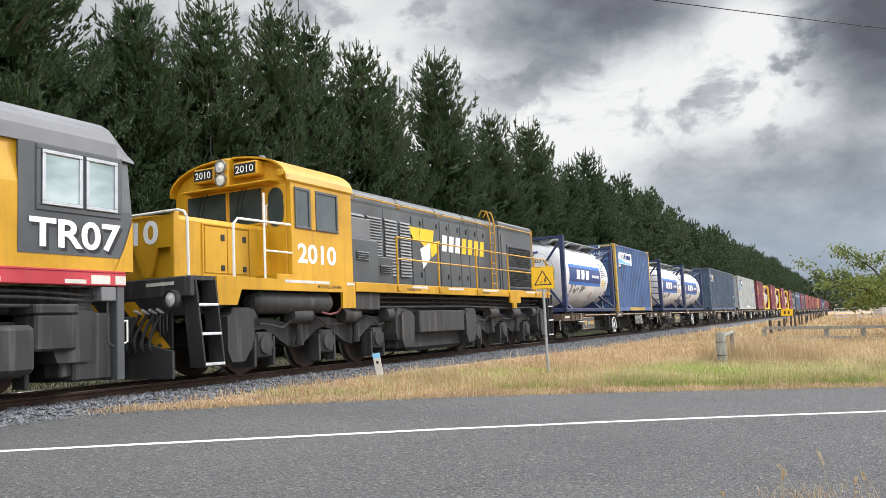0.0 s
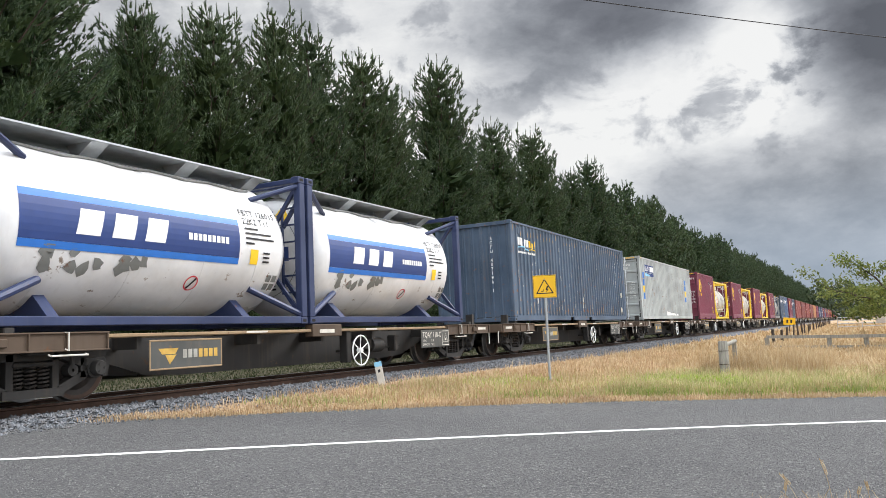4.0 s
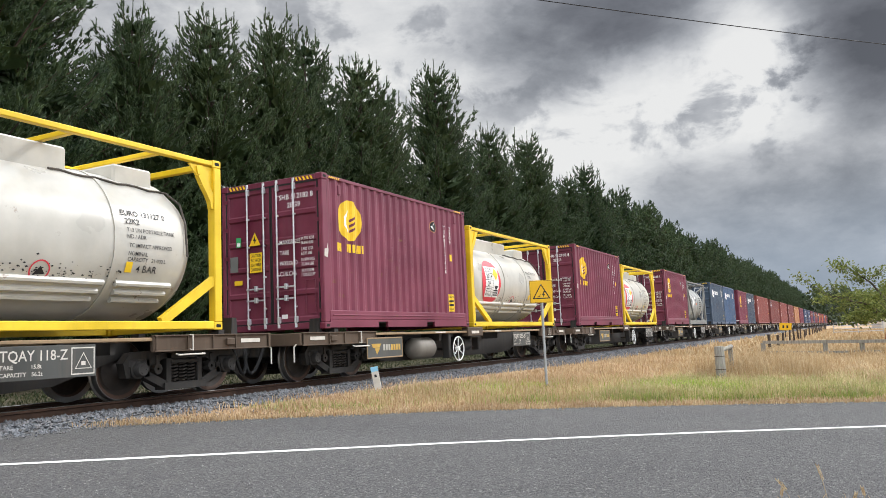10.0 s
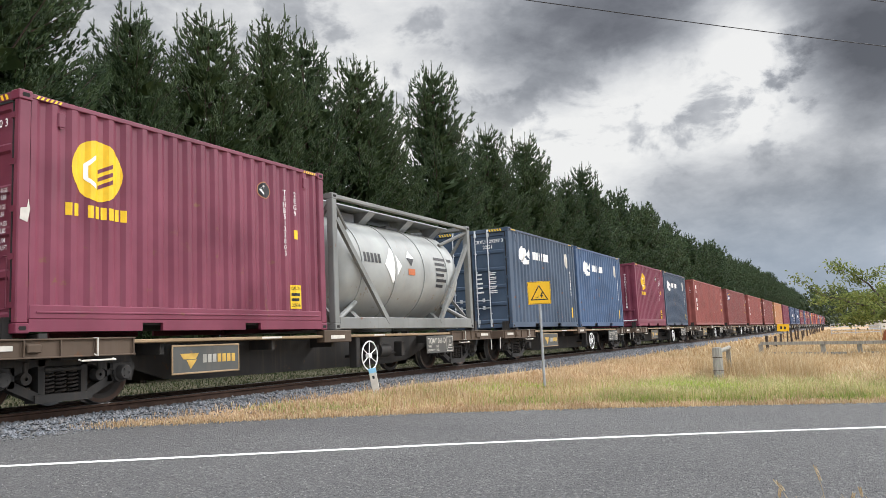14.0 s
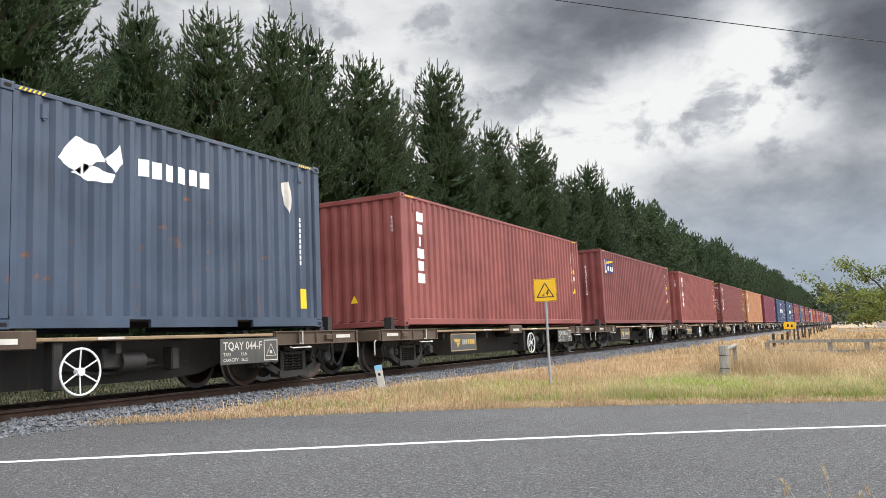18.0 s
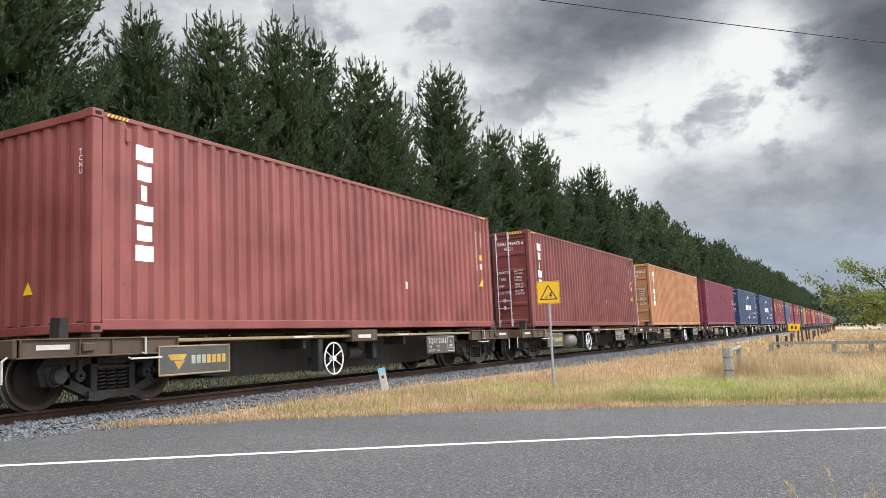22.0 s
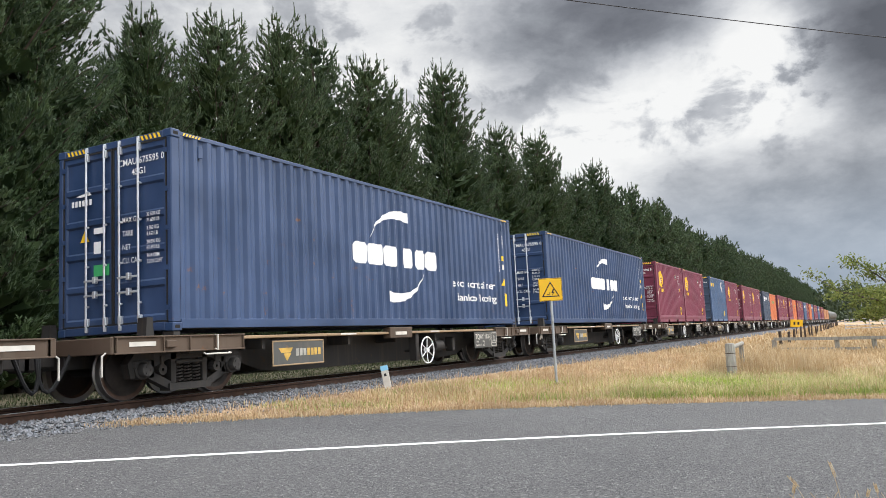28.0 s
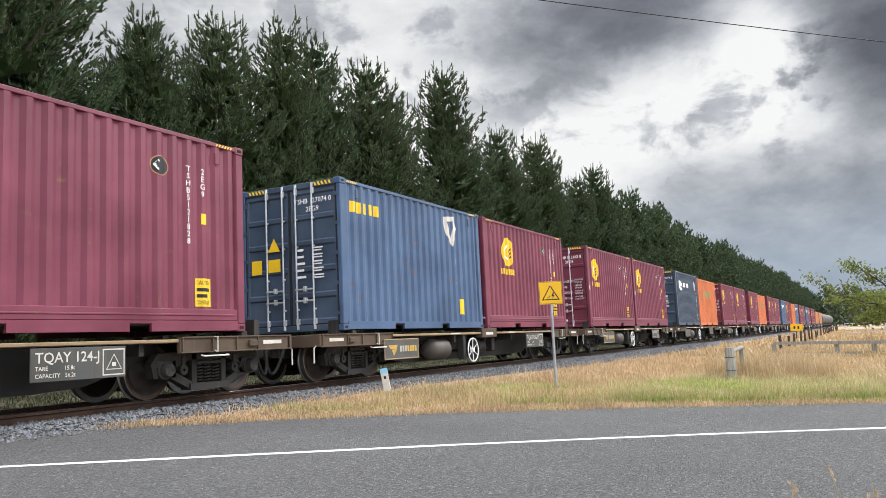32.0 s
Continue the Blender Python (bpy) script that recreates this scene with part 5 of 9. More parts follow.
def maroon_box(doors, logo_x=0.92, code="TSHB 512182 8"):
    t = container("shipping_container", "maroon twenty-foot container, round yellow mark, " + ("doors in view" if doors else "blind end in view"), 6.058, 2.89, MAROON, doors, MAROON_DEEP, pockets=True)
    stripes(t, 6.058, 2.89)
    leasing_logo(t, logo_x, 2.08, 0.40)
    side_mark(t, "oval_mark", shapes([disc(4.40, 2.33, 0.145, 24, 1.15)]), 0, 0, TAN, "oval maker's mark")
    side_mark(t, "oval_mark", shapes([disc(4.40, 2.33, 0.128, 24, 1.15)]), 0, 0, INK, "black field of the oval mark", True, -WIDE / 2 + 0.008)
    side_mark(t, "oval_mark", shapes([[(4.28, 2.33), (4.35, 2.41), (4.38, 2.39), (4.32, 2.33), (4.37, 2.27), (4.35, 2.25)]]), 0, 0, WHITE, "white angle in the mark", True, -WIDE / 2 + 0.004)
    for sy in (-1, 1):
        y0, y1 = sorted((sy * (WIDE / 2 - 0.005), sy * (WIDE / 2 - 0.05)))
        part("side_skirt", Geo().cbox(0.17, 5.888, y0, y1, 0.166, 0.335, 0.01).cbox(0.26, 5.80, y0 - (0.010 if sy < 0 else -0.004), y1 + (0.010 if sy > 0 else -0.004), 0.235, 0.262, 0.006), MAROON, t, "deep maroon lower side beam with a ridge")
    if doors:
        side_mark(t, "paint_scar", shapes([[(0.03, 1.33), (0.13, 1.30), (0.16, 1.45), (0.14, 1.58), (0.12, 1.48), (0.04, 1.46)]]), 0, 0, OFF_WHITE, "bare white paint scar on the post", False, -WIDE / 2 + 0.003)
    upright_code(t, 4.88, 2.44, code.replace(" ", ""), 0.085)
    upright_code(t, 5.16, 2.44, "2EG9", 0.09)
    side_mark(t, "warning_label", shapes([block(5.06, 0.37, 5.36, 0.78)]), 0, 0, SIGNAL_YELLOW, "yellow warning label")
    side_mark(t, "warning_label", shapes([block(5.16, 1.58, 5.26, 1.74)]), 0, 0, SIGNAL_YELLOW, "small yellow warning label")
    for word, zz in (("CAUTION", 0.69), ("CONTAINER", 0.40)):
        v, f, wd = flat_text(word, 0.062)
        part("lettering", on_side([(a * 0.25 / wd, b) for a, b in v], f, 5.085, zz, -WIDE / 2 + 0.009, 0.165), INK, t)
    g = on_side(*shapes([block(5.085, 0.50 + 0.09 * k, 5.085 + 0.19 + 0.05 * k, 0.55 + 0.09 * k) for k in range(2)]), 0, 0, -WIDE / 2 + 0.009, 0.165)
    part("label_print", g, INK, t, "black print bars on the label")
    if doors:
        door_codes(t, 2.89, code, "2EG9", 0)
        end_mark(t, shapes([[(0, 0), (0.28, 0), (0.14, 0.26)]]), 0.54, 1.66, SIGNAL_YELLOW, "warning_label", "yellow warning triangle", x=0.017)
        end_mark(t, shapes([[(0.15, 0.20), (0.10, 0.10), (0.14, 0.10), (0.12, 0.03), (0.19, 0.12), (0.15, 0.12)]]), 0.54, 1.66, INK, "bolt_mark", "black flash on the triangle", x=0.014)
        end_mark(t, shapes([block(0, 0, 0.30, 0.38)]), 0.53, 1.14, SIGNAL_YELLOW, "warning_label", "yellow caution label", x=0.017)
        v, f = [], []
        for k, word in enumerate(("CAUTION", "9'6\" HIGH", "2.5m WIDE", "CONTAINER")):
            p, q, w = flat_text(word, 0.062, 1.0, 0.004)
            n = len(v)
            v += [(0.025 + x * 0.25 / w, 0.30 - 0.09 * k + y) for x, y in p]
            f += [tuple(i + n for i in face) for face in q]
        end_mark(t, (v, f), 0.53, 1.14, INK, "lettering", "", x=0.014)
        end_mark(t, shapes([block(0, 0, 0.20, 0.09)]), 0.92, 0.92, SIGNAL_YELLOW, "warning_label", "small yellow label", x=0.017)
        end_mark(t, shapes([block(0, 0, 0.12, 0.19)]), 0.86, 1.66, PRINT_GREEN, "door_label", "green and white door label", x=0.017)
        end_mark(t, shapes([block(0.02, 0.02, 0.10, 0.09)]), 0.86, 1.66, WHITE, "door_label", "white half of the label", x=0.014)
        end_mark(t, shapes([block(0, 0, 0.20, 0.30)]), 1.02, 1.18, FRAME_GREY, "data_plate", "grey metal data plate", x=0.016)
        end_mark(t, shapes([block(0, 0, 0.14, 0.08)]), -0.22, 0.22, WHITE, "door_label", "small white label", x=0.017)
        part("lock_pocket", frame_rect(-1.02, -0.78, 0.28, 0.92, 0.02, 0.0, 0.010), MAROON_DEEP, t, at=Matrix(((0, 1, 0, 0.012), (1, 0, 0, 0), (0, 0, 1, 0), (0, 0, 0, 1))))
    else:
        end_mark(t, column_text("TSHB5110168", 0.115), -0.70, 2.42, WHITE, x=0.016)
        end_mark(t, shapes([block(0, 0, 0.26, 0.36)]), 0.22, 0.84, SIGNAL_YELLOW, "warning_label", "yellow warning label", x=0.014)
        end_mark(t, shapes([block(0.03, 0.06 + 0.075 * k, 0.23, 0.09 + 0.075 * k) for k in range(4)]), 0.22, 0.84, INK, "label_print", "black print bars on the label", x=0.011)
        part("end_rib", Geo().cbox(-0.012, 0.03, -1.08, 1.08, 0.70, 0.76, 0.008), MAROON_DEEP, t)
        part("tarp_bar", Geo().cyl((-0.03, -1.16, 0.27), (-0.03, 1.16, 0.24), 0.022, 8), GALV_ROD, t, "zinc-plated bar across the end")
    return t


# ---- tank containers ----
def tank_container(name, label, frame_paint, shell_paint, style, code="FBTT 126020 2", ladder=False):
    """A cylinder in a twenty-foot frame: x from 0 to 6.058."""
    t = thing(name, label, "tank container", "tank containers")
    L, h, w = 6.058, 2.59, WIDE / 2
    post = casting = None
    for ex in (0, 1):
        for sy in (-1, 1):
            x, y = (L - 0.15 if ex else 0.0), (w - 0.14 if sy > 0 else -w)
            if post is None:
                post = part("corner_post", Geo().cbox(0, 0.15, 0, 0.14, 0.118, h - 0.118, 0.012), frame_paint, t, at=pose(x, y, 0))
                casting = part("corner_casting", CASTING, frame_paint, t, at=pose(0, -w, 0))
                hole = part("aperture", CASTING_HOLE, HOLE_SHADE, casting)
                up = again(casting, t, pose(0, -w, h - 0.118))
                again(hole, up)
            else:
                again(post, t, pose(x, y, 0))
                for z in (0, h - 0.118):
                    c = again(casting, t, pose(L - 0.178 if ex else 0, w - 0.162 if sy > 0 else -w, z))
                    if sy < 0:
                        again(hole, c)
    for z, th in ((0.0, 0.14), (h - 0.11, 0.10)):
        for ex in (0, 1):
            x = L - 0.12 if ex else 0.01
            part("end_beam", Geo().cbox(x, x + 0.11, -w + 0.15, w - 0.15, z + 0.01, z + th, 0.01), frame_paint, t)
        for sy in (-1, 1):
            if style == "blue" and z > 0.5:
                continue
            y = w - 0.11 if sy > 0 else -w + 0.01
            part("side_beam", Geo().cbox(0.16, L - 0.16, y, y + 0.10, z + 0.012, z + th - 0.012, 0.01), frame_paint, t)
    r, cz = {"blue": (1.14, 1.31), "yellow": (1.06, 1.24), "grey": (1.12, 1.27)}[style]
    x0, x1 = (0.36, L - 0.36) if style == "blue" else (0.42, L - 0.42)
    prof = [(x0 - 0.22 + 0.46 * (1 - math.sqrt(max(0, 1 - (k / 9) ** 2.6))), r * k / 9 + 0.005) for k in range(10)]
    prof += [(x0 + 0.5, r)]
    shell = prof + [(L - a, b) for a, b in prof[::-1]]
    part("vessel", Geo().lathe(shell, (0, 0, cz), "x", 48), shell_paint, t, smooth=35)
    bands = (1.15, 2.45, 3.75, 4.9) if style != "yellow" else (2.55, 4.25)
    band, proud = (0.012, 0.003) if style == "blue" else (0.04, 0.016)
    for bx in bands:
        part("band", Geo().lathe([(bx - band, r - 0.01), (bx - band, r + proud), (bx + band, r + proud), (bx + band, r - 0.01)], (0, 0, cz), "x", 48), shell_paint, t, smooth=35)
    # manlid boxes and walkway on top
    if style == "yellow":
        for a, b, zz in ((1.5, 3.85, 0.34), (4.6, 5.30, 0.26)):
            part("valve_box", Geo().cbox(a, b, -0.56, 0.50, cz + r - 0.22, cz + r - 0.22 + zz + 0.06, 0.03), shell_paint, t, "cream valve housing")
        part("walkway", Geo().box(0.3, L - 0.3, 0.50, 0.95, h - 0.10, h - 0.07), frame_paint, t, "yellow top walkway")
        for x in (1.55, 3.45, 4.85):
            part("cross_bar", Geo().cbox(x, x + 0.09, -w + 0.1, w - 0.1, h - 0.10, h - 0.03, 0.01), frame_paint, t)
        for sx in (0, 1):
            for sy in (-1, 1):
                y0, y1 = sorted((sy * (w - 0.02), sy * (w - 0.10)))
                g = Geo()
                a, b = ((0.13, 0.75), (1.15, 0.12)) if not sx else ((L - 0.13, 0.75), (L - 1.15, 0.12))
                g.bar(a, b, 0.13, y0, y1)
                part("corner_brace", g, frame_paint, t)
                g = Geo()
                for k in range(5):
                    p = (0.13 + 0.30 * math.sin(k / 5 * 1.57) ** 2, h - 0.75 + 0.62 * k / 5)
                    q = (0.13 + 0.30 * math.sin((k + 1) / 5 * 1.57) ** 2, h - 0.75 + 0.62 * (k + 1) / 5)
                    if sx:
                        p, q = (L - p[0], p[1]), (L - q[0], q[1])
                    g.bar(p, q, 0.12, y0, y1)
                part("corner_gusset", g, frame_paint, t)
        for a in (0.58, 0.71, 0.84):
            y, z = -(r + 0.012) * math.cos(a), cz - (r + 0.012) * math.sin(a)
            for x0_, x1_ in ((0.80, 2.50), (2.60, 4.20), (4.30, 5.35)):
                part("steam_channel", Geo().tube([(x0_ + 0.25 * (a - 0.4), y, z), (x1_ - 0.25 * (a - 0.4), y, z)], 0.045, 8), shell_paint, t, "cream half-round heating channel")
        for sx in (0, 1):
            for sy in (-1, 1):
                y0, y1 = sorted((sy * (w - 0.045), sy * (w - 0.075)))
                xs = (0.14, 0.62) if not sx else (L - 0.14, L - 0.62)
                part("gusset_plate", Geo().prism([(xs[0], h - 0.12), (xs[1], h - 0.12), (xs[0], h - 0.62)], "y", y0, y1), frame_paint, t)
        pts = []
        for k in range(15):
            f = k / 14
            a = 0.98 + 0.03 * math.sin(k * 1.9) - 0.16 * f - 1.0 * max(0.0, f - 0.75) ** 2 * 16
            pts.append((3.55 + 2.0 * min(1.0, f * 1.2) - (0.05 if f > 0.9 else 0.0), -(r + 0.02) * math.cos(a), cz + (r + 0.02) * math.sin(a)))
        part("hose", Geo().tube(pts, 0.016, 6), RESERVOIR, t, "brown hose along the shell")
    else:
        g = Geo()
        g.box(0.35, L - 0.35, -0.75, 0.25, h - 0.06, h - 0.035)
        part("walkway", g, GALV, t, "galvanised top walkway")
        for x in (0.55, 2.2, 3.9, 5.4):
            part("walkway_bracket", Geo().prism([(-0.72, h - 0.06), (-0.20, h - 0.06), (-0.30, cz + r - 0.06), (-0.42, cz + r - 0.10)], "x", x - 0.14, x + 0.14), GALV, t)
        for ex in (0, 1):
            for sy in (-1, 1):
                sgn = -1 if ex else 1
                xa = L if ex else 0.0
                # side braces from the posts to the vessel
                g = Geo().cyl((xa + sgn * 0.10, sy * (w - 0.06), h - 0.16), (xa + sgn * 1.0, sy * 0.82, cz + 0.78), 0.045, 8)
                part("brace", g, frame_paint, t)
                g = Geo().cyl((xa + sgn * 0.10, sy * (w - 0.06), 0.16), (xa + sgn * 1.15, sy * 0.90, cz - 0.72), 0.055, 8)
                part("brace", g, frame_paint, t)
                # end braces from the posts to the dished end
                g = Geo().bar((-sy * 0.0 + sy * (w - 0.1), h - 0.14), (sy * 0.58, cz + 0.45), 0.07, 0, 0.05)
                g = Geo().add([(xa + sgn * 0.06 + y * sgn, x, z) for x, y, z in g.v], g.f)
                part("end_brace", g, frame_paint, t)
                g = Geo().bar((sy * (w - 0.1), 0.18), (sy * 0.58, cz - 0.45), 0.07, 0, 0.05)
                g = Geo().add([(xa + sgn * 0.06 + y * sgn, x, z) for x, y, z in g.v], g.f)
                part("end_brace", g, frame_paint, t)
        for x in (1.3, 4.75):
            part("saddle", Geo().prism([(-1.0, 0.13), (1.0, 0.13), (0.7, cz - r + 0.25), (-0.7, cz - r + 0.25)], "x", x - 0.08, x + 0.08), frame_paint, t)

    def wrap(polys, extra=0.006, name="mark", mat=WHITE, label="", text=None):
        """Shapes in (x, height along the shell) wrapped on the near side of the vessel."""
        bm = bmesh.new()
        v, f = text or shapes(polys)
        vs = [bm.verts.new((a, 0, b)) for a, b in v]
        for q in f:
            try:
                bm.faces.new([vs[i] for i in q])
            except ValueError:
                pass
        lo, hi = min(b for a, b in v), max(b for a, b in v)
        z = math.ceil(lo / 0.08) * 0.08
        while z < hi:
            bmesh.ops.bisect_plane(bm, geom=bm.verts[:] + bm.edges[:] + bm.faces[:], plane_co=(0, 0, z), plane_no=(0, 0, 1))
            z += 0.08
        bm.verts.index_update()
        g = Geo()
        g.v = [(p.co.x, -(r + extra) * math.cos(p.co.z / r), cz + (r + extra) * math.sin(p.co.z / r)) for p in bm.verts]
        g.f = [tuple(p.index for p in q.verts) for q in bm.faces]
        bm.free()
        part(name, g, mat, t, label)

    def moved(vf, dx, dz):
        return [(a + dx, b + dz) for a, b in vf[0]], vf[1]

    if style == "blue":
        wrap([block(0.74, -0.26, 4.46, 0.26)], name="colour_band", mat=PRINT_BLUE, label="dark blue band")
        wrap([block(0.74, 0.262, 4.46, 0.36), block(0.74, -0.36, 4.46, -0.262)], name="colour_band", mat=BRIGHT_BLUE, label="bright blue edge stripes")
        letters = []
        for k, x in enumerate((1.50, 2.04, 2.58)):
            letters.append([(x, -0.15), (x + 0.36, -0.15), (x + 0.43, 0.18), (x + 0.07, 0.18)])
        wrap(letters, 0.010, "logo_mark", WHITE, "white slanting blocks of the logo")
        wrap([block(3.38 + 0.095 * k, -0.055, 3.45 + 0.095 * k, 0.045) for k in range(9)], 0.010, "logo_mark", WHITE, "row of white blocks of the logo")
        wrap(None, 0.008, "lettering", INK, "", moved(flat_text(code, 0.115)[:2], 4.55, 0.46))
        wrap(None, 0.008, "lettering", INK, "", moved(flat_text("22K2 T11", 0.115)[:2], 4.58, 0.31))
        wrap([block(4.60, 0.22 - 0.08 * k, 4.60 + (0.32, 0.62, 0.68, 0.2)[k], 0.25 - 0.08 * k) for k in range(4)] + [block(5.02, -0.16 - 0.07 * k, 5.18, -0.13 - 0.07 * k) for k in range(3)], 0.008, "data_bars", INK, "small black data bars")
        wrap([block(5.22 + 0.14 * a, -0.62 - 0.15 * b, 5.33 + 0.14 * a, -0.50 - 0.15 * b) for a in (0, 1) for b in (0, 1)], 0.008, "label_square", FRAME_GREY, "small grey pictogram labels")
        wrap([block(4.72, -0.34, 4.90, -0.10)], 0.008, "warning_label", SIGNAL_YELLOW, "yellow label")
        wrap(ring(3.62, -0.72, 0.13, 0.022), 0.008, "prohibition_mark", PLACARD_RED, "red prohibition ring")
        wrap([[(3.55, -0.80), (3.58, -0.82), (3.70, -0.64), (3.67, -0.62)]], 0.010, "prohibition_mark", INK, "dark bar of the prohibition mark")
        rnd = random.Random(4)
        scuffs = []
        for k in range(16):
            x, z = rnd.uniform(0.7, 2.7), -0.5 + rnd.uniform(-0.14, 0.12)
            scuffs.append([(x + rnd.uniform(0.04, 0.12) * math.cos(a), z + rnd.uniform(0.05, 0.15) * math.sin(a)) for a in (0.2, 1.1, 2.2, 3.2, 4.3, 5.4)])
        wrap(scuffs, 0.006, "scuffs", FRAME_GREY, "grey scuff patches on the enamel")
        # name band and code on the dished end
        def on_dish(polys, mat, name, label, extra=0.006, text=None):
            v, f = text or shapes(polys)
            bm = bmesh.new()
            vs = [bm.verts.new((0, a, b)) for a, b in v]
            for q in f:
                try:
                    bm.faces.new([vs[i] for i in q])
                except ValueError:
                    pass
            for k in range(-12, 13):
                bmesh.ops.bisect_plane(bm, geom=bm.verts[:] + bm.edges[:] + bm.faces[:], plane_co=(0, k * 0.09, 0), plane_no=(0, 1, 0))
            bm.verts.index_update()
            g = Geo()
            for p in bm.verts:
                q = min(1.0, math.hypot(p.co.y, p.co.z) / r)
                g.v.append((x0 - 0.22 + 0.46 * (1 - math.sqrt(max(0, 1 - q ** 2.6))) - extra, p.co.y, cz + p.co.z))
            g.f = [tuple(p.index for p in q.verts) for q in bm.faces]
            bm.free()
            part(name, g, mat, t, label)
        on_dish([[(-0.62, -0.14), (0.62, -0.14), (0.62, 0.12), (-0.62, 0.12)]], PRINT_BLUE, "end_band", "dark blue name band on the end")
        on_dish([[(0.50 - 0.17 * k, -0.07), (0.38 - 0.17 * k, -0.07), (0.36 - 0.17 * k, 0.06), (0.48 - 0.17 * k, 0.06)] for k in range(3)] + [block(-0.45 + 0.055 * k, -0.02, -0.41 + 0.055 * k, 0.03) for k in range(8)], WHITE, "end_logo", "white logo blocks on the end band", 0.011)
        v, f, wd = flat_text(code, 0.12)
        on_dish(None, INK, "lettering", "", 0.007, ([(0.56 - a, 0.42 + b) for a, b in v], f))
        on_dish([block(-0.22, 0.74, 0.24, 0.82), block(-0.10, 0.67, 0.24, 0.71)], PRINT_BLUE, "maker_mark", "small blue maker's bars", 0.008)
        if ladder:
            on_dish([[(-0.22, 0.62), (-0.60, 0.62), (-0.41, 0.92)]], SIGNAL_YELLOW, "warning_triangle", "yellow warning triangle", 0.009)
            on_dish([block(-0.43, 0.68, -0.39, 0.80)], INK, "warning_triangle", "black sign on the triangle", 0.013)
            on_dish([block(-0.30, -0.24 - 0.07 * k, (0.22, 0.05)[k % 2], -0.205 - 0.07 * k) for k in range(7)], INK, "data_bars", "small black data bars", 0.008)
            g = Geo()
            for y in (-w + 0.16, -w + 0.62):
                g.box(0.03, 0.07, y - 0.02, y + 0.02, 0.55, 2.12)
            rails = part("ladder", g, frame_paint, t, "blue end ladder")
            for k in range(6):
                part("rung", Geo().box(0.035, 0.065, -w + 0.16, -w + 0.62, 0.56 + 0.305 * k, 0.59 + 0.305 * k), frame_paint, rails)
        # grey hose along the top of the vessel
        pts = [(0.75 + 0.30 * k, -(r + 0.02) * math.cos(1.0 + 0.05 * math.sin(k * 1.7)), cz + (r + 0.02) * math.sin(1.0 + 0.05 * math.sin(k * 1.7))) for k in range(16)]
        part("hose", Geo().tube(pts, 0.018, 6), FRAME_GREY, t, "grey steam hose on the shell")
        on_dish(ring(0.0, 0.0, 0.80, 0.012, 40), FRAME_GREY, "weld_ring", "faint grey weld ring", 0.004)
    else:
        cx = 1.62 if style == "yellow" else 1.5
        if style == "yellow":
            wrap([disc(cx, -0.02, 0.62, 36)], name="placard_disc", mat=PLACARD_RED, label="large red disc behind the hazard panel")
            wrap([block(cx - 0.40, -0.44, cx + 0.46, 0.40)], 0.010, "placard", WHITE, "white hazard information panel")
            wrap([[(cx + 0.27, 0.02), (cx + 0.45, 0.20), (cx + 0.27, 0.38), (cx + 0.09, 0.20)]], 0.014, "placard_diamond", SIGNAL_YELLOW, "yellow oxidiser diamond")
            wrap([[(cx + 0.16, -0.12), (cx + 0.42, -0.12), (cx + 0.29, -0.26)]], 0.014, "placard_diamond", INK, "black corrosive mark")
            wrap(None, 0.014, "lettering", INK, "black hazard numbers", moved(flat_text("2014", 0.13)[:2], cx - 0.33, 0.06))
            wrap(None, 0.014, "lettering", INK, "black hazard numbers", moved(flat_text("2P", 0.13)[:2], cx - 0.27, -0.14))
            for word, dx, dz, size, long in (("HYDROGEN PEROXIDE", -0.37, 0.31, 0.055, 0.43), ("AQUEOUS SOLUTION", -0.37, 0.235, 0.055, 0.40), ("IN EMERGENCY DIAL", -0.37, -0.235, 0.04, 0.40), ("000, POLICE or", -0.37, -0.315, 0.062, 0.40), ("FIRE BRIGADE", -0.37, -0.40, 0.062, 0.38)):
                p, q, long_now = flat_text(word, size, 1.0, 0.006)
                wrap(None, 0.014, "lettering", INK, "", ([(a * long / long_now + cx + dx, b + dz) for a, b in p], q))
            wrap([block(cx + 0.12, -0.27 - 0.06 * k, cx + 0.42, -0.235 - 0.06 * k) for k in range(3)] + [block(cx - 0.40, 0.20, cx + 0.08, 0.212), block(cx - 0.40, 0.02, cx + 0.08, 0.032), block(cx - 0.40, -0.17, cx + 0.08, -0.158), block(cx + 0.08, -0.44, cx + 0.092, 0.2)], 0.014, "placard_print", INK, "small black print and rules")
            wrap(None, 0.008, "lettering", INK, "", moved(flat_text("EURO 131127 0", 0.085)[:2], 4.35, 0.34))
            wrap(None, 0.008, "lettering", INK, "", moved(flat_text("22K2", 0.085)[:2], 4.40, 0.22))
            for word, dx, dz in (("T13 UN PORTABLE TANK", 4.42, 0.11), ("RID / ADR", 4.42, 0.02), ("TC IMPACT APPROVED", 4.45, -0.10), ("NOMINAL", 4.45, -0.21), ("CAPACITY   21 000 L", 4.45, -0.29)):
                p, q, long_now = flat_text(word, 0.058, 1.0, 0.004)
                wrap(None, 0.008, "lettering", INK, "", ([(a * 0.92 + dx, b + dz) for a, b in p], q))
            rnd = random.Random(6)
            flecks = []
            for _ in range(150):
                x, z, e = 2.1 + 2.3 * rnd.random(), -0.52 + rnd.gauss(0, 0.07), rnd.uniform(0.006, 0.022)
                flecks.append([(x - e, z), (x, z - e * 0.7), (x + e * 1.3, z), (x, z + e * 0.6)])
            wrap(flecks, 0.007, "grime_flecks", INK, "dark grime flecks along the heating channels")
            wrap(None, 0.008, "lettering", INK, "", moved(flat_text("4 BAR", 0.10)[:2], 4.62, -0.44))
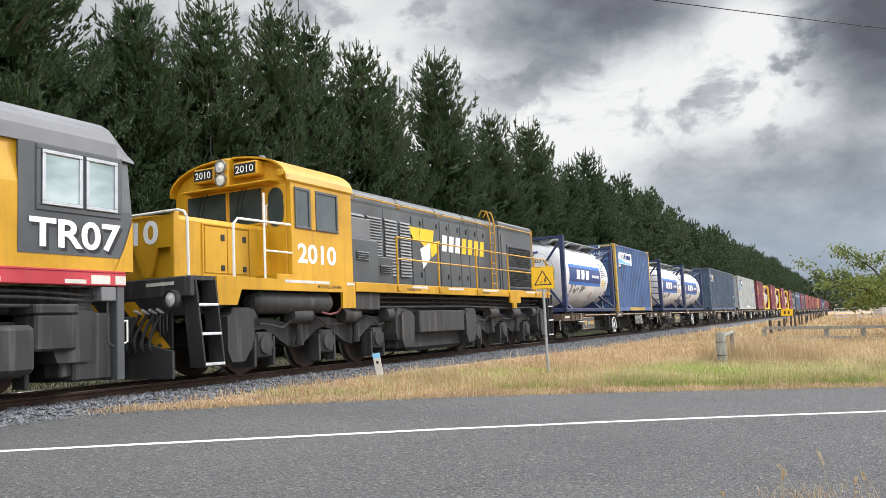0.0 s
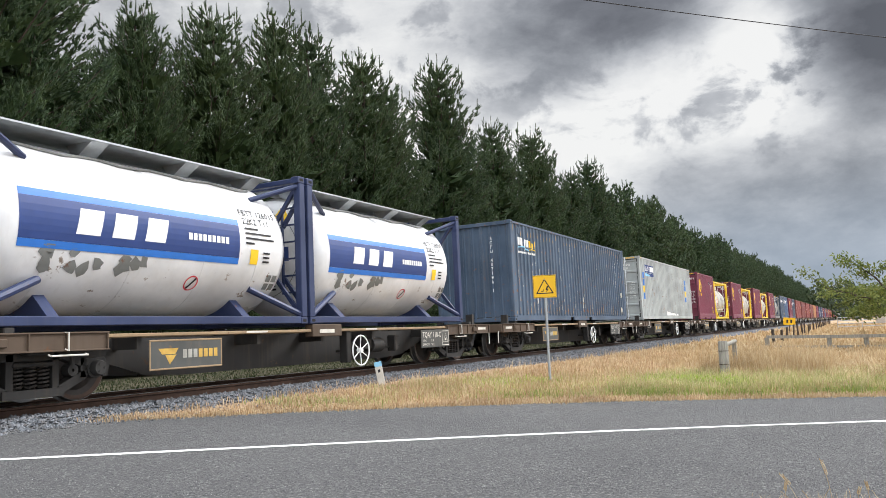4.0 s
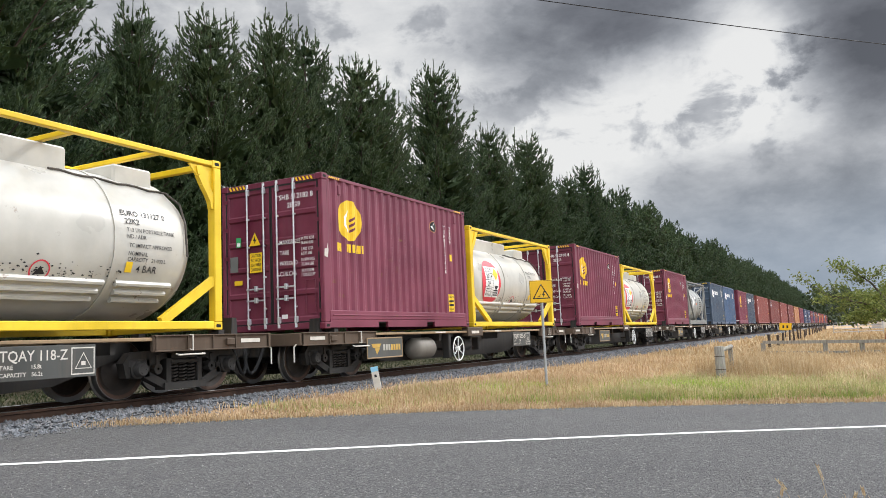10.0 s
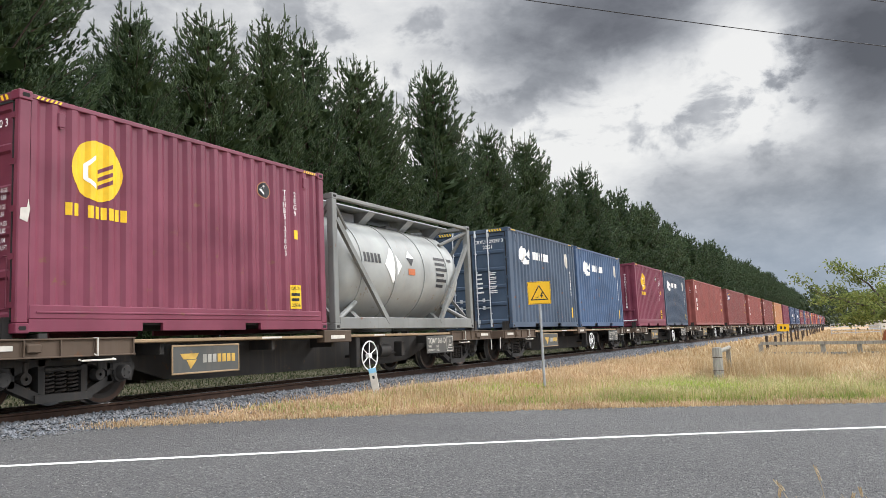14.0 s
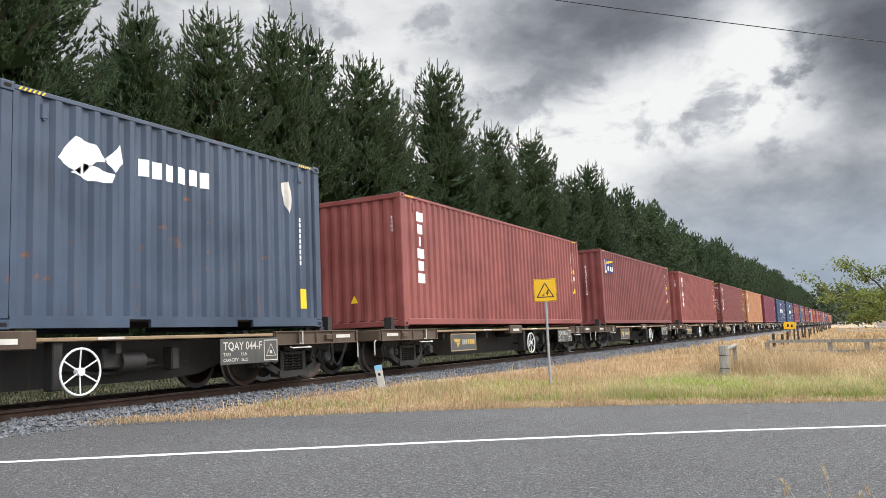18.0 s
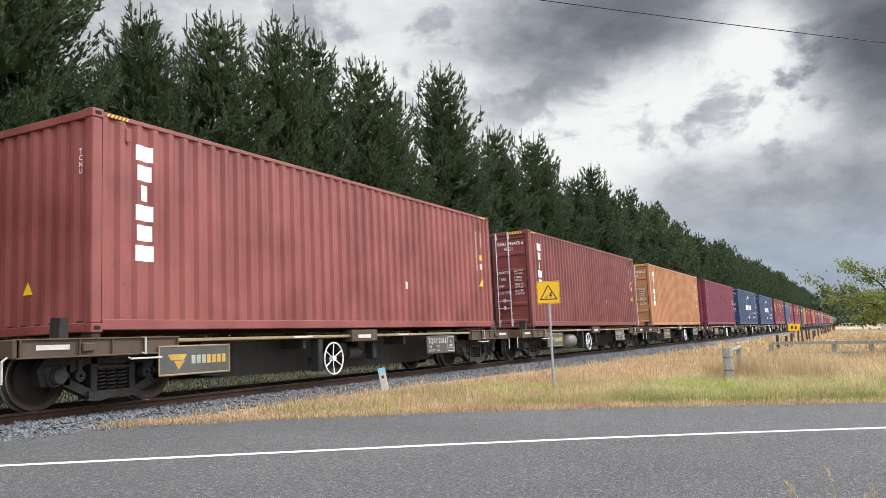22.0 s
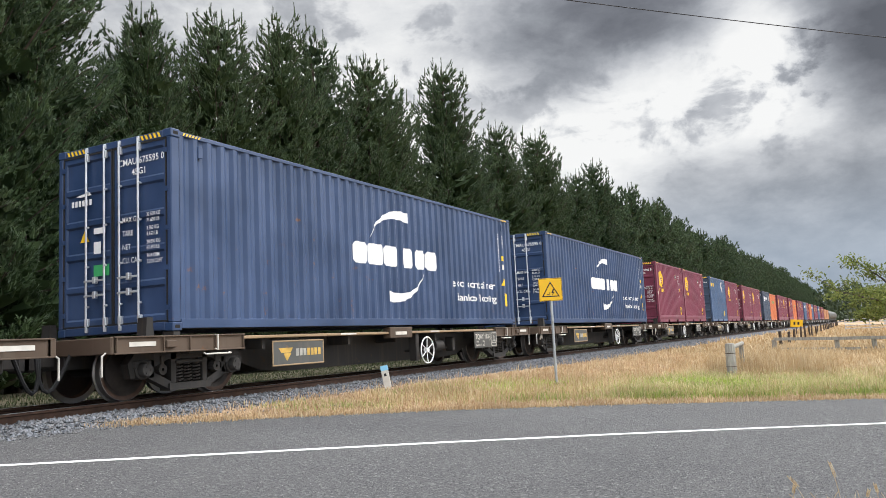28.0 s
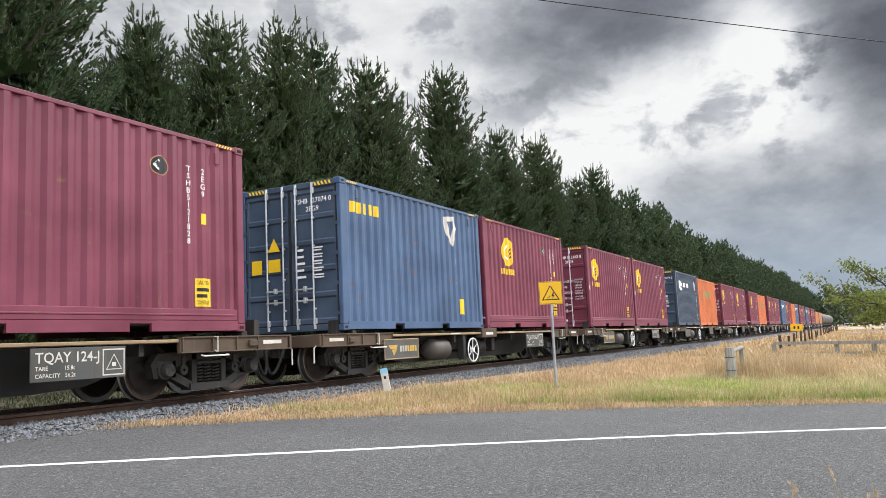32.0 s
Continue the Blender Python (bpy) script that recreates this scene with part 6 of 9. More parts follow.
            wrap([block(4.44, -0.45, 4.55, -0.30)], 0.008, "warning_label", SIGNAL_YELLOW, "yellow label")
            wrap(ring(3.20, -0.50, 0.14, 0.02), 0.008, "prohibition_mark", PLACARD_RED, "red prohibition ring")
            wrap([[(3.12, -0.56), (3.2, -0.44), (3.28, -0.54)]], 0.010, "prohibition_mark", INK, "dark figure of the prohibition mark")
        else:
            wrap([block(4.3, 0.35 - 0.13 * k, 4.3 + (0.9, 0.5, 0.6, 0.4, 0.5, 0.35)[k], 0.42 - 0.13 * k) for k in range(6)], 0.008, "data_bars", INK, "black code and data bars")
            wrap([block(1.2 + 0.14 * k, 0.1, 1.29 + 0.14 * k, 0.3) for k in range(5)], 0.008, "data_bars", INK, "dark logo blocks")
            wrap([[(2.0, 0.10), (2.35, 0.50), (2.7, 0.10), (2.35, -0.30)]], 0.008, "placard_diamond", WHITE, "white hazard diamond")
            wrap([[(2.95, 0.30), (3.12, 0.48), (3.29, 0.30)]], 0.008, "placard_diamond", WHITE, "white half of a hazard diamond")
            wrap([[(2.95, 0.30), (3.29, 0.30), (3.12, 0.12)]], 0.008, "placard_diamond", INK, "black half of a hazard diamond")
            wrap([block(2.98, -0.08, 3.28, 0.06)], 0.008, "placard", ORANGE, "orange hazard panel")
    return t


# ---- wagons ----
WHEEL_R, BASE = 0.41, 0.86


def polish(ob, radius):
    """The tread and flange of a wheel, worn bright."""
    ob.data.materials.append(TREAD)
    ob.data.materials.append(RIM_RUST)
    for p in ob.data.polygons:
        far = math.hypot(p.center.x, p.center.z)
        if far > radius:
            p.material_index = 1
        elif far > radius - 0.075:
            p.material_index = 2


TANK_DUST = painted("dusty_grey_reservoir", (0.17, 0.155, 0.13), 0.6, 0.4, dusty=0.5)
FADED_YELLOW = plain("faded_plate_yellow", (0.46, 0.29, 0.06), 0.6, 0.0, 0.25)
FADED_WHITE = plain("faded_plate_white", (0.34, 0.33, 0.29), 0.6, 0.0, 0.25)


def build_bogie(parent):
    """A two-axle freight bogie about x = 0, standing on z = 0."""
    g = Geo()
    g.cbox(-0.30, 0.30, -0.85, 0.85, 0.42, 0.60, 0.03)
    g.cyl((0, 0, 0.58), (0, 0, 0.74), 0.2, 16)
    for sx in (-1, 1):
        g.cbox(sx * 0.36 - 0.04, sx * 0.36 + 0.04, -0.6, 0.6, 0.26, 0.36, 0.01)
        g.cyl((sx * BASE, -0.75, WHEEL_R), (sx * BASE, 0.75, WHEEL_R), 0.065, 10)
    bogie = part("bogie", g, UNDER, parent, "grimy cast steel bogie")
    wheel = box = frame_ = spring = seat = cap = None
    for sy in (-1, 1):
        y = sy * 0.86
        if frame_ is None:
            g = Geo()
            a, b = -0.07, 0.07
            top = [(-1.10, 0.50), (-0.98, 0.64), (-0.70, 0.66), (-0.40, 0.62), (-0.34, 0.66), (0.34, 0.66), (0.40, 0.62), (0.70, 0.66), (0.98, 0.64), (1.10, 0.50)]
            low = [(1.05, 0.30), (0.98, 0.30), (0.97, 0.50), (0.72, 0.52), (0.66, 0.44), (0.40, 0.54), (-0.40, 0.54), (-0.66, 0.44), (-0.72, 0.52), (-0.97, 0.50), (-0.98, 0.30), (-1.05, 0.30)]
            g.prism(top + low, "y", a, b)
            g.bar((-0.72, 0.34), (-0.34, 0.16), 0.11, a, b)
            g.bar((0.72, 0.34), (0.34, 0.16), 0.11, a, b)
            g.bar((-0.70, 0.54), (-0.70, 0.30), 0.10, a, b)
            g.bar((0.70, 0.54), (0.70, 0.30), 0.10, a, b)
            g.bar((-0.40, 0.15), (0.40, 0.15), 0.10, a - 0.03, b + 0.03)
            g.bar((-0.30, 0.15), (-0.30, 0.62), 0.09, a, b)
            g.bar((0.30, 0.15), (0.30, 0.62), 0.09, a, b)
            for x in (-0.52, 0.52):
                g.lathe([(-0.10, 0.02), (-0.10, 0.075), (-0.02, 0.09), (0.02, 0.09)], (x, 0, 0.40), "y", 10)
                g.cbox(x - 0.03, x + 0.03, -0.1, -0.04, 0.44, 0.60, 0.01)
            frame_ = part("side_frame", g, UNDER, bogie, at=pose(0, y, 0))
            coil = Geo().tube([(0.066 * math.cos(k * 0.7), 0.066 * math.sin(k * 0.7), 0.20 + 0.0052 * k) for k in range(53)], 0.015, 5)
            spring = part("coil_spring", coil, WHEEL_STEEL, bogie, at=pose(0, y, 0))
            seat = part("spring_seat", Geo().cbox(-0.27, 0.27, -0.09, 0.09, 0.47, 0.52, 0.01), UNDER, bogie, at=pose(0, y, 0))
            for x in (-0.17, 0.17):
                again(spring, bogie, pose(x, y, 0))
            g = Geo().lathe([(-0.19, 0.0), (-0.19, 0.085), (-0.165, 0.10), (-0.10, 0.105), (-0.09, 0.13), (0.10, 0.13)], (0, 0, 0), "y", 18)
            g.cbox(-0.16, 0.16, -0.09, 0.09, 0.02, 0.14, 0.02)
            for k in range(3):
                q = 2.1 * k
                g.cyl((0.05 * math.cos(q), -0.20, 0.05 * math.sin(q)), (0.05 * math.cos(q), -0.18, 0.05 * math.sin(q)), 0.014, 6)
            box = part("axle_box", g, UNDER, bogie, at=pose(-BASE, y, WHEEL_R), smooth=35)
            again(box, bogie, pose(BASE, y, WHEEL_R))
        else:
            again(frame_, bogie, pose(0, y, 0, 0, 0, 180))
            again(seat, bogie, pose(0, y, 0))
            for x in (-0.17, 0.0, 0.17):
                again(spring, bogie, pose(x, y, 0))
            again(box, bogie, pose(-BASE, y, WHEEL_R, 0, 0, 180))
            again(box, bogie, pose(BASE, y, WHEEL_R, 0, 0, 180))
        for sx in (-1, 1):
            at = pose(sx * BASE, sy * 0.545, WHEEL_R)
            if wheel is None:
                prof = [(-0.075, 0.0), (-0.085, 0.075), (-0.06, 0.10), (-0.03, 0.16), (0.0, 0.28), (-0.035, 0.345), (-0.05, 0.37), (-0.052, 0.40), (-0.048, WHEEL_R), (0.045, WHEEL_R + 0.004), (0.055, WHEEL_R + 0.030), (0.075, WHEEL_R + 0.028), (0.075, 0.36), (0.03, 0.33), (0.05, 0.10), (0.07, 0.0)]
                wheel = part("wheel", Geo().lathe(prof, (0, 0, 0), "y", 36), WHEEL_STEEL, bogie, "dark solid disc wheel", at=at, smooth=40)
                polish(wheel, WHEEL_R - 0.015)
                first_wheel = wheel
            else:
                m = at if sy < 0 else at @ pose(0, 0, 0, 0, 0, 180)
                again(wheel, bogie, m)
    return bogie


def frame_rect(x0, x1, z0, z1, w, y0, y1):
    g = Geo()
    g.cbox(x0, x1, y0, y1, z0, z0 + w, 0.006).cbox(x0, x1, y0, y1, z1 - w, z1, 0.006)
    g.cbox(x0, x0 + w, y0, y1, z0 + w, z1 - w, 0.006).cbox(x1 - w, x1, y0, y1, z0 + w, z1 - w, 0.006)
    return g


def build_wagon(number, turned, tank=None, daubed=False):
    """A skeletal container wagon: x = 0 at its leading container corner, z = 0 on the rails."""
    t = thing("container_wagon", "low skeletal container flat wagon, rusty brown and grimy black", "wagon", "container wagons")
    L = 12.192
    bogie = build_bogie(t)
    bogie.matrix_basis = pose(0.58, 0, 0)
    b2 = copy_thing(bogie, pose(L - 0.58, 0, 0))
    b2.parent = t
    for ex in (0, 1):
        sgn, xa = (-1, L) if ex else (1, 0.0)

        def xr(a, b):
            p, q = xa + sgn * a, xa + sgn * b
            return min(p, q), max(p, q)
        g = Geo()
        g.cbox(*xr(-0.98, 1.42), -1.22, -1.14, 0.64, 0.86, 0.012)
        g.cbox(*xr(-0.98, 1.42), 1.14, 1.22, 0.64, 0.86, 0.012)
        g.cbox(*xr(-1.02, -0.90), -1.22, 1.22, 0.64, 0.86, 0.012)
        g.box(*xr(-0.95, 1.40), -1.15, 1.15, 0.83, 0.85)
        for sy in (-1, 1):
            ya, yb = sorted((sy * 1.245, sy * 1.16))
            g.cbox(*xr(-0.98, 1.42), ya, yb, 0.846, 0.866, 0.004)
            g.cbox(*xr(-0.98, 1.42), ya, yb, 0.634, 0.654, 0.004)
            for x in (-0.95, -0.18, 0.30, 0.80, 1.38):
                g.box(*xr(x, x + 0.018), ya, yb, 0.65, 0.85)
        part("end_platform", g, BROWN_STEEL, t, "rusty brown end platform of flanged channel")
        part("cross_beam", Geo().cbox(*xr(0.40, 0.76), -1.10, 1.10, 0.60, 0.83, 0.02), UNDER, t)
        part("draft_sill", Geo().cbox(*xr(-0.98, 1.6), -0.28, 0.28, 0.46, 0.80, 0.02), UNDER, t)
        g = Geo().cbox(*xr(-1.30, -0.95), -0.07, 0.07, 0.50, 0.66, 0.02)
        g.cbox(*xr(-1.46, -1.26), -0.11, 0.11, 0.46, 0.72, 0.03)
        part("coupler", g, UNDER, t, "grimy knuckle coupler")
        pts = [(xa + sgn * (-1.0 - 0.42 * math.sin(k / 8 * 1.5708)), -0.42 + 0.1 * k / 8, 0.66 - 0.46 * math.sin(k / 8 * math.pi) ** 1.0 + 0.0 * k) for k in range(9)]
        part("brake_hose", Geo().tube(pts, 0.028, 7), RUBBER, t, "black rubber brake hose")
        for sy in (-1, 1):
            y0, y1 = sorted((sy * 1.225, sy * 1.228))
            part("reflector", Geo().box(*xr(-0.74, -0.30), y0, y1, 0.73, 0.79), OFF_WHITE, t, "grubby white reflector strip")
            part("stake_pocket", Geo().cbox(*xr(-0.14, 0.04), min(sy * 1.22, sy * 1.26), max(sy * 1.22, sy * 1.26), 0.70, 0.80, 0.01), BROWN_STEEL, t)
            part("end_lug", Geo().prism([(xa + sgn * -0.36, 0.85), (xa + sgn * -0.22, 0.85), (xa + sgn * -0.24, 1.12), (xa + sgn * -0.34, 1.12)], "y", min(sy * 0.92, sy * 1.10), max(sy * 0.92, sy * 1.10)), UNDER, t)
            part("grab_iron", Geo().tube([(xa + sgn * 0.78, sy * 1.24, 0.66), (xa + sgn * 0.78, sy * 1.30, 0.64), (xa + sgn * 0.78, sy * 1.30, 0.86), (xa + sgn * 0.78, sy * 1.22, 0.86)], 0.011, 6), OFF_WHITE, t, "white grab iron")
            part("step_iron", Geo().tube([(xa + sgn * 0.55, sy * 1.25, 0.60), (xa + sgn * 0.55, sy * 1.30, 0.585), (xa + sgn * 1.05, sy * 1.30, 0.585), (xa + sgn * 1.05, sy * 1.25, 0.60)], 0.012, 6), OFF_WHITE, t, "pale step iron")
            part("twistlock", Geo().cbox(*xr(0.03, 0.16), min(sy * 0.98, sy * 1.20), max(sy * 0.98, sy * 1.20), 0.86, 0.93, 0.01), UNDER, t)
        part("headstock_lever", Geo().tube([(xa + sgn * -1.04, -1.15, 0.66), (xa + sgn * -1.10, -1.15, 0.62), (xa + sgn * -1.10, -1.15, 0.36)], 0.013, 6), OFF_WHITE, t, "pale uncoupling lever")
    for sy in (-1, 1):
        y0, y1 = sorted((sy * 1.20, sy * 1.08))
        part("side_rail", Geo().cbox(1.42, L - 1.42, y0, y1, 0.785, 0.835, 0.01), BUFF_EDGE, t, "buff-coloured thin side rail")
        belly = [(1.30, 0.78), (1.30, 0.62), (2.5, 0.26), (3.2, 0.215), (L - 3.2, 0.215), (L - 2.5, 0.26), (L - 1.30, 0.62), (L - 1.30, 0.78)]
        y0, y1 = sorted((sy * 0.62, sy * 0.58))
        part("belly_sill", Geo().prism(belly[::-1], "y", y0, y1), UNDER, t, "deep black fish-belly sill")
        y0, y1 = sorted((sy * 1.235, sy * 1.06))
        part("mid_bracket", Geo().cbox(5.66, 6.54, y0, y1, 0.70, 0.92, 0.012), BROWN_STEEL, t)
        y0, y1 = sorted((sy * 1.236, sy * 1.24))
        part("reflector", Geo().box(5.86, 6.30, y0, y1, 0.765, 0.83), OFF_WHITE, t, "grubby white reflector strip")
        for a, b in ((4.0, 4.5), (7.4, 7.8)):
            part("reflector", Geo().box(a, b, sy * 1.201 if sy > 0 else sy * 1.204, sy * 1.204 if sy > 0 else sy * 1.201, 0.80, 0.83), OFF_WHITE, t, "grubby white reflector strip")
        for x in (2.0, 4.4, 6.1, 7.8, 10.2):
            y0, y1 = sorted((sy * 1.10, sy * 0.60))
            part("outrigger", Geo().box(x - 0.04, x + 0.04, y0, y1, 0.62, 0.785), UNDER, t)
    off = 0.0 if not turned else -1.0
    # name plate with the operator's mark drawn as shapes, and the number plate
    lx = 2.05 + off
    plate = part("name_plate", Geo().cbox(lx, lx + 1.34, -1.250, -1.236, 0.335, 0.725, 0.004), PLATE_GREY, t, "grey name plate with a yellow mark")
    part("plate_edge", frame_rect(lx - 0.012, lx + 1.352, 0.323, 0.737, 0.026, -1.256, -1.236), BUFF_EDGE, plate, "buff-painted edge strip")
    q = [[(0.14, 0.28), (0.50, 0.28), (0.44, 0.20), (0.20, 0.20)], [(0.26, 0.19), (0.46, 0.19), (0.34, 0.06)]]
    part("mark", on_side(*shapes(q), lx, 0.335, -1.250), FADED_YELLOW, plate, "faded yellow winged mark")
    part("name_mark", on_side(*shapes([block(0.58 + 0.10 * k, 0.14, 0.655 + 0.10 * k, 0.26) for k in range(3)]), lx, 0.335, -1.250), FADED_WHITE, plate, "pale blocks")
    part("name_mark", on_side(*shapes([block(0.88 + 0.10 * k, 0.14, 0.955 + 0.10 * k, 0.26) for k in range(4)]), lx, 0.335, -1.250), FADED_YELLOW, plate, "yellow blocks")
    nx = 9.50 + off
    plate = part("number_plate_board", Geo().cbox(nx, nx + 1.32, -1.250, -1.236, 0.375, 0.765, 0.004), PLATE_GREY, t, "grey wagon data board")
    v, f, w = flat_text(number, 0.125)
    s = 0.86 / w
    part("lettering", on_side([(a * s, b) for a, b in v], f, nx + 0.06, 0.375 + 0.22, -1.250), OFF_WHITE, plate)
    for txt, dx, dz in (("TARE", 0.06, 0.13), ("15.8t", 0.45, 0.13), ("CAPACITY", 0.06, 0.045), ("56.2t", 0.45, 0.045)):
        v, f, w = flat_text(txt, 0.050)
        part("lettering", on_side(v, f, nx + dx, 0.375 + dz, -1.250), OFF_WHITE, plate)
    tri = []
    for (ax, az), (bx, bz) in (((1.02, 0.10), (1.26, 0.10)), ((1.26, 0.10), (1.14, 0.30)), ((1.14, 0.30), (1.02, 0.10))):
        tri.append([(ax, az), (bx, bz), (bx * 0.86 + 1.14 * 0.14, bz * 0.86 + 0.167 * 0.14), (ax * 0.86 + 1.14 * 0.14, az * 0.86 + 0.167 * 0.14)])
    tri += [block(0.97, 0.03, 1.30, 0.045), block(0.97, 0.345, 1.30, 0.36), block(0.97, 0.045, 0.985, 0.345), block(1.285, 0.045, 1.30, 0.345), block(1.11, 0.14, 1.17, 0.19)]
    part("class_mark", on_side(*shapes(tri), nx, 0.375, -1.250), OFF_WHITE, plate, "outlined triangle mark")
    if daubed:
        part("paint_daub", Geo().prism([(-0.42, 0.50), (-0.34, 0.66), (-0.20, 0.68), (-0.18, 0.48), (-0.24, 0.26), (-0.30, 0.40)], "y", -0.985, -0.975), WHITE, t, "white paint daub on the first axle box")
    # handbrake wheel
    hx = (7.10 if not turned else 5.02)
    g = Geo()
    n = 28
    for k in range(n):
        a, b = 6.2832 * k / n, 6.2832 * (k + 1) / n
        g.cyl((hx + 0.28 * math.cos(a), -1.27, 0.415 + 0.28 * math.sin(a)), (hx + 0.28 * math.cos(b), -1.27, 0.415 + 0.28 * math.sin(b)), 0.014, 6, None, False)
    for k in range(6):
        a = 6.2832 * k / 6 + 0.52
        g.cyl((hx, -1.25, 0.415), (hx + 0.27 * math.cos(a), -1.27, 0.415 + 0.27 * math.sin(a)), 0.010, 6)
    g.cyl((hx, -1.29, 0.415), (hx, -1.20, 0.415), 0.05, 12)
    part("handbrake_wheel", g, WHITE, t, "white spoked handbrake wheel")
    part("handbrake_post", Geo().cbox(hx - 0.30, hx - 0.16, -1.16, -0.98, 0.20, 0.80, 0.015).cyl((hx, -1.2, 0.415), (hx, -0.7, 0.415), 0.03, 8), UNDER, t)
    if tank:
        part("air_tank", Geo().lathe([(-0.50, 0.0), (-0.48, 0.10), (-0.42, 0.19), (-0.32, 0.24), (0.32, 0.24), (0.42, 0.19), (0.48, 0.10), (0.50, 0.0)], (hx - 1.25, -0.92, 0.47), "x", 22), tank, t, "dusty air reservoir", smooth=35)
    part("brake_cylinder", Geo().lathe([(-0.22, 0.0), (-0.22, 0.15), (0.16, 0.15), (0.22, 0.06), (0.4, 0.03)], (hx + 1.05, -0.9, 0.50), "x", 16).cbox(hx + 1.7, hx + 1.85, -1.0, -0.8, 0.35, 0.68, 0.02), UNDER, t, smooth=35)
    part("brake_rod", Geo().tube([(hx, -0.8, 0.40), (hx + 0.7, -0.85, 0.36), (hx + 1.4, -0.85, 0.42), (hx + 2.2, -0.8, 0.46)], 0.022, 6), UNDER, t)
    part("valve_box", Geo().cbox(hx + 0.55, hx + 0.85, -0.98, -0.74, 0.42, 0.70, 0.02), UNDER, t)
    return t


# ---- make-up of the train ----
LEAD, STEP = 25.70, 14.994
MOVERS = []


def on_track(ob, u, z, yaw=0.0):
    """ob's own x = 0 comes by at the run u."""
    MOVERS.append((ob, u, z))
    ob.matrix_basis = pose(u, TRACK_Y, z)


DECK = RAIL_Z + 0.93
PROTO = {}


def load(key, make, u):
    if key not in PROTO:
        PROTO[key] = make()
        ob = PROTO[key]
    else:
        ob = copy_thing(PROTO[key], Matrix())
    on_track(ob, u, DECK)
    return ob


def long_box(label, paint, doors, end_paint=None, height=2.89, pockets=False):
    return container("shipping_container", label, 12.192, height, paint, doors, end_paint, pockets=pockets)


def stacked_blocks(t, x, z_top, n, size, mat=WHITE, gap=1.28):
    """A column of plain blocks, one for each painted sign."""
    w = size * 1.55
    for k in range(n):
        z = z_top - k * size * gap
        inset = (0.06, 0.12, 0.30, 0.06, 0.10, 0.05)[k % 6] * w
        polys = [block(x + inset, z - size, x + w - inset, z)]
        side_mark(t, "name_mark", shapes(polys), 0, 0, mat, "white block of the painted name")


def finish_long(t, code, kind="45G1"):
    upright_code(t, 11.32, 2.45, code, 0.075)
    upright_code(t, 11.60, 2.45, kind, 0.075)
    side_mark(t, "warning_label", shapes([block(11.55, 1.72, 11.66, 1.85)]), 0, 0, SIGNAL_YELLOW, "small yellow warning label")
    side_mark(t, "warning_label", shapes([[(11.5, 1.05), (11.72, 1.05), (11.61, 1.25)]]), 0, 0, SIGNAL_YELLOW, "yellow warning triangle")
    side_mark(t, "size_label", shapes([block(11.55, 1.48, 11.66, 1.62)]), 0, 0, OFF_WHITE, "white size label")
    stripes(t, 12.192, 2.89)


def triton(paint, doors, label, code, end_paint=None):
    t = long_box(label, paint, doors, end_paint)
    stacked_blocks(t, 0.68, 2.54, 6, 0.215)
    finish_long(t, code)
    side_mark(t, "patch_label", shapes([block(7.75, 0.85, 7.90, 1.0)]), 0, 0, OFF_WHITE, "small white patch label")
    if doors:
        door_codes(t, 2.89, "TRHU 493475 6", "45G1", 6)
        end_mark(t, shapes([[(0, 0), (0.2, 0), (0.1, 0.18)]]), 0.35, 1.15, SIGNAL_YELLOW, "warning_label", "yellow warning triangle", x=0.014)
        end_mark(t, shapes([block(0, 0, 0.12, 0.20), block(0.3, 0.1, 0.5, 0.2)]), 0.80, 0.8, OFF_WHITE, "door_label", "white door labels", x=0.014)
        end_mark(t, shapes([block(0, 0, 0.3, 0.08), block(0.06, 0.12, 0.24, 0.28)]), 0.50, 2.02, WHITE, "name_mark", "white name blocks on the door", x=0.014)
    else:
        end_mark(t, column_text("TCNU", 0.07), -0.95, 2.4, WHITE, x=0.02)
        end_mark(t, shapes([[(0, 0), (0.2, 0), (0.1, 0.18)]]), 0.15, 0.55, SIGNAL_YELLOW, "warning_label", "yellow warning triangle", x=0.02)
    return t


